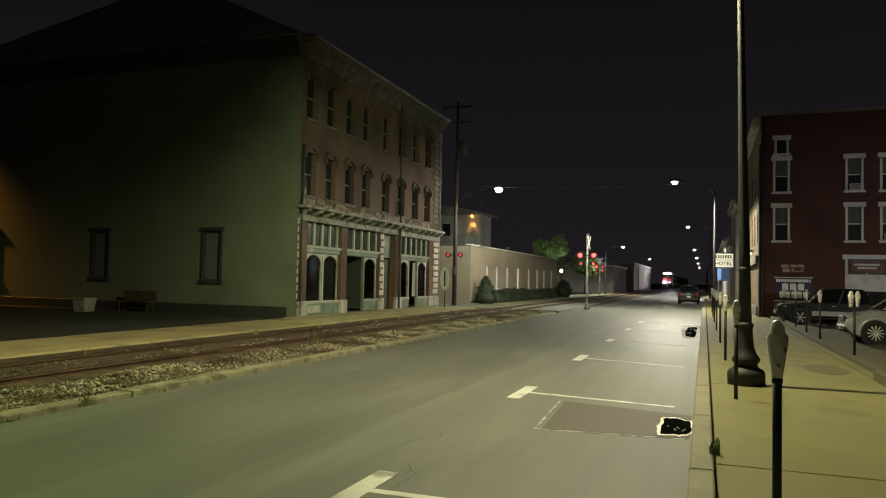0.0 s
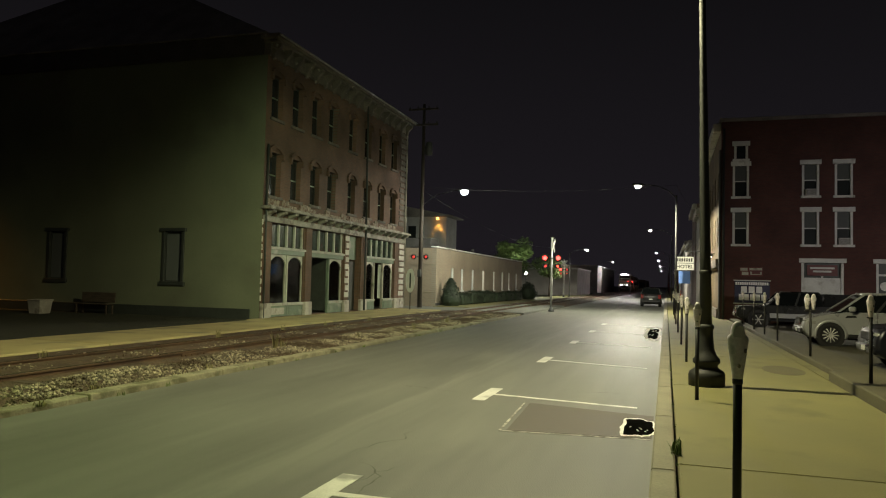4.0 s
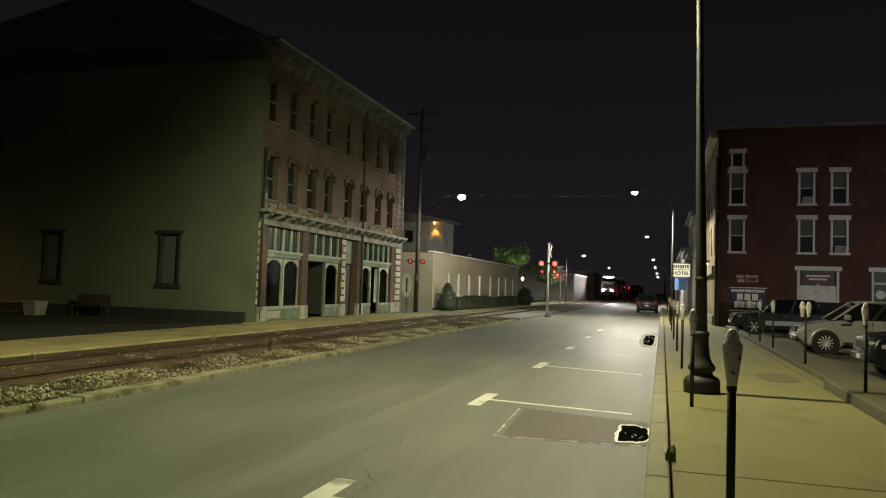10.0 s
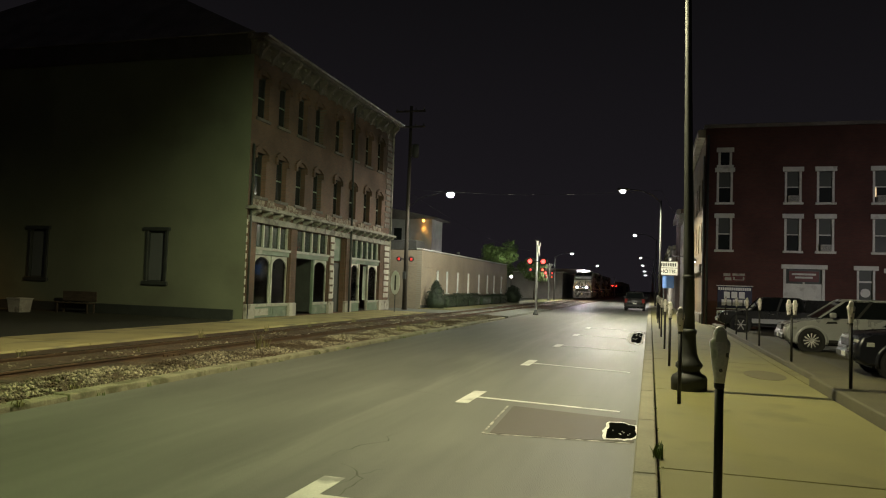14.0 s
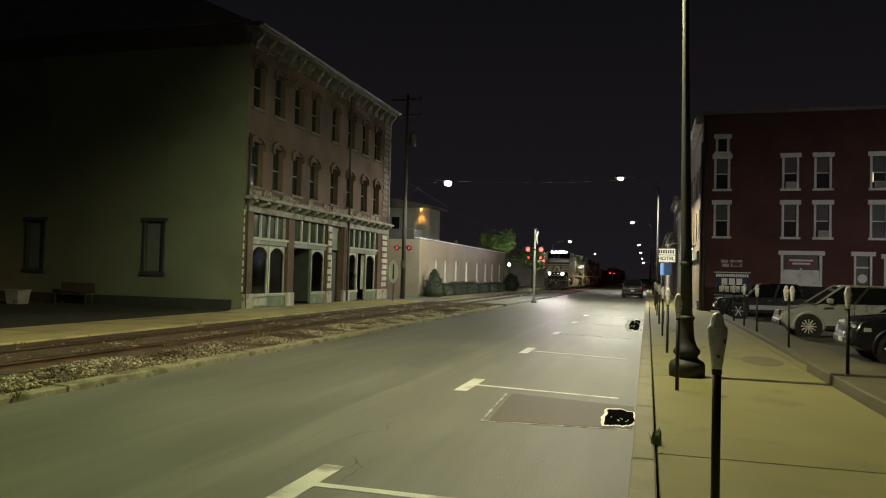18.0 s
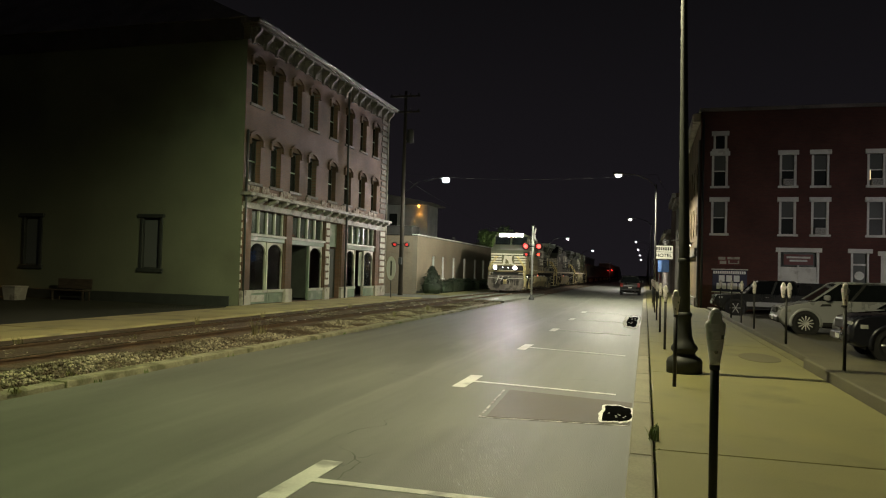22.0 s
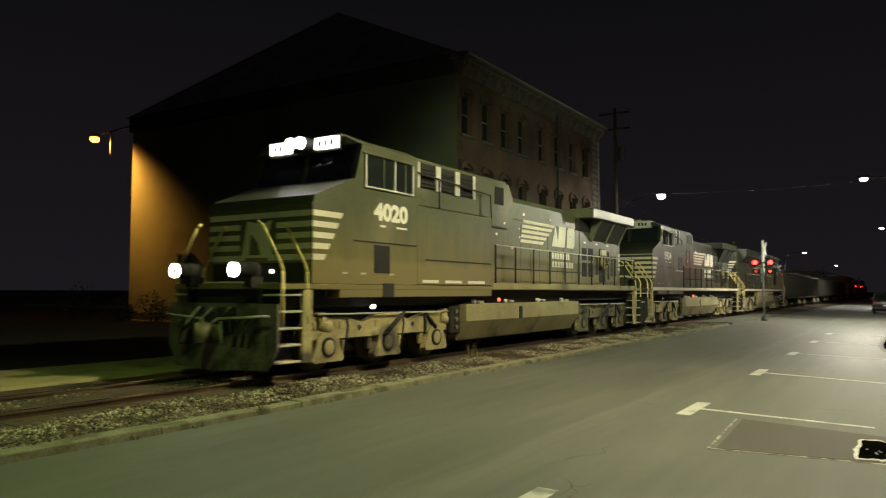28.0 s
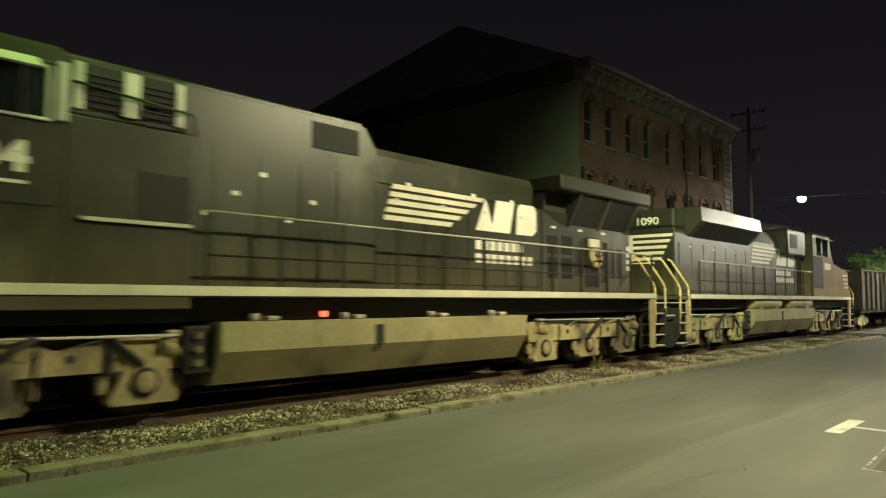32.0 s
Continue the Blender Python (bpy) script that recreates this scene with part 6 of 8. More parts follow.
        mir = part("mirror", Mesh().box(b0 + 0.30, b0 + 0.50, s * (width / 2 + 0.0), s * (width / 2 + 0.20), zb + 0.02, zb + 0.20, 0.04), paint, c)
        for i in range(1, n):
            f = i / n
            part("door_handle", Mesh().box(b0 + (b1 - b0) * f - 0.32, b0 + (b1 - b0) * f - 0.14, s * (width / 2 - 0.005), s * (width / 2 + 0.03), zb - 0.17, zb - 0.13, 0.01), CHROME, c)
            part("door_seam", Mesh().box(b0 + (b1 - b0) * f - 0.006, b0 + (b1 - b0) * f + 0.006, s * (width / 2 - 0.02), s * (width / 2 + 0.003), lower + 0.15, zb - 0.02), TRIM_BLACK, c)
    part("grille", Mesh().box(-0.012, 0.1, -0.45, 0.45, lower + 0.40, lower + 0.60, 0.02), TRIM_BLACK if kind != "pickup" else CHROME, c)
    part("bumper", Mesh().box(-0.05, 0.22, -width / 2 + 0.12, width / 2 - 0.12, lower + 0.08, lower + 0.30, 0.05), TRIM_BLACK if kind == "silver" else paint, c)
    part("rear_bumper", Mesh().box(length - 0.15, length + 0.06, -width / 2 + 0.1, width / 2 - 0.1, lower + 0.10, lower + 0.32, 0.05), TRIM_BLACK, c)
    part("plate_bar", Mesh().box(-0.065, -0.052, -0.16, 0.16, lower + 0.14, lower + 0.25), WHITE_TRIM, c)
    part("plate_bar", Mesh().box(length + 0.061, length + 0.07, -0.16, 0.16, lower + 0.35, lower + 0.47), WHITE_TRIM, c)
    part("underbody", Mesh().box(0.4, length - 0.4, -width / 2 + 0.2, width / 2 - 0.2, lower - 0.08, lower + 0.1), TRIM_BLACK, c)
    return c


suv_prof = [(0.0, 0.45), (0.02, 0.72), (0.12, 0.95), (0.35, 1.04), (1.25, 1.13), (1.5, 1.17), (4.62, 1.20), (4.70, 0.95), (4.70, 0.45), (4.5, 0.30), (0.2, 0.30)]
silver_prof = [(0.03, 0.42), (0.0, 0.62), (0.06, 0.80), (0.20, 0.92), (0.50, 1.02), (0.95, 1.10), (1.35, 1.17), (4.62, 1.21), (4.70, 0.95), (4.70, 0.45), (4.5, 0.30), (0.2, 0.28)]
SILVER = car_paint("silver_car_paint", (0.44, 0.45, 0.46))
DARKBLUE = car_paint("dark_car_paint", (0.012, 0.013, 0.020))
BLACKP = car_paint("black_truck_paint", (0.016, 0.017, 0.016))
GREYP = car_paint("grey_suv_paint", (0.035, 0.035, 0.035))
silver_car = car("silver_suv", "silver sport utility car with spoked alloy wheels in the lot", SILVER, 0.30, pose(4.48, 28.45, 0.03), 4.7, 1.92, silver_prof, (1.10, 4.58, 1.95, 4.40, 1.16, 1.78), (0.86, 3.62), 0.375, "silver", 12)
for s in (-1, 1):
    part("side_vent", Mesh().prism([(1.30, 0.97), (1.66, 0.99), (1.62, 1.06), (1.36, 1.05)], "y", s * 0.94, s * 0.968), TRIM_BLACK, silver_car, "dark vent behind the front wheel")
    part("rocker", Mesh().box(1.38, 3.10, s * 0.90, s * 0.965, 0.30, 0.44, 0.02), TRIM_BLACK, silver_car, "black lower sill")
car("dark_suv", "dark blue sport utility car parked in the lot", DARKBLUE, 0.30, pose(4.74, 20.4, 0.03), 4.6, 1.86, [(x * 0.98, z) for x, z in suv_prof], (1.1, 4.45, 1.85, 4.25, 1.15, 1.66), (0.92, 3.6), 0.36, "dark", 6)
pk = [(0.0, 0.55), (0.02, 0.85), (0.12, 1.02), (1.5, 1.12), (5.35, 1.12), (5.4, 0.6), (5.2, 0.42), (0.2, 0.42)]
pick = car("pickup_truck", "dark pickup truck with pale lower flank in the lot", BLACKP, 0.42, pose(3.30, 39.35, 0.03), 5.4, 1.95, pk, (1.45, 3.85, 2.05, 3.7, 1.11, 1.74), (1.0, 4.35), 0.40, "pickup", 6)
for s in (-1, 1):
    part("flank_strip", Mesh().box(1.5, 3.8, s * 0.978, s * 0.99, 0.50, 0.72, 0.004), SILVER, pick, "pale lower flank")
cap = part("bed_cap", Mesh().loft([[(3.9, -0.93, 1.12), (5.35, -0.93, 1.12), (5.35, 0.93, 1.12), (3.9, 0.93, 1.12)], [(3.92, -0.78, 1.7), (5.2, -0.78, 1.7), (5.2, 0.78, 1.7), (3.92, 0.78, 1.7)]], smooth=False), BLACKP, pick, "dark bed cap")
for a, b in ((4.05, 4.6), (4.66, 5.12)):
    part("cap_window", Mesh().add([(a, -0.9, 1.22), (b, -0.9, 1.22), (b, -0.80, 1.6), (a, -0.80, 1.6), (a, -0.86, 1.22), (b, -0.86, 1.22), (b, -0.76, 1.6), (a, -0.76, 1.6)], [(0, 1, 2, 3), (4, 5, 6, 7), (0, 1, 5, 4), (2, 3, 7, 6)]), PANE_BLIND, cap)
st = car("parked_suv", "grey sport utility car parked at the kerb down the street", GREYP, 0.30, pose(-1.38, 75.8, 0.0, 0, 0, 90), 4.7, 1.9, suv_prof, (1.15, 4.55, 1.95, 4.35, 1.16, 1.76), (0.95, 3.7), 0.37, "suv")
st.matrix_basis = pose(-1.38, 75.9, 0.0, 0, 0, -90)
# far tail lamps and window lights down the street
for k, (x, y, z, mt, nm, lab) in enumerate(((-3.6, 150, 1.0, TAIL_GLOW, "tail_lamp", "red tail lamp of a far vehicle"), (-2.4, 150, 1.0, TAIL_GLOW, "tail_lamp", "red tail lamp of a far vehicle"), (-4.6, 190, 1.1, TAIL_GLOW, "tail_lamp", "red tail lamp of a far vehicle"),
                                            (-3.2, 190, 1.1, TAIL_GLOW, "tail_lamp", "red tail lamp of a far vehicle"))):
    o = solid(nm, Mesh().cyl((x, y, z), (x, y - 0.1, z), 0.16, n=12).box(x - 0.06, x + 0.06, y, y + 0.1, 0.0, z), mt, lab, "lamp", "far vehicle lamps")
car("parked_car", "dark car with lit red tail lamps far down the street", GREYP, 0.30, pose(-3.0, 155.0, 0.0, 0, 0, -90), 4.7, 1.9, suv_prof, (1.15, 4.55, 1.95, 4.35, 1.16, 1.76), (0.95, 3.7), 0.37, "suv")

# ---- planting ----
LEAF = material("tree_leaf", (0.11, 0.17, 0.045), 0.6, 0, 0.35, 2, 10, 0, random=0.2)
# Leaf colour darkened to look backlit.
LEAF_DARK = material("darkened_hedge_leaf", (0.018, 0.030, 0.014), 0.7, 0, 0.35, 2, 10, 0, random=0.2)
BARK = material("bark", (0.07, 0.055, 0.04), 0.9, 0, 0.3, 3, 20, 0.6, 0.01)
WEED = material("dry_weed", (0.22, 0.20, 0.09), 0.8, 0, 0.3, 3, 20, 0)
WEED_GREEN = material("green_weed", (0.10, 0.15, 0.035), 0.7, 0, 0.3, 3, 20, 0)


def leaf_cloud(centres, count, size, seed, squash=1.0):
    """Small leaves scattered in the shells of several clumps."""
    rng = np.random.RandomState(seed)
    vs, fs = [], []
    for c, r, share in centres:
        n = int(count * share)
        d = rng.normal(size=(n, 3))
        d /= np.linalg.norm(d, axis=1)[:, None]
        p = np.array(c) + d * (r * rng.uniform(0.45, 1.08, (n, 1)) ** 0.7) * np.array((1, 1, squash))
        a = rng.normal(size=(n, 3))
        a /= np.linalg.norm(a, axis=1)[:, None]
        b = np.cross(a, d)
        b /= np.linalg.norm(b, axis=1)[:, None] + 1e-6
        s = size * rng.uniform(0.6, 1.4, (n, 1))
        for i in range(n):
            k = len(vs)
            vs += [tuple(p[i] - a[i] * s[i]), tuple(p[i] + b[i] * s[i] * 0.5), tuple(p[i] + a[i] * s[i]), tuple(p[i] - b[i] * s[i] * 0.5)]
            fs.append((k, k + 1, k + 2, k + 3))
    m = Mesh()
    return m.add(vs, fs)


def tree(x, y, h, r, seed, label, count=2600):
    rng = random.Random(seed)
    t = thing("tree", label, "tree", pose(x, y, 0), "street trees")
    tr = Mesh().cyl((0, 0, 0), (0.1, 0.05, h * 0.45), 0.22, 0.14, 10)
    cl = []
    for k in range(9):
        a = 2 * math.pi * k / 9 + rng.uniform(-0.3, 0.3)
        q = r * rng.uniform(0.3, 0.8)
        p = (q * math.cos(a), q * math.sin(a), h * rng.uniform(0.55, 0.9))
        tr.cyl((0.1, 0.05, h * 0.42), p, 0.09, 0.03, 6)
        cl.append((p, r * rng.uniform(0.32, 0.52), 1 / 9))
    part("trunk", tr, BARK, t)
    part("crown", leaf_cloud(cl, count, 0.17, seed).data("crown", LEAF, False), None, t, "uneven leafy crown")
    return t


tree(-21.0, 104.0, 8.6, 2.6, 4, "leafy street tree lit green by a lamp")
tree(-17.2, 112.0, 6.6, 2.6, 7, "small leafy tree beside the track")
tree(-24.5, 118.0, 8.0, 3.2, 9, "leafy street tree in half shade")
lamp("tree_lamp_light", "POINT", (-18.2, 97.6, 3.75), 1100, (0.95, 1.0, 0.85), 0.1)
yl = thing("yard_lamp", "small bright yard lamp on a post by the hedge", "yard lamp", pose(-18.2, 97.6, 0.0))
part("post", Mesh().cyl((0, 0, 0), (0, 0, 3.1), 0.05, n=8), POLE_STEEL, yl)
part("globe", Mesh().lathe([(0.02, 3.1), (0.15, 3.2), (0.18, 3.33), (0.12, 3.45), (0.02, 3.5)], (0, 0, 0), 12), WHITE_GLOW, yl, "glowing globe")
for k, (u0, u1, h) in enumerate(((55.0, 57.6, 1.0), (57.9, 61.9, 1.12), (62.1, 66.2, 1.12), (67.2, 71.0, 0.9), (71.6, 75.6, 1.0), (75.8, 79.6, 1.0))):
    um, half = (u0 + u1) / 2, (u1 - u0) / 2
    hg = thing("hedge", "low clipped dark hedge along the tan wall", "hedge", pose(-15.6, um, 0.1), "hedges")
    part("leaves", leaf_cloud([((0, d * half, h * 0.55), h * 0.52, 0.25) for d in (-0.75, -0.25, 0.25, 0.75)], 1100, 0.08, 20 + k, 0.9).data("leaves", LEAF_DARK, False), None, hg)
    part("twiggy_base", Mesh().box(-0.4, 0.4, -half * 0.95, half * 0.95, 0.0, h * 0.8, 0.12), LEAF_DARK, hg)
sh = thing("conical_shrub", "dark conical evergreen shrub by the tan building corner", "shrub", pose(-15.5, 52.6, 0.1))
part("leaves", leaf_cloud([((0, 0, 0.5), 0.85, 0.4), ((0, 0, 1.05), 0.66, 0.3), ((0, 0, 1.55), 0.42, 0.2), ((0, 0, 1.9), 0.2, 0.1)], 2000, 0.08, 31).data("leaves", LEAF_DARK, False), None, sh)
part("core", Mesh().lathe([(0.62, 0.0), (0.78, 0.45), (0.5, 1.1), (0.2, 1.7), (0.02, 2.0)], (0, 0, 0), 10), LEAF_DARK, sh)
rb = thing("round_shrub", "dark rounded evergreen shrub at the end of the hedge", "shrub", pose(-15.2, 83.0, 0.1))
part("leaves", leaf_cloud([((0, 0, 0.8), 1.05, 0.6), ((0, 0.2, 1.3), 0.7, 0.4)], 1500, 0.09, 33).data("leaves", LEAF_DARK, False), None, rb)
part("core", Mesh().lathe([(0.6, 0.0), (0.95, 0.7), (0.7, 1.3), (0.05, 1.8)], (0, 0, 0), 10), LEAF_DARK, rb)
# bushes, a pale planter and a bench on the lawn beside the stuccoed wall
pl = thing("planter_pot", "pale square planter pot on the dark lawn", "planter", pose(-25.9, 25.0, 0.12))
part("pot", Mesh().loft([[(-0.28, -0.28, 0), (0.28, -0.28, 0), (0.28, 0.28, 0), (-0.28, 0.28, 0)], [(-0.34, -0.34, 0.55), (0.34, -0.34, 0.55), (0.34, 0.34, 0.55), (-0.34, 0.34, 0.55)]], smooth=False), PALE_TRIM, pl)
part("rim", Mesh().box(-0.37, 0.37, -0.37, 0.37, 0.55, 0.61, 0.015), PALE_TRIM, pl)
bn = thing("garden_bench", "dark garden bench against the stuccoed wall", "bench", pose(-24.2, 26.3, 0.12))
for z in (0.0,):
    part("seat", Mesh().box(-0.9, 0.9, -0.25, 0.2, 0.42, 0.47, 0.01), TIE_WOOD, bn)
    part("back", Mesh().box(-0.9, 0.9, 0.2, 0.25, 0.5, 0.95, 0.01), TIE_WOOD, bn)
for x in (-0.8, 0.8):
    for yy in (-0.2, 0.18):
        part("leg", Mesh().box(x - 0.03, x + 0.03, yy - 0.03, yy + 0.03, 0, 0.42), TIE_WOOD, bn)
for k, (x, y, r) in enumerate(((-34.4, 25.0, 0.95), (-32.6, 25.4, 0.65), (-36.6, 24.6, 0.8), (-39.8, 24.0, 1.2))):
    b = thing("bush", "small leafy bush by the stuccoed wall", "bush", pose(x, y, 0.1), "bushes by the wall")
    part("leaves", leaf_cloud([((0, 0, r * 0.8), r, 0.6), ((r * 0.5, 0.1, r * 0.6), r * 0.6, 0.4)], 700, 0.07, 50 + k).data("leaves", LEAF_DARK, False), None, b)
    part("stem", Mesh().cyl((0, 0, 0), (0, 0, r), 0.04, n=6), BARK, b)


def tuft(x, y, z, h, n, mat, seed, label):
    rng = random.Random(seed)
    m = Mesh()
    for k in range(n):
        a, lean, L = rng.uniform(0, 6.28), rng.uniform(0.1, 0.6), h * rng.uniform(0.5, 1.1)
        bx, by = x + rng.uniform(-0.05, 0.05), y + rng.uniform(-0.09, 0.09)
        tip = (bx + L * lean * math.cos(a), by + L * lean * math.sin(a), z + L)
        midp = (bx + L * lean * 0.35 * math.cos(a), by + L * lean * 0.35 * math.sin(a), z + L * 0.6)
        w = 0.010
        px, py = -math.sin(a) * w, math.cos(a) * w
        m.add([(bx - px, by - py, z), (bx + px, by + py, z), (midp[0] + px, midp[1] + py, midp[2]), (midp[0] - px, midp[1] - py, midp[2]), tip], [(0, 1, 2, 3), (3, 2, 4)])
    if label is None:
        return m
    return tagged(solid("weed_tuft", m.data("weed_tuft", mat, False), None, label, "weed", "weeds"), kind="stuff")


tuft(0.115, 8.15, 0.14, 0.16, 22, WEED_GREEN, 1, "green weed growing in the kerb joint")
tuft(0.115, 8.55, 0.14, 0.10, 12, WEED_GREEN, 2, "green weed growing in the kerb joint")
rw = random.Random(8)
joint, foot = Mesh(), Mesh()
for k in range(22):
    t = tuft(0.115, 4.0 + k * 0.65 + rw.uniform(-0.3, 0.3), 0.13, rw.uniform(0.015, 0.035), 5, WEED_GREEN, 60 + k, None)
    joint.add(t.v, t.f)
tagged(solid("joint_weeds", joint.data("joint_weeds", WEED_GREEN, False), None, "small green weeds in the kerb joint", "weeds"), kind="stuff")
for k, (x, y, h) in enumerate(((-9.55, 16.6, 0.55), (-9.5, 16.9, 0.35), (-12.2, 18.0, 0.35), (-12.4, 22.0, 0.3), (-9.2, 21.0, 0.25), (-12.3, 12.0, 0.25), (-9.1, 26.0, 0.3), (-12.2, 29.0, 0.3), (-11.1, 14.0, 0.2), (-8.6, 9.4, 0.12), (-8.6, 12.4, 0.12), (-8.2, 8.0, 0.1), (-12.5, 25.5, 0.3), (-9.3, 31.0, 0.3))):
    tuft(x, y, 0.06, h, 16, WEED, 100 + k, "dry weeds growing beside the rails")
for k in range(16):
    t = tuft(-8.18, 3.5 + k * 1.9 + rw.uniform(-0.6, 0.6), 0.0, 0.07, 8, WEED_GREEN, 140 + k, None)
    foot.add(t.v, t.f)
tagged(solid("kerb_weeds", foot.data("kerb_weeds", WEED_GREEN, False), None, "small weeds at the foot of the stone kerb", "weeds"), kind="stuff")
# dark oval on the walk and worn streaks in the road
setting("sidewalk_dark_oval", Mesh().prism([(2.45 + 0.42 * math.cos(2 * math.pi * i / 24), 17.4 + 0.95 * math.sin(2 * math.pi * i / 24)) for i in range(24)], "z", 0.10, 0.1535), material("darker_concrete", (0.115, 0.10, 0.045), 0.8, 0, 0.15, 2, 40, 0.3, 0.004), "dark oval patch on the concrete walk", "stain")

# ---- the freight train ----
TRAIN_X = -11.05
# Dusty black, set lighter partly for the light on the side.
LOCO_DUSTY_LIT = material("dusty_lit_black_paint", (0.072, 0.080, 0.044), 0.40, 0, 0.16, 0.7, 14, 0.08, 0.004, (0.15, 0.145, 0.10), 0.64, 0.5)
dusty(LOCO_DUSTY_LIT, (0.180, 0.150, 0.050), 2.0, 3.4, 0.75)
dusty(LOCO_DUSTY_LIT, (0.205, 0.165, 0.070), 2.22, 2.34, 0.72, 0.25)
LOCO_BLACK = material("black_loco_paint", (0.023, 0.026, 0.015), 0.40, 0, 0.2, 0.7, 14, 0.08, 0.004, (0.085, 0.088, 0.066), 0.64, 0.5)
dusty(LOCO_BLACK, (0.115, 0.095, 0.048), 1.7, 2.8, 0.55)
STRIPE = material("pale_stripe_paint", (0.62, 0.59, 0.45), 0.5, 0, 0.1, 1.5, 20, 0.1, 0.002, (0.4, 0.38, 0.28), 0.68, 1.2)
LETTER = material("white_letter_paint", (0.70, 0.69, 0.60), 0.5, 0, 0.08, 1.5, 20, 0.1, 0.002)
RAIL_YELLOW = material("yellow_handrail_paint", (0.66, 0.54, 0.20), 0.5, 0, 0.2, 2, 20, 0.1, 0.002)
# Dusty steel, set lighter for the ditch lights falling on it.
PILOT = material("dusty_lit_pilot_steel", (0.135, 0.120, 0.100), 0.85, 0, 0.35, 1.6, 18, 0.5, 0.01, (0.035, 0.031, 0.026), 0.56, 1.8)
UNDER = material("grimy_underframe", (0.022, 0.021, 0.018), 0.85, 0, 0.3, 1.5, 18, 0.4, 0.01)
TRUCK_GRIMY = material("grimy_cast_truck", (0.165, 0.140, 0.075), 0.85, 0, 0.35, 1.2, 16, 0.5, 0.01, (0.045, 0.04, 0.03), 0.55, 1.1)
TRUCK = material("dusty_cast_truck", (0.40, 0.34, 0.165), 0.85, 0, 0.3, 1.2, 16, 0.5, 0.01, (0.09, 0.08, 0.06), 0.58, 1.0)
TANK = material("dusty_fuel_tank", (0.31, 0.275, 0.145), 0.75, 0, 0.2, 0.8, 16, 0.3, 0.006, (0.12, 0.11, 0.08), 0.62, 0.7)
WHEEL = material("wheel_steel", (0.10, 0.09, 0.075), 0.6, 0.7, 0.3, 2, 20, 0.3, 0.004)
GRILLE = material("dark_grille", (0.010, 0.010, 0.009), 0.8, 0, 0.3, 2, 30, 0.4, 0.006)
ALLOY = material("pale_window_frame", (0.52, 0.53, 0.47), 0.4, 0.3, 0.12, 2, 20, 0.1, 0.002)
CABGLASS = glass_material("cab_glass", (0.012, 0.016, 0.016), 0.06)
LATCH = material("pale_latch", (0.45, 0.44, 0.38), 0.5, 0, 0.1)
HEAD = glow("headlight_glow", (1.0, 0.90, 0.92), 135000)
DITCH = glow("ditch_light_glow", (1.0, 0.90, 0.88), 65000)
LENS = glow("lamp_lens_glow", (1.0, 0.93, 0.90), 45)
BOARD = glow("number_board_glow", (1.0, 0.95, 0.92), 12)
STEPGLOW = glow("step_lamp_glow", (0.95, 0.97, 1.0), 7)
REDLAMP = glow("small_red_lamp", (1.0, 0.12, 0.06), 3)
STEP = material("worn_step_edge", (0.50, 0.47, 0.36), 0.6, 0, 0.2)
AX_F, AX_R = (0.95, 2.95, 4.95), (14.75, 16.75, 18.75)
wheelsets = []


def wheelset_mesh():
    m = Mesh()
    for s in (-1, 1):
        m.lathe([(0.10, s * 0.62), (0.50, s * 0.64), (0.56, s * 0.66), (0.56, s * 0.69), (0.53, s * 0.70), (0.53, s * 0.82), (0.40, s * 0.83), (0.18, s * 0.81), (0.12, s * 0.86)], (0, 0, 0), 24, "x")
        for i in range(6):
            a = 2 * math.pi * i / 6
            m.cyl((s * 0.82, 0.29 * math.cos(a), 0.29 * math.sin(a)), (s * 0.85, 0.29 * math.cos(a), 0.29 * math.sin(a)), 0.035, n=6)
    return m.cyl((-0.95, 0, 0), (0.95, 0, 0), 0.09, n=12).data("wheelset", WHEEL)


WSET = wheelset_mesh()


def side_frame(s, ax):
    """A cast six-wheel truck side frame with pedestals over each axle."""
    u = sorted(ax)
    m = Mesh()
    x0, x1 = s * 1.02, s * 1.16
    # cut into convex pieces: a beam and three pedestals
    m.prism([(u[0] - 0.66, 0.66), (u[2] + 0.66, 0.66), (u[2] + 0.70, 0.96), (u[2] + 0.45, 1.12), (u[2] - 0.55, 1.10), (u[1] + 0.85, 0.96), (u[1] + 0.42, 1.13), (u[1] - 0.42, 1.13), (u[1] - 0.85, 0.96),
             (u[0] + 0.55, 1.10), (u[0] - 0.45, 1.12), (u[0] - 0.70, 0.96)], "x", x0, x1)
    for a in u:
        # flared pedestal, its two feet and the cap over the bearing
        m.prism([(a - 0.50, 0.27), (a - 0.44, 0.20), (a + 0.44, 0.20), (a + 0.50, 0.27), (a + 0.36, 0.52), (a + 0.33, 0.70), (a - 0.33, 0.70), (a - 0.36, 0.52)], "x", x0, s * 1.18)
        m.prism([(a - 0.30, 0.70), (a + 0.30, 0.70), (a + 0.22, 0.80), (a - 0.22, 0.80)], "x", s * 1.155, s * 1.185)
        m.box(s * 1.16, s * 1.185, a - 0.46, a - 0.34, 0.86, 1.02, 0.012)
        m.box(s * 1.16, s * 1.185, a + 0.34, a + 0.46, 0.86, 1.02, 0.012)
    return m


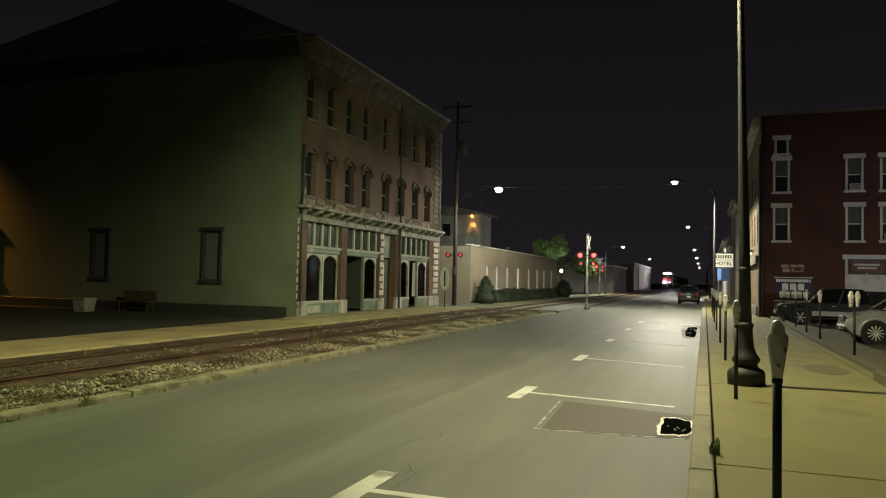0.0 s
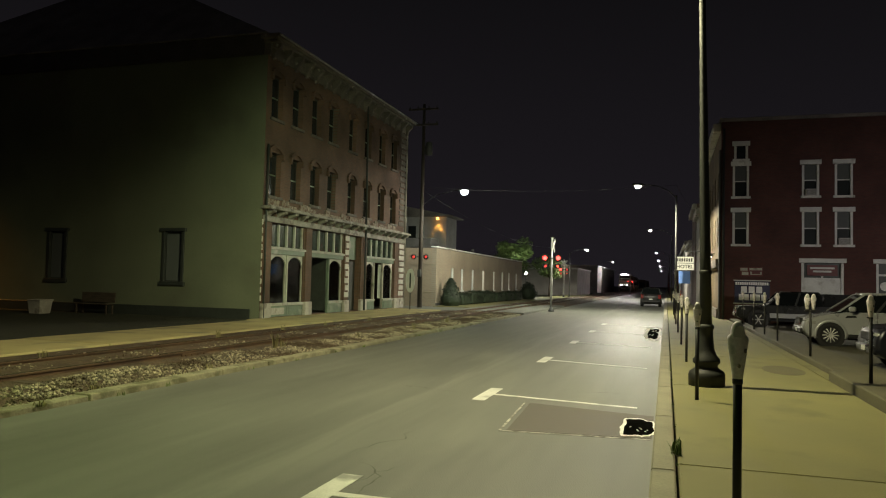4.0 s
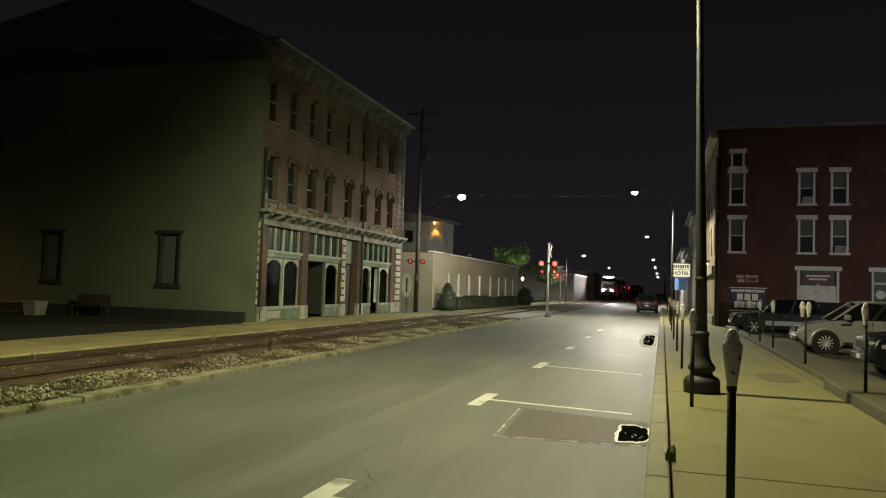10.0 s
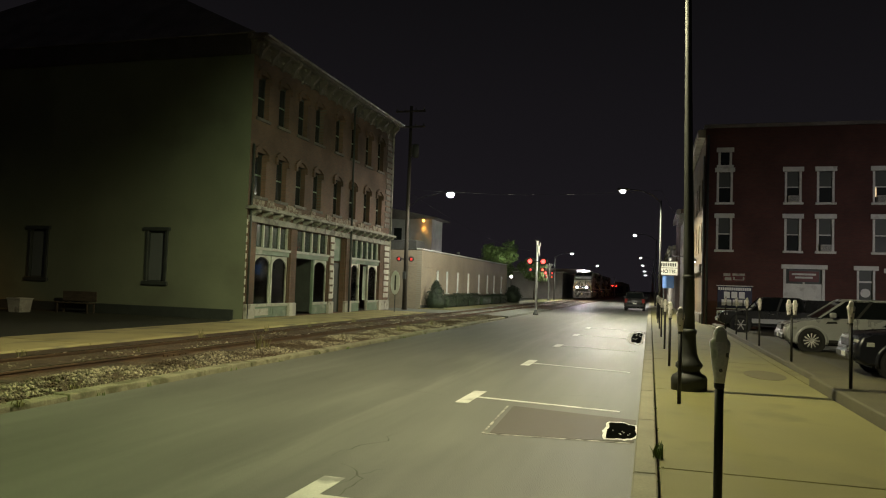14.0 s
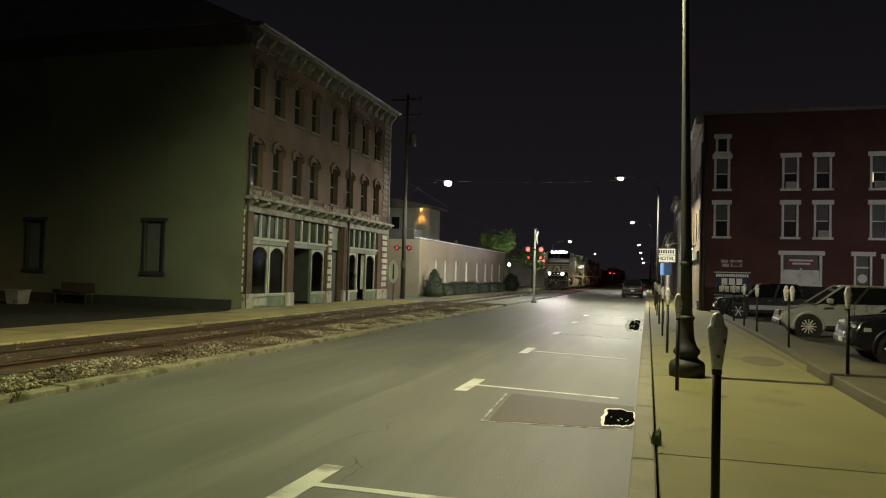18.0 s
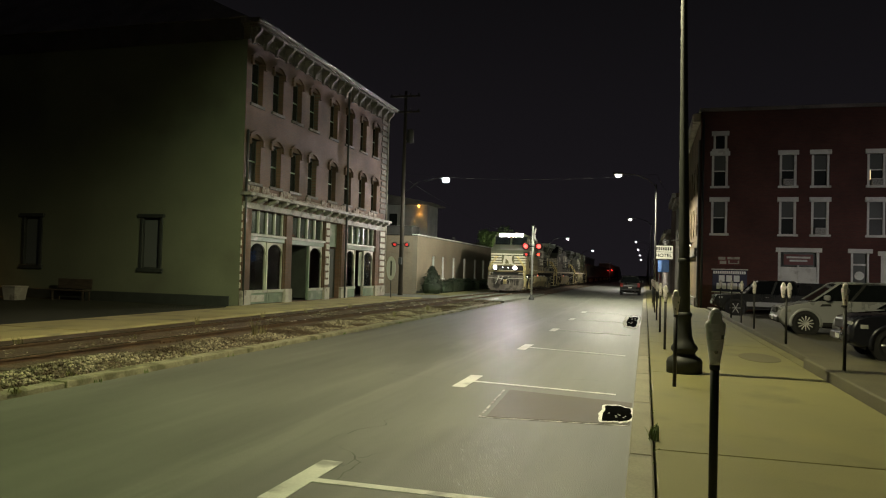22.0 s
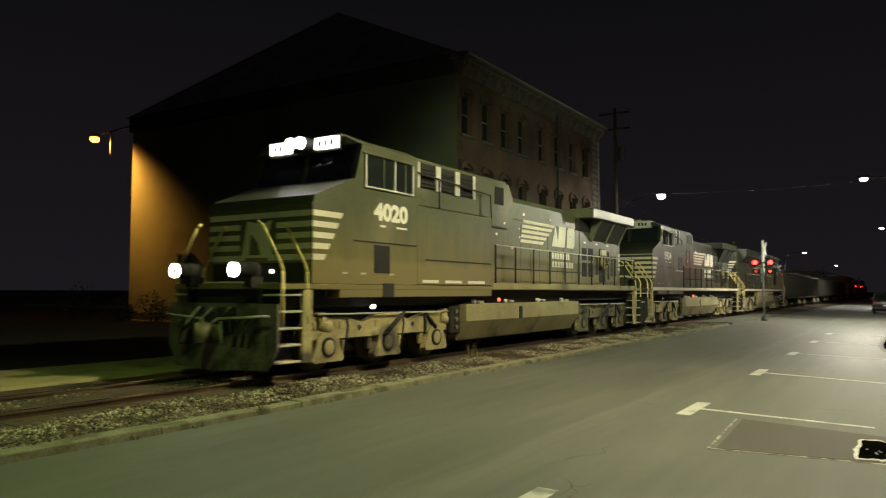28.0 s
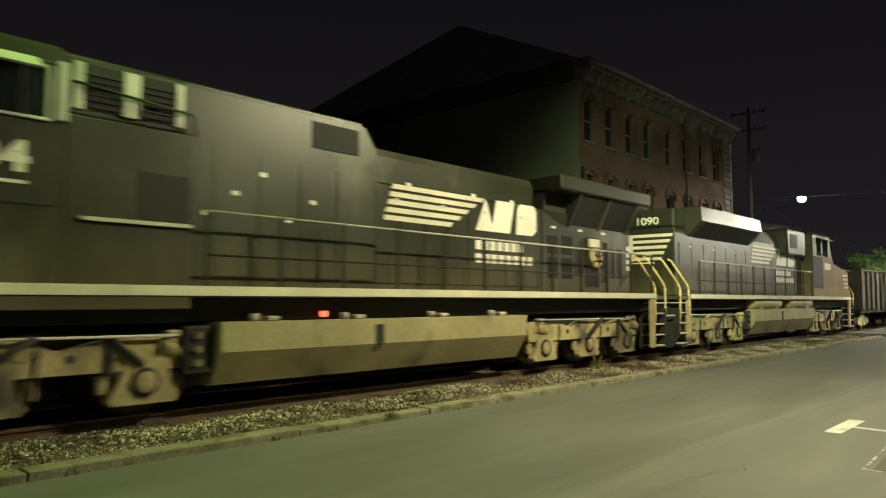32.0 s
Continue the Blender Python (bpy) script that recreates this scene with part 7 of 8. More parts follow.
def truck_parts(loco, ax, cast):
    tr = part("truck", Mesh().box(-0.95, 0.95, min(ax) - 0.3, max(ax) + 0.3, 0.75, 1.2, 0.03), UNDER, loco, "dusty six-wheel truck")
    for s in (-1, 1):
        part("side_frame", side_frame(s, ax), cast, tr)
        for a in ax:
            part("axle_box", Mesh().lathe([(0.16, s * 1.18), (0.16, s * 1.21), (0.12, s * 1.23), (0.05, s * 1.235)], (0, a, 0.50), 16, "x"), cast, tr)
            # Dark ring paints the shaded recess round the axle box.
            part("axle_ring", Mesh().lathe([(0.205, s * 1.178), (0.20, s * 1.215), (0.15, s * 1.215)], (0, a, 0.50), 16, "x"), UNDER, tr)
            for d in (-0.56, 0.56):
                coil = [(0.06 if q % 2 else 0.085, 0.37 + 0.036 * q) for q in range(8)]
                part("spring", Mesh().lathe(coil, (s * 1.06, a + d, 0), 10), cast, tr)
            # Dark disc stands for a shaded hole in the casting.
            part("dark_hole_disc", Mesh().cyl((s * 1.15, a + 1.0, 0.86), (s * 1.166, a + 1.0, 0.86), 0.06, n=12), UNDER, tr)
        part("brake_rod", Mesh().tube([(s * 1.24, min(ax) - 0.4, 1.17), (s * 1.24, max(ax) + 0.45, 1.13)], 0.022, 6), LATCH, tr)
        for a in (ax[0] - 0.35, ax[2] + 0.2):
            bc = Mesh().cyl((s * 1.1, a, 0.98), (s * 1.1, a + 0.42, 0.90), 0.14, n=14).box(s * 1.0, s * 1.22, a + 0.1, a + 0.3, 1.0, 1.2, 0.03)
            part("brake_cylinder", bc, cast, tr)
        lk = Mesh().box(s * 1.17, s * 1.22, ax[2] - 0.55, ax[2] - 0.45, 0.6, 1.15, 0.02).tube([(s * 1.2, ax[2] - 0.5, 1.1), (s * 1.2, ax[2] - 0.05, 0.75)], 0.05, 8)
        part("brake_link", lk, UNDER, tr)
        for a in ax:
            part("sand_pipe", Mesh().tube([(s * 1.1, a + 0.62, 1.22), (s * 1.19, a + 0.60, 0.9), (s * 1.14, a + 0.56, 0.35), (s * 0.9, a + 0.5, 0.16)], 0.022, 6), UNDER, tr)
        dm = Mesh().cyl((s * 1.24, ax[1] - 0.12, 0.72), (s * 1.24, ax[1] + 0.55, 1.16), 0.055, n=10).cyl((s * 1.24, ax[1] - 0.22, 0.655), (s * 1.24, ax[1] - 0.1, 0.735), 0.035, n=8)
        part("damper", dm, UNDER, tr)
    for a in ax:
        wheelsets.append(part("wheelset", WSET, None, loco, "steel wheel pair on its axle", pose(0, a, 0.53)))


def steps(loco, s, ua, ub, m_edge=RAIL_YELLOW):
    """A corner stair well with four treads."""
    w = part("stairwell", Mesh().box(s * 0.95, s * 1.05, ua, ub, 0.25, 1.68), UNDER, loco, "dark stair well with worn treads")
    for k in range(5):
        z = 0.30 + 0.31 * k
        part("tread", Mesh().box(s * 1.05, s * 1.48, ua + 0.02, ub - 0.02, z, z + 0.04, 0.008), STEP if k in (0, 1) else LATCH, w)


def logo(loco, u, z, k=1.0):
    """Side emblem: five slanted stripes and plain blocks in place of a mark."""
    x = 1.0

    def put(name, m, mat, parent, label=""):
        m.v = [(p[0], u + (p[1] - u) * k, p[2]) for p in m.v]
        return part(name, m, mat, parent, label)

    e = put("emblem", Mesh().prism([(u + 2.55, z), (u + 3.2, z), (u + 2.9, z + 0.72)], "x", x, x + 0.008), LETTER, loco, "pale stripes and plain blocks painted on the hood")
    for j in range(5):
        zz = z + 0.62 - 0.155 * j
        put("stripe", Mesh().prism([(u + 0.0 - 0.05 * j, zz), (u + 2.75 - 0.26 * j, zz), (u + 2.85 - 0.26 * j, zz + 0.095), (u + 0.03 - 0.05 * j, zz + 0.095)], "x", x, x + 0.006), STRIPE, e)
    put("block", Mesh().prism([(u + 3.1, z), (u + 3.78, z), (u + 3.96, z + 0.72), (u + 3.28, z + 0.72)], "x", x, x + 0.007), LETTER, e)
    put("block", Mesh().prism([(u + 4.02, z), (u + 4.68, z), (u + 4.85, z + 0.12), (u + 4.85, z + 0.60), (u + 4.75, z + 0.72), (u + 4.2, z + 0.72), (u + 4.08, z + 0.60)], "x", x, x + 0.007), LETTER, e)
    bars = Mesh()
    for r, (a, bb) in enumerate(((2.55, 4.35), (2.55, 4.75))):
        n = 7 + r
        for i in range(n):
            a0 = u + a + (bb - a) * i / n
            bars.box(x, x + 0.006, a0, a0 + (bb - a) / n * 0.74, z - 0.42 - 0.29 * r, z - 0.22 - 0.29 * r)
    put("lettering", bars, LETTER, e, "two rows of plain pale bars")


def handrail(loco, u0, u1, top=2.92, step=1.22):
    hr = part("handrail", Mesh().tube([(1.46, u0, top), (1.46, u1, top)], 0.02, 6), LATCH, loco, "walkway handrail on thin posts")
    part("mid_rail", Mesh().tube([(1.46, u0, 2.28), (1.46, u1, 2.28)], 0.018, 6), UNDER, hr)
    n = int((u1 - u0) / step)
    for i in range(n + 1):
        u = u0 + (u1 - u0) * i / n
        part("post", Mesh().box(1.44, 1.48, u - 0.022, u + 0.022, 1.78, top + 0.01), UNDER, hr)
    far = part("far_handrail", Mesh().tube([(-1.46, u0, top), (-1.46, u1, top)], 0.02, 6), UNDER, hr)


def frame_parts(loco, paint, dusty=False):
    part("underframe", Mesh().box(-1.12, 1.12, -0.6, 20.45, 1.30, 1.66, 0.02).box(-0.6, 0.6, 0, 20, 0.95, 1.3), UNDER, loco, "grimy steel underframe")
    part("walkway", Mesh().box(-1.49, 1.49, -0.72, 20.55, 1.665, 1.77, 0.01), paint, loco)
    for s in (-1, 1):
        if dusty:
            part("sill_edge", Mesh().box(s * 1.482, s * 1.500, 7.34, 19.9, 1.69, 1.86, 0.006), TANK, loco, "dusty edge of the walkway")
        else:
            part("sill_stripe", Mesh().box(s * 1.492, s * 1.504, 0.1, 20.0, 1.69, 1.83), STRIPE, loco, "pale stripe along the walkway edge")
    tank = [(-1.46, 1.30), (-1.46, 0.86), (-1.15, 0.36), (1.15, 0.36), (1.46, 0.86), (1.46, 1.30)]
    tk = part("fuel_tank", Mesh().prism(tank, "y", 5.95, 13.6), TANK, loco, "dusty chamfered fuel tank")
    part("tank_strap", Mesh().box(1.462, 1.475, 9.0, 9.2, 0.84, 1.20), UNDER, tk)
    for u in (6.6, 8.4, 10.6, 12.5):
        part("filler", Mesh().cyl((1.3, u, 1.3), (1.3, u, 1.42), 0.07, n=10).box(1.2, 1.4, u + 0.2, u + 0.42, 1.301, 1.38, 0.02), LATCH, tk)
    part("tank_end", Mesh().box(-1.3, 1.3, 5.45, 5.93, 0.55, 1.25, 0.03), UNDER, loco)
    for u in (5.55,):
        for q in range(3):
            part("gauge", Mesh().cyl((1.31, u + 0.1, 0.72 + 0.2 * q), (1.36, u + 0.1, 0.72 + 0.2 * q), 0.055, n=10), TRUCK_GRIMY, loco)
    # plough, coupler, hoses and stairs at both ends
    for d, u in ((-1, -0.74), (1, 20.56)):
        # Only the lead front takes the lit tone; other ends stay near-black.
        pilot_finish = PILOT if dusty and d < 0 else UNDER
        pl = part("pilot", Mesh().prism([(-1.5, 1.40), (1.5, 1.40), (1.5, 0.55), (1.25, 0.16), (-1.25, 0.16), (-1.5, 0.55)], "y", u, u + d * 0.06), pilot_finish, loco, "grimy pilot plate")
        part("plough", Mesh().add([(-1.3, u + d * 0.08, 0.2), (0, u + d * 0.32, 0.15), (1.3, u + d * 0.08, 0.2), (1.25, u + d * 0.08, 0.85), (0, u + d * 0.18, 0.8), (-1.25, u + d * 0.08, 0.85),
                                   (-1.3, u + d * 0.061, 0.2), (0, u + d * 0.061, 0.15), (1.3, u + d * 0.061, 0.2), (1.25, u + d * 0.061, 0.85), (0, u + d * 0.061, 0.8), (-1.25, u + d * 0.061, 0.85)],
                                  [(0, 1, 4, 5), (1, 2, 3, 4), (6, 7, 1, 0), (7, 8, 2, 1), (8, 9, 3, 2), (9, 10, 4, 3), (10, 11, 5, 4), (11, 6, 0, 5)]), pilot_finish, pl)
        part("coupler", Mesh().box(-0.16, 0.16, u, u + d * 0.42, 0.72, 1.0, 0.04).cyl((0.05, u + d * 0.5, 0.68), (0.05, u + d * 0.5, 1.04), 0.15, n=10), TRUCK, pl)
        for x in (-0.95, -0.75, 0.6, 0.8, 1.0):
            part("hose", Mesh().tube([(x, u + d * 0.07, 1.15), (x, u + d * 0.2, 1.0), (x * 0.96, u + d * 0.24, 0.6)], 0.03, 6), UNDER, pl)
        rc = random.Random(5)
        for q in range(9):
            x0 = rc.uniform(-0.85, 0.95)
            drop = rc.uniform(0.35, 0.75)
            part("cable", Mesh().tube([(x0, u + d * 0.07, 1.32), (x0 + rc.uniform(-0.1, 0.1), u + d * rc.uniform(0.22, 0.34), 1.32 - drop * 0.4), (x0 + rc.uniform(-0.35, 0.35), u + d * rc.uniform(0.26, 0.42), 1.32 - drop)], rc.uniform(0.020, 0.042), 7), UNDER if q % 3 else LATCH, pl, "hanging hose with a metal end")
        part("uncoupling_lever", Mesh().tube([(-1.42, u + d * 0.20, 1.18), (-0.25, u + d * 0.34, 1.12), (0.0, u + d * 0.34, 0.98), (0.25, u + d * 0.34, 1.12), (1.42, u + d * 0.20, 1.18)], 0.024, 7), LATCH, pl)
        part("draft_box", Mesh().box(-0.42, 0.42, u + d * 0.02, u + d * 0.16, 0.62, 1.22, 0.03), UNDER, pl)
        a, b = (u, u + 0.62) if d < 0 else (u - 0.62, u)
        for s in (-1, 1):
            steps(loco, s, a, b)
            inner = b if d < 0 else a
            part("side_plate", Mesh().box(s * 1.40, s * 1.49, inner if d < 0 else inner - 0.26, inner + 0.26 if d < 0 else inner, 0.28, 1.66, 0.012), TRUCK, loco, "dusty side plate by the stairs")
            for w in ((-0.64, 0.0) if d < 0 else (20.62, 19.97)):
                part("grab_rail", Mesh().tube([(s * 1.47, w, 1.0), (s * 1.475, w, 2.0), (s * 1.42, w, 2.14), (s * 0.92, w, 2.88), (s * 0.80, w, 2.95)], 0.030, 8), RAIL_YELLOW, loco, "yellow bent grab rail")
        if d > 0:
            part("end_rail", Mesh().tube([(-1.2, u - d * 0.05, 2.75), (1.2, u - d * 0.05, 2.75)], 0.02, 6), RAIL_YELLOW, loco)


def number(loco, txt, u, z, size, x=1.484):
    me = text_mesh(txt, size, 0.004, LETTER, "road_number", 0.022, 1.22)
    part("road_number", me, None, loco, "pale painted road number " + txt, pose(x, u, z, 0, 0, 90))


def hood_doors(loco, u0, u1, z0, z1, n, x, skip=()):
    """Tall hood doors with joints, hinges and latches."""
    for i in range(n):
        a, b = u0 + (u1 - u0) * i / n, u0 + (u1 - u0) * (i + 1) / n
        d = part("hood_door", Mesh().box(x - 0.01, x + 0.016, a + 0.02, b - 0.02, z0, z1, 0.006), HOODPAINT[0], loco)
        if i % 2 == 0:
            part("latch", Mesh().box(x + 0.016, x + 0.03, b - 0.16, b - 0.06, z1 - 0.16, z1 - 0.10), LATCH, d)


HOODPAINT = [None]


def shroud(x, z, back, front, r=0.15, t=0.014, n=20):
    """A short dark tube round a lamp; longer ones narrow its beam."""
    rings = [[(x + q * math.cos(2 * math.pi * i / n), u, z + q * math.sin(2 * math.pi * i / n)) for i in range(n)] for q, u in ((r + t, back), (r + t, front), (r, front), (r, back))]
    return Mesh().loft(rings, False)


def cab_unit(txt, lead):
    """A six-axle diesel with a wide nose cab at its front."""
    paint = LOCO_DUSTY_LIT if lead else LOCO_BLACK
    HOODPAINT[0] = paint
    lab = "dusty black diesel locomotive with pale nose stripes and lit headlights" if lead else "black diesel locomotive with pale nose stripes, unlit, coupled behind"
    lo = thing("locomotive", lab, "locomotive", None, "locomotives of the train")
    frame_parts(lo, paint, lead)
    truck_parts(lo, AX_F, TRUCK)
    truck_parts(lo, AX_R, TRUCK_GRIMY if lead else TRUCK)
    CE = 3.68
    H = 1.475
    cab = part("cab", Mesh().prism([(0.12, 1.78), (0.12, 3.30), (0.18, 3.50), (1.40, 3.98), (1.62, 4.74), (CE, 4.74), (CE, 1.78)], "x", -H, H)
               .prism([(-H, 4.735), (-1.15, 4.90), (1.15, 4.90), (H, 4.735)], "y", 1.45, CE), paint, lo, "wide nose cab")
    part("cab_skirt", Mesh().box(-H - 0.008, H + 0.008, 0.93, 5.42 if not lead else 7.28, 1.50, 1.683, 0.01), paint, lo)
    # Dark plate painted in place of a shaded opening under the cab.
    part("dark_notch_plate", Mesh().box(H, H + 0.02, 2.35, 2.75, 1.50, 1.80), UNDER, lo)
    # glass and frames
    for s in (-1, 1):
        x = s * (H + 0.002)
        part("side_glass", Mesh().box(x, x + s * 0.008, 1.72, 3.45, 3.86, 4.52), CABGLASS, cab)
        for a, b in ((1.69, 1.75), (2.32, 2.37), (2.73, 2.79), (3.14, 3.18), (3.44, 3.49)):
            part("window_post", Mesh().box(x, x + s * 0.035, a, b, 3.84, 4.54, 0.008), ALLOY if a in (1.69, 3.44, 2.73) else paint, cab)
        part("window_rail", Mesh().box(x, x + s * 0.04, 1.69, 3.49, 3.82, 3.86, 0.008), ALLOY, cab)
        part("drip_rail", Mesh().box(x, x + s * 0.05, 1.62, 3.55, 4.53, 4.57, 0.008), paint, cab)
        if not lead:
            part("sun_visor", Mesh().prism([(s * (H + 0.03), 4.56), (s * (H + 0.06), 4.58), (s * (H + 0.34), 4.40), (s * (H + 0.31), 4.38)], "y", 1.86, 3.3), ALLOY, cab, "pale tilted window visor")
    ws = [(1.395, 3.99), (1.60, 4.68), (1.58, 4.69), (1.375, 4.0)]
    for a, b in ((-1.36, -0.08), (0.08, 1.36)):
        part("windshield", Mesh().prism(ws, "x", a, b), CABGLASS, cab)
    bx = part("headlight_box", Mesh().prism([(1.42, 4.62), (1.42, 4.97), (2.1, 4.95), (2.1, 4.62)], "x", -1.05, 1.05), paint if lead else ALLOY, cab, "box with headlights and number boards above the windows")
    for a, b in ((-1.0, -0.34), (0.34, 1.0)):
        part("number_board", Mesh().box(a, b, 1.395, 1.419, 4.68, 4.93, 0.006), BOARD if lead else LETTER, bx)
        part("number_bars", Mesh().box(a + 0.1, a + 0.2, 1.388, 1.394, 4.73, 4.88).box(a + 0.26, a + 0.36, 1.388, 1.394, 4.73, 4.88).box(a + 0.42, a + 0.52, 1.388, 1.394, 4.73, 4.88), UNDER, bx)
    for x in (-0.15, 0.15):
        hl = part("headlight", Mesh().cyl((x, 1.42, 4.81), (x, 1.40, 4.81), 0.135, n=18), LETTER if lead else CABGLASS, bx, "lit headlight" if lead else "")
        # Long tube on the lead unit is added to narrow the beam.
        part("headlight_beam_tube", shroud(x, 4.81, 1.44, 1.15 if lead else 1.30, 0.137, 0.010), UNDER, bx)
        if lead:
            part("bulb", Mesh().cyl((x * 1.2, 1.40, 4.725), (x * 1.2, 1.385, 4.725), 0.045, n=14), HEAD, hl)
            # Glowing ring added so the headlight looks lit from the side.
            part("lens_ring", shroud(x, 4.81, 1.16, 1.14, 0.112, 0.022), LENS, hl, "bright lens edge")
    for x in (-0.82, 0.82):
        dl = part("ditch_light_case", Mesh().cyl((x, -0.93, 2.02), (x, -0.70, 2.02), 0.15, n=14).box(x - 0.09, x + 0.09, -0.90, -0.60, 1.70, 1.9), UNDER, lo)
        part("ditch_light", Mesh().cyl((x, -0.93, 2.02), (x, -0.945, 2.02), 0.135, n=18), LETTER if lead else CABGLASS, dl, "lit ditch light" if lead else "")
        # Lead unit's tube is lengthened to cut spill on the road.
        part("ditch_beam_tube", shroud(x, 2.02, -0.90, -1.22 if lead else -1.05, 0.137, 0.010), UNDER, dl)
        if lead:
            part("bulb", Mesh().cyl((x * 1.035, -0.945, 1.932), (x * 1.035, -0.96, 1.932), 0.042, n=14), DITCH, dl)
            # Added glowing ring, as on the headlights.
            part("lens_ring", shroud(x, 2.02, -1.21, -1.23, 0.112, 0.022), LENS, dl, "bright lens edge")
        part("lamp_rim", shroud(x, 2.02, -0.88, -1.0), UNDER, dl)
    # nose stripes
    for j in range(5):
        zz = 3.09 - 0.213 * j
        for s in (-1, 1):
            x = s * (H + 0.002)
            r = 1.02 - 0.125 * j
            part("side_stripe", Mesh().prism([(0.125, zz), (r - 0.07, zz), (r, zz + 0.115), (0.125, zz + 0.115)], "x", x, x + s * 0.006), STRIPE, cab)
            a, b = sorted((s * 0.52, s * 1.44))
            part("nose_stripe", Mesh().box(a, b, 0.112, 0.118, zz, zz + 0.115), STRIPE, cab)
        if j in (0, 4):
            part("nose_stripe", Mesh().box(-0.5, 0.5, 0.112, 0.118, zz, zz + 0.115), STRIPE, cab)
    if lead:
        part("nose_emblem", Mesh().prism([(-0.45, 2.35), (-0.25, 2.35), (-0.2, 2.8), (0.0, 2.62), (0.1, 2.35), (0.42, 2.35), (0.3, 2.75), (0.4, 3.05), (0.1, 2.98), (-0.3, 3.05)], "y", 0.108, 0.1185), STRIPE, cab, "plain pale shape on the nose")
    if lead:
        nb = part("nose_band", Mesh().box(-1.30, 1.30, 0.098, 0.110, 1.80, 2.19, 0.004), UNDER, cab, "dark band below the nose stripes")
        for x in (-0.42, 0.02, 0.44):
            part("marker_lamp", Mesh().cyl((x, 0.098, 2.02), (x, 0.070, 2.02), 0.035, n=10), STEPGLOW, nb, "small white marker lamp")
        part("step_plate", Mesh().box(-0.62, 0.62, -0.70, 0.09, 1.775, 1.81, 0.008), STRIPE, nb, "pale worn step plate")
    part("nose_door", Mesh().box(-0.32, 0.32, 0.090, 0.097, 2.21, 2.30, 0.003) if lead else Mesh().box(-0.32, 0.32, 0.100, 0.107, 1.85, 2.28, 0.004), paint, cab)
    part("nose_edge", Mesh().box(-H - 0.004, H + 0.004, 0.10, 0.2, 3.3, 3.34, 0.01), LATCH if not lead else paint, cab)
    for u in (1.0, 1.6, 2.6):
        part("marker", Mesh().box(H + 0.002, H + 0.01, u, u + 0.16, 1.98, 2.02), LATCH, cab)
    part("seam", Mesh().box(H + 0.001, H + 0.012, 1.35, CE - 0.05, 2.78 if not lead else 2.66, 2.80 if not lead else 2.69), UNDER, cab)
    part("plate", Mesh().box(H + 0.001, H + 0.006, 2.25, 2.45, 3.02, 3.07).box(H + 0.001, H + 0.006, 2.85, 3.25, 3.02, 3.06), LETTER, cab)
    if lead:
        part("cab_panel_grille", Mesh().box(H + 0.001, H + 0.01, 2.05, 2.6, 2.02, 2.62), GRILLE, cab)
    number(cab, txt, 2.65, 3.33, 0.50)
    # roof things
    part("horn", Mesh().tube([(0.3, 2.6, 4.88), (0.3, 2.6, 5.02)], 0.03).cyl((0.3, 2.6, 5.02), (0.3, 2.1, 5.02), 0.03, 0.09), LATCH, cab)
    part("roof_unit", Mesh().box(-0.6, 0.6, 2.2, 3.2, 4.901, 5.0, 0.04), paint, cab)
    part("antenna", Mesh().cyl((0, 3.3, 4.9), (0, 3.3, 5.1), 0.02, n=6), LATCH, cab)
    # equipment section behind the cab
    e1 = 7.30 if lead else 5.42
    box_top = 3.64 if lead else 3.98
    part("equipment_cab", Mesh().box(-H, H, CE + 0.002, e1, 1.78, box_top, 0.02), paint, lo, "flush equipment cabinet behind the cab")
    if lead:
        part("seam", Mesh().box(H + 0.001, H + 0.012, 4.0, e1 - 0.05, 2.36, 2.39), UNDER, lo)
        part("lettering", Mesh().box(H + 0.001, H + 0.006, 3.9, 4.6, 1.83, 1.90).box(H + 0.001, H + 0.006, 4.9, 5.7, 1.83, 1.90).box(H + 0.001, H + 0.006, 6.0, 6.9, 1.83, 1.90), LETTER, lo, "row of plain pale bars")
    up = part("upper_body", Mesh().box(-1.34, 1.34, CE + 0.002, e1, box_top + 0.002, 4.80, 0.05), paint, lo)
    part("roof_cap", Mesh().box(-1.05, 1.05, CE + 0.01, 9.0, 4.802, 4.89, 0.04), paint, lo)
    high = part("high_hood", Mesh().prism([(e1 + 0.002, 1.78), (e1 + 0.002, 4.80), (9.0, 4.80), (9.28, 4.42), (9.28, 1.78)], "x", -1.12, 1.12), paint, lo, "tall hood section behind the cab")
    if lead:
        part("dark_vent", Mesh().box(1.121, 1.136, 8.14, 8.66, 4.15, 4.66), GRILLE, high)
        part("hatch_door", Mesh().box(1.121, 1.140, 7.92, 8.82, 3.50, 3.94, 0.008), paint, high)
        part("seam", Mesh().box(1.121, 1.150, 7.90, 8.84, 3.45, 3.48), UNDER, high)
    else:
        part("dark_vent", Mesh().box(1.121, 1.136, 7.8, 8.85, 4.24, 4.70), GRILLE, high)
        for u in (5.95, 6.75, 7.55, 8.35):
            part("hood_door", Mesh().box(1.121, 1.136, u, u + 0.74, 1.95, 3.9, 0.006), paint, high)
    for q in range(5):
        part("data_plate", Mesh().box(1.136, 1.141, e1 + 0.35 + 0.5 * q, e1 + 0.46 + 0.5 * q, 2.9 + 0.35 * (q % 3), 2.97 + 0.35 * (q % 3)), LETTER, high)
    gn = 3 if lead else 2
    g1 = 6.55 if lead else 5.30
    for i in range(gn):
        a, b = CE + 0.12 + (g1 - CE - 0.12) * i / gn, CE + 0.12 + (g1 - CE - 0.12) * (i + 1) / gn
        gr = part("intake_grille", Mesh().box(1.342, 1.36, a, b, 4.10, 4.70), GRILLE, up, "louvred intake with pale posts")
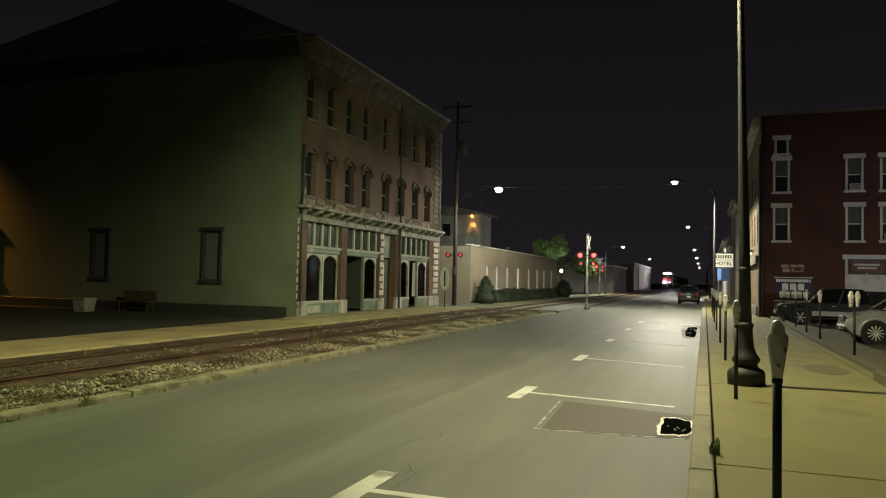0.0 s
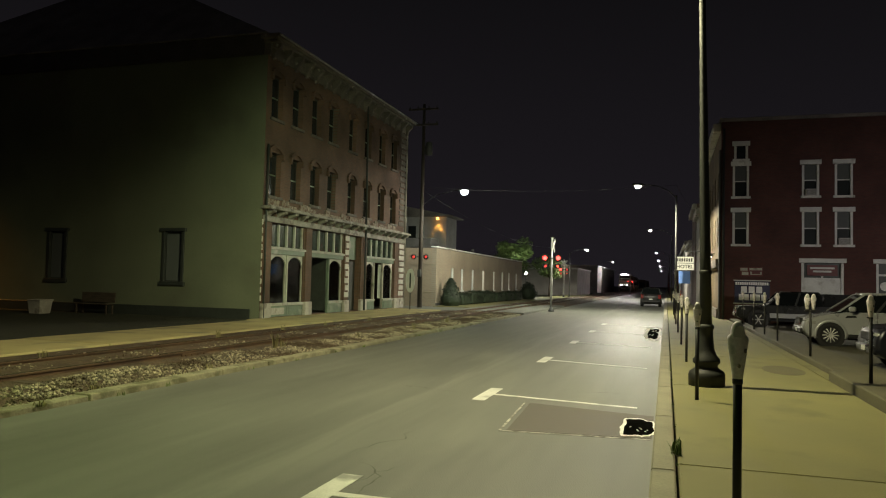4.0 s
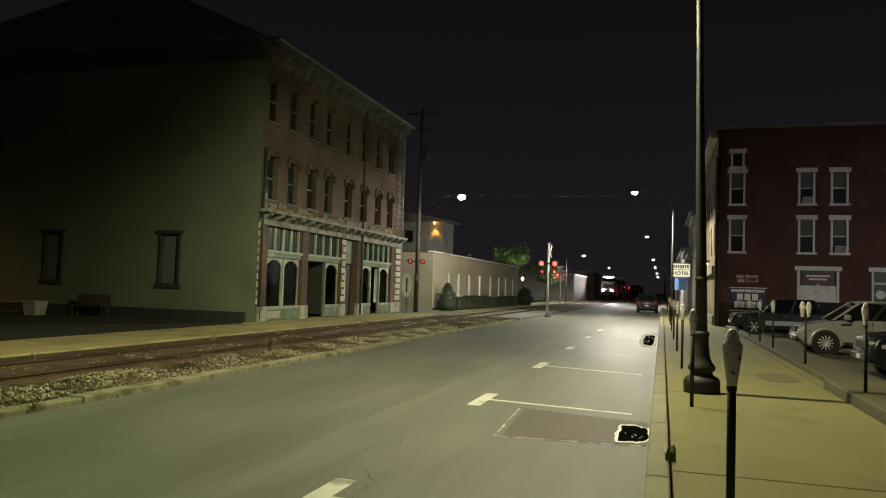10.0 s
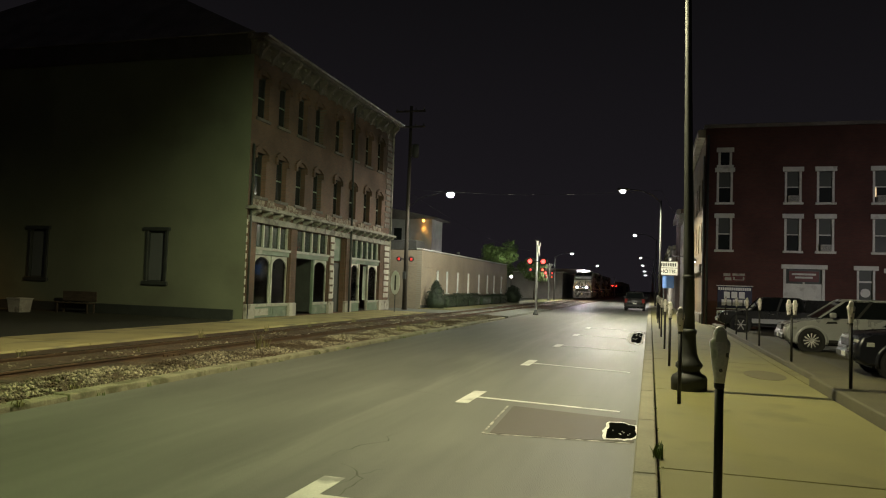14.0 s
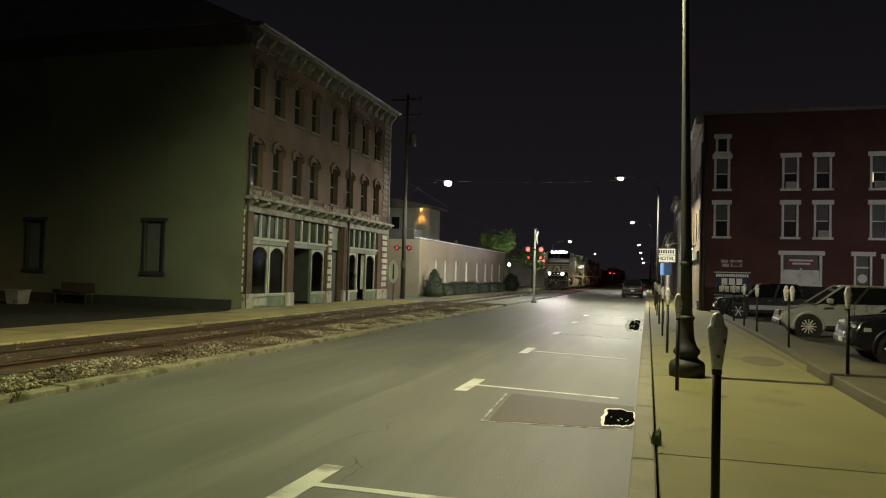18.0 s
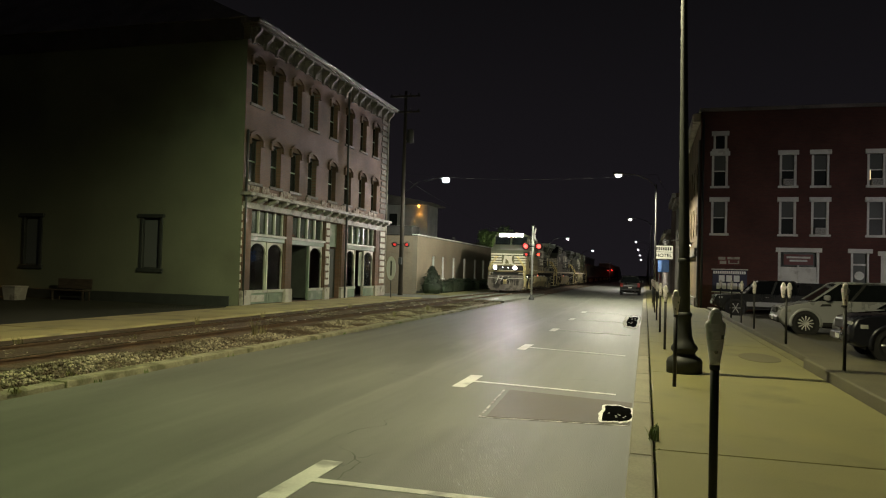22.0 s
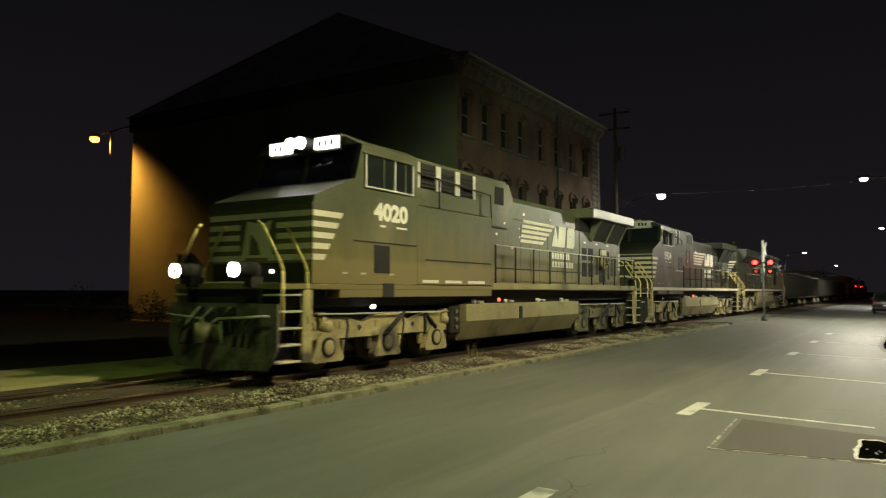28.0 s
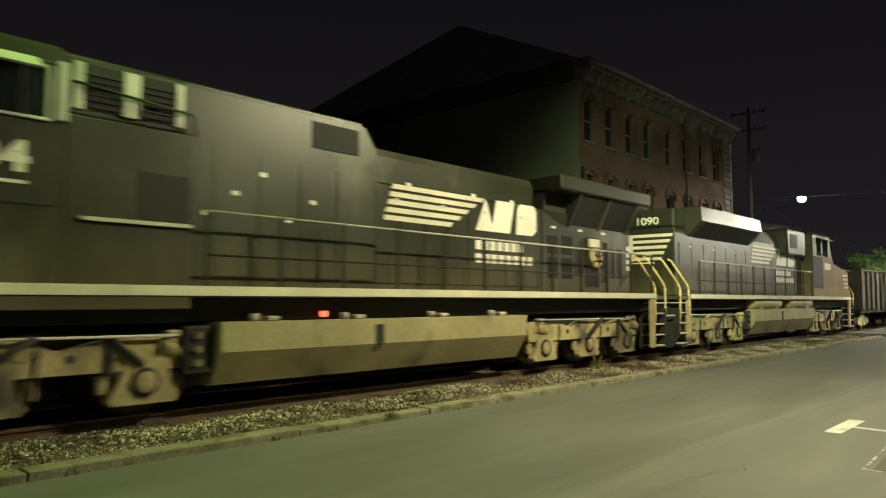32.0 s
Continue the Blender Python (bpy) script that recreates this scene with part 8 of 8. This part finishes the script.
        for q in range(6):
            part("louvre", Mesh().box(1.36, 1.385, a + 0.12, b - 0.12, 4.13 + 0.085 * q, 4.15 + 0.085 * q), UNDER, gr)
        for c in (a, b - 0.11):
            part("grille_post", Mesh().box(1.36, 1.395, c, c + 0.11, 4.08, 4.70, 0.006), ALLOY, gr)
    part("catwalk_rail", Mesh().tube([(1.44, CE, 4.42), (1.44, e1, 4.28), (1.44, e1 + 0.05, box_top)], 0.02, 6).tube([(1.44, CE + 1.0, 4.38), (1.44, CE + 1.0, box_top)], 0.018, 6), UNDER, lo)
    if not lead:
        part("dark_hatch", Mesh().box(H + 0.001, H + 0.012, 4.62, 5.38, 2.72, 3.36), GRILLE, lo)
        part("hatch_ledge", Mesh().box(H + 0.001, H + 0.05, 3.9, 5.4, 2.64, 2.69), LATCH, lo)
        part("step_bracket", Mesh().box(H + 0.001, H + 0.06, 3.56, 3.68, 3.85, 4.6, 0.01), ALLOY, lo)
    # long hood
    h0 = 9.285
    hood = part("long_hood", Mesh().box(-0.98, 0.98, h0, 14.9, 1.78, 3.86, 0.03), paint, lo, "long engine hood with door panels")
    part("hood_top", Mesh().prism([(-0.97, 3.865), (0.97, 3.865), (0.97, 4.36), (0.88, 4.52), (-0.88, 4.52), (-0.97, 4.36)], "y", 9.285, 14.55), paint, hood, "hood top with bevelled edges")
    hood_doors(lo, h0 + 0.1, 14.8, 1.95, 3.70, 8, 0.98)
    part("exhaust", Mesh().box(-0.3, 0.3, 10.6, 11.5, 4.5, 4.66, 0.03), UNDER, lo)
    part("fan_cap", Mesh().lathe([(0.4, 4.5), (0.42, 4.6), (0.3, 4.64)], (0, 12.6, 0), 16), paint, lo)
    for u in (9.0, 10.2, 12.2, 13.6):
        part("data_plate", Mesh().box(1.0, 1.006, u, u + 0.14, 4.0 if lead else 3.86, 4.08 if lead else 3.94), LETTER, lo)
    logo(lo, 10.2 if lead else 9.8, 3.16, 0.87 if lead else 1.0)
    # radiator end
    rad = part("radiator_hood", Mesh().box(-1.0, 1.0, 14.902, 19.36, 1.78, 3.86, 0.03), paint, lo, "radiator compartment")
    for sg in (-1, 1):
        for a, b in ((16.12, 17.52), (17.62, 19.05)):
            quad = [(sg * 1.004, a, 3.56), (sg * 1.004, b, 3.56), (sg * 1.40, b, 4.322), (sg * 1.40, a, 4.322), (sg * 0.96, a, 3.56), (sg * 0.96, b, 3.56), (sg * 0.96, b, 4.322), (sg * 0.96, a, 4.322)]
            part("radiator_screen", Mesh().add(quad, [(0, 1, 2, 3), (4, 5, 6, 7), (0, 1, 5, 4), (2, 3, 7, 6), (0, 3, 7, 4), (1, 2, 6, 5)]), GRILLE, rad, "slanted dark radiator screen")
        for a in (16.02, 17.52, 19.05):
            rib = [(sg * 1.002, 3.50), (sg * 1.03, 3.50), (sg * 1.44, 4.322), (sg * 1.002, 4.322)]
            part("screen_rib", Mesh().prism(rib, "y", a, a + 0.09), paint, rad)
    part("radiator_core", Mesh().box(-0.95, 0.95, 15.05, 19.3, 3.862, 4.322), UNDER, rad)
    part("radiator_wing", Mesh().box(-1.5, 1.5, 15.03, 19.77, 4.325, 4.70, 0.04), paint, rad, "overhanging radiator roof")
    for u0, u1, z0, z1 in ((15.13, 15.58, 2.79, 3.24), (15.13, 15.58, 2.18, 2.70), (15.77, 16.25, 2.79, 3.26), (15.77, 16.25, 2.18, 2.70)):
        lv = part("louvre_panel", Mesh().box(1.0, 1.010, u0, u1, z0, z1), GRILLE, rad)
        for q in range(5):
            part("louvre", Mesh().box(1.010, 1.024, u0 + 0.03, u1 - 0.03, z0 + 0.04 + 0.085 * q, z0 + 0.055 + 0.085 * q), UNDER, lv)
    for u0, u1, z0, z1 in ((16.46, 16.78, 2.27, 3.01), (17.79, 18.03, 2.11, 3.21), (18.25, 18.43, 2.25, 3.04), (18.66, 18.84, 2.24, 3.06)):
        part("dark_door", Mesh().box(1.0, 1.012, u0, u1, z0, z1), GRILLE, rad)
        part("door_frame", Mesh().box(1.0, 1.02, u0 - 0.04, u0, z0 - 0.03, z1 + 0.03).box(1.0, 1.02, u1, u1 + 0.04, z0 - 0.03, z1 + 0.03).box(1.0, 1.02, u0, u1, z1, z1 + 0.03), paint, rad)
    bw = part("blower_recess", Mesh().box(1.0, 1.012, 16.91, 17.59, 1.98, 3.30), GRILLE, rad)
    part("blower", Mesh().lathe([(0.28, 1.012), (0.28, 1.10), (0.22, 1.16), (0.10, 1.17), (0.05, 1.13)], (0, 17.32, 2.75), 18, "x"), TRUCK, bw, "round dusty blower housing")
    part("blower_top", Mesh().box(1.012, 1.10, 17.0, 17.5, 3.03, 3.26, 0.02), STRIPE, bw)
    for q in range(6):
        an = math.pi * q / 3
        part("blower_blade", Mesh().box(1.165, 1.18, 17.30, 17.34, 2.80, 2.95, 0, Matrix.Translation((0, 17.32, 2.75)) @ Matrix.Rotation(an, 4, "X") @ Matrix.Translation((0, -17.32, -2.75))), UNDER, bw)
    for u in (15.3, 16.55, 17.75):
        part("data_plate", Mesh().box(1.0, 1.006, u, u + 0.2, 3.42, 3.48), LETTER, rad)
    for j in range(4):
        part("end_stripe", Mesh().box(1.0, 1.008, 19.14, 19.355, 2.48 + 0.19 * j, 2.60 + 0.19 * j), STRIPE, rad)
    handrail(lo, e1 + 0.25, 19.8)
    part("red_lamp", Mesh().cyl((1.35, 7.9, 1.40), (1.40, 7.9, 1.40), 0.05, n=8), REDLAMP, lo)
    part("step_lamp", Mesh().cyl((1.32, 2.2, 1.32), (1.36, 2.2, 1.28), 0.05, n=10), STEPGLOW if lead else LATCH, lo)
    return lo


def hood_unit(txt):
    """A six-axle diesel that runs hood first, its cab at the far end."""
    paint = LOCO_BLACK
    HOODPAINT[0] = paint
    lo = thing("locomotive", "black diesel locomotive running long hood first with round air tanks", "locomotive", None, "locomotives of the train")
    frame_parts(lo, paint)
    truck_parts(lo, AX_F, TRUCK)
    truck_parts(lo, AX_R, TRUCK)
    part("air_reservoir", Mesh().lathe([(0.05, 0), (0.2, 0.05), (0.24, 0.15), (0.24, 3.2), (0.2, 3.3), (0.05, 3.35)], (1.2, 6.0, 1.52), 16, "y"), TANK, lo, "dusty round air tank")
    part("air_reservoir", Mesh().lathe([(0.05, 0), (0.2, 0.05), (0.24, 0.15), (0.24, 3.2), (0.2, 3.3), (0.05, 3.35)], (1.2, 10.3, 1.52), 16, "y"), TANK, lo, "dusty round air tank")
    hood = part("long_hood", Mesh().box(-0.98, 0.98, 0.12, 13.55, 1.78, 4.0, 0.03), paint, lo, "long engine hood with door panels")
    part("hood_top", Mesh().prism([(-0.98, 4.002), (0.98, 4.002), (0.75, 4.5), (-0.75, 4.5)], "y", 0.9, 13.55), paint, hood)
    hood_doors(lo, 0.4, 13.4, 1.95, 3.55, 13, 0.98)
    rad = part("radiator_flare", Mesh().prism([(-0.98, 3.75), (0.98, 3.75), (1.5, 4.25), (1.46, 4.72), (-1.46, 4.72), (-1.5, 4.25)], "y", 1.1, 6.8), paint, lo, "flared radiator section")
    part("screen", Mesh().add([(1.02, 1.4, 3.77), (1.02, 6.5, 3.77), (1.49, 6.5, 4.22), (1.49, 1.4, 4.22), (1.0, 1.4, 3.79), (1.0, 6.5, 3.79), (1.47, 6.5, 4.24), (1.47, 1.4, 4.24)],
                              [(0, 1, 2, 3), (4, 5, 6, 7), (0, 1, 5, 4), (2, 3, 7, 6)]), GRILLE, rad)
    part("hood_end_box", Mesh().box(-0.97, 0.97, 0.12, 1.09, 4.002, 4.62, 0.06), paint, lo)
    part("dynamic_brake_box", Mesh().box(-1.3, 1.3, 10.6, 13.1, 3.6, 4.72, 0.06), paint, lo)
    part("dark_vent", Mesh().box(1.302, 1.314, 10.9, 11.9, 3.9, 4.5), GRILLE, lo)
    part("road_number", text_mesh(txt, 0.34, 0.004, LETTER, "road_number", 0.006, 1.25), None, lo, "pale painted road number " + txt, pose(0.05, 0.100, 4.22))
    part("end_panel", Mesh().box(-0.94, -0.46, 0.104, 0.118, 2.92, 3.80), STRIPE, lo, "pale painted panel beside the stripes")
    for j in range(5):
        part("end_stripe", Mesh().prism([(-0.46, 3.70 - 0.19 * j), (0.90 - 0.10 * j, 3.70 - 0.19 * j), (0.95 - 0.10 * j, 3.80 - 0.19 * j), (-0.46, 3.80 - 0.19 * j)], "y", 0.106, 0.118), STRIPE, lo)
    logo(lo, 7.2, 3.12, 1.08)
    H = 1.475
    # The lighter paint makes this cab look strongly lit.
    cab = part("cab", Mesh().prism([(13.6, 1.78), (13.6, 4.66), (16.3, 4.66), (16.6, 3.95), (17.0, 3.42), (19.65, 3.08), (19.75, 1.78)], "x", -H, H), LOCO_DUSTY_LIT, lo, "wide cab facing backwards")
    part("cab_roof", Mesh().prism([(-H - 0.04, 4.665), (-1.1, 4.84), (1.1, 4.84), (H + 0.04, 4.665)], "y", 13.5, 16.6), paint, cab)
    part("side_glass", Mesh().box(H + 0.002, H + 0.01, 14.0, 16.1, 3.72, 4.5), CABGLASS, cab)
    for a in (13.96, 14.95, 16.05):
        part("window_post", Mesh().box(H + 0.002, H + 0.03, a, a + 0.08, 3.70, 4.53), ALLOY, cab)
    part("dark_side_door", Mesh().box(H + 0.002, H + 0.012, 13.62, 15.1, 2.2, 3.66), GRILLE, cab)
    part("sun_visor", Mesh().prism([(H + 0.03, 4.56), (H + 0.06, 4.58), (H + 0.34, 4.44), (H + 0.31, 4.42)], "y", 14.1, 16.0), ALLOY, cab)
    part("number_bar", Mesh().box(H + 0.002, H + 0.008, 15.4, 16.5, 3.1, 3.4), LETTER, cab, "plain pale bar in place of a number")
    for j in range(4):
        part("nose_stripe", Mesh().box(H + 0.002, H + 0.008, 18.6 + 0.1 * j, 19.6, 2.85 - 0.2 * j, 2.95 - 0.2 * j), STRIPE, cab)
    handrail(lo, 0.9, 13.3)
    return lo


def hopper(kind="gondola"):
    """A ribbed open freight car on two four-wheel trucks."""
    g = thing("gondola_car", "dark ribbed open freight car", "freight car", None, "freight cars")
    L = 15.6
    part("floor", Mesh().box(-1.4, 1.4, 0.6, L - 0.6, 0.95, 1.2, 0.02), UNDER, g)
    for s in (-1, 1):
        sd = part("side", Mesh().box(s * 1.36, s * 1.42, 0.6, L - 0.6, 1.2, 3.25), CAR_PAINT, g)
        for i in range(13):
            u = 0.65 + (L - 1.4) * i / 12
            part("rib", Mesh().box(s * 1.42, s * 1.52, u, u + 0.1, 1.1, 3.25), CAR_PAINT, sd)
        part("top_chord", Mesh().box(s * 1.34, s * 1.54, 0.55, L - 0.55, 3.252, 3.38, 0.02), CAR_PAINT, sd)
    for u in (0.6, L - 0.66):
        part("end", Mesh().box(-1.35, 1.35, u, u + 0.06, 1.2, 3.25), CAR_PAINT, g)
    part("load", Mesh().box(-1.34, 1.34, 0.7, L - 0.7, 1.21, 2.9, 0.1), GRILLE, g)
    for c in (2.4, L - 2.4):
        t = part("truck", Mesh().box(-1.0, 1.0, c - 0.3, c + 0.3, 0.4, 0.95, 0.03), UNDER, g)
        for s in (-1, 1):
            part("side_frame", Mesh().prism([(c - 1.25, 0.40), (c - 0.55, 0.25), (c + 0.55, 0.25), (c + 1.25, 0.40), (c + 1.2, 0.62), (c + 0.5, 0.82), (c - 0.5, 0.82), (c - 1.2, 0.62)], "x", s * 0.98, s * 1.12), TRUCK, t)
        for d in (-0.9, 0.9):
            part("wheelset", WSET_SMALL, None, t, place=pose(0, c + d, 0.46))
    for u in (0.3, L - 0.3):
        part("coupler", Mesh().box(-0.12, 0.12, u - 0.45, u + 0.45, 0.75, 1.0, 0.03), TRUCK, g)
    return g


def boxcar():
    b = thing("box_car", "pale tall box car", "freight car", None, "freight cars")
    L = 17.5
    part("body", Mesh().box(-1.5, 1.5, 0.6, L - 0.6, 1.1, 4.6, 0.05), BOX_PAINT, b)
    part("roof", Mesh().prism([(-1.55, 4.6), (1.55, 4.6), (1.2, 4.8), (-1.2, 4.8)], "y", 0.55, L - 0.55), LATCH, b)
    part("sliding_door", Mesh().box(1.5, 1.56, 7.2, 10.3, 1.2, 4.4, 0.02), BOX_PAINT, b)
    for i in range(14):
        u = 0.8 + (L - 1.7) * i / 13
        if not 6.9 < u < 10.4:
            part("rib", Mesh().box(1.5, 1.54, u, u + 0.08, 1.15, 4.55), BOX_PAINT, b)
    part("underframe", Mesh().box(-0.5, 0.5, 0.2, L - 0.2, 0.75, 1.1), UNDER, b)
    for c in (2.4, L - 2.4):
        t = part("truck", Mesh().box(-1.0, 1.0, c - 0.3, c + 0.3, 0.4, 1.1, 0.03), UNDER, b)
        part("side_frame", Mesh().prism([(c - 1.25, 0.40), (c - 0.55, 0.25), (c + 0.55, 0.25), (c + 1.25, 0.40), (c + 1.2, 0.62), (c + 0.5, 0.82), (c - 0.5, 0.82), (c - 1.2, 0.62)], "x", 0.98, 1.12), TRUCK, t)
        for d in (-0.9, 0.9):
            part("wheelset", WSET_SMALL, None, t, place=pose(0, c + d, 0.46))
    return b


CAR_PAINT = material("dark_gondola_paint", (0.055, 0.05, 0.04), 0.7, 0, 0.3, 1.0, 16, 0.2, 0.004, (0.10, 0.06, 0.035), 0.62, 0.8)
BOX_PAINT = material("box_car_paint", (0.22, 0.15, 0.10), 0.7, 0, 0.2, 1.0, 16, 0.2, 0.004)
WSET_SMALL = Mesh()
for _s in (-1, 1):
    WSET_SMALL.lathe([(0.1, _s * 0.64), (0.49, _s * 0.66), (0.49, _s * 0.69), (0.46, _s * 0.70), (0.46, _s * 0.83), (0.15, _s * 0.83)], (0, 0, 0), 20, "x")
WSET_SMALL = WSET_SMALL.cyl((-0.95, 0, 0), (0.95, 0, 0), 0.08, n=10).data("wheelset", WHEEL)
train = [(cab_unit("4020", True), 0.0), (cab_unit("9934", False), 22.3), (hood_unit("1090"), 44.6)]
back = 66.4
gon, box = hopper(), boxcar()
train.append((gon, back))
for k in range(10):
    back += 15.9 if k not in (5, 6) else 17.8
    if k in (4, 5, 8):
        train.append((box if k == 4 else copy_thing(box, pose(0, 0, 0)), back))
    else:
        train.append((copy_thing(gon, pose(0, 0, 0)), back))

def motions():
    """The train runs towards the camera at a steady 8.2 metres a second, and its wheels roll."""
    for t, behind in train:
        walk(t, [(s, pose(TRAIN_X, 240.06 + behind - 8.2 * s, RAILTOP)) for s in (0.0, 8.0, 16.0, 24.0, 32.0)])
    turn = math.degrees(8.2 / 0.53)
    for w in wheelsets:
        place = w.matrix_basis.translation.copy()
        walk(w, [(k / 10, pose(*place, turn * k / 10)) for k in range(321)])


motions()
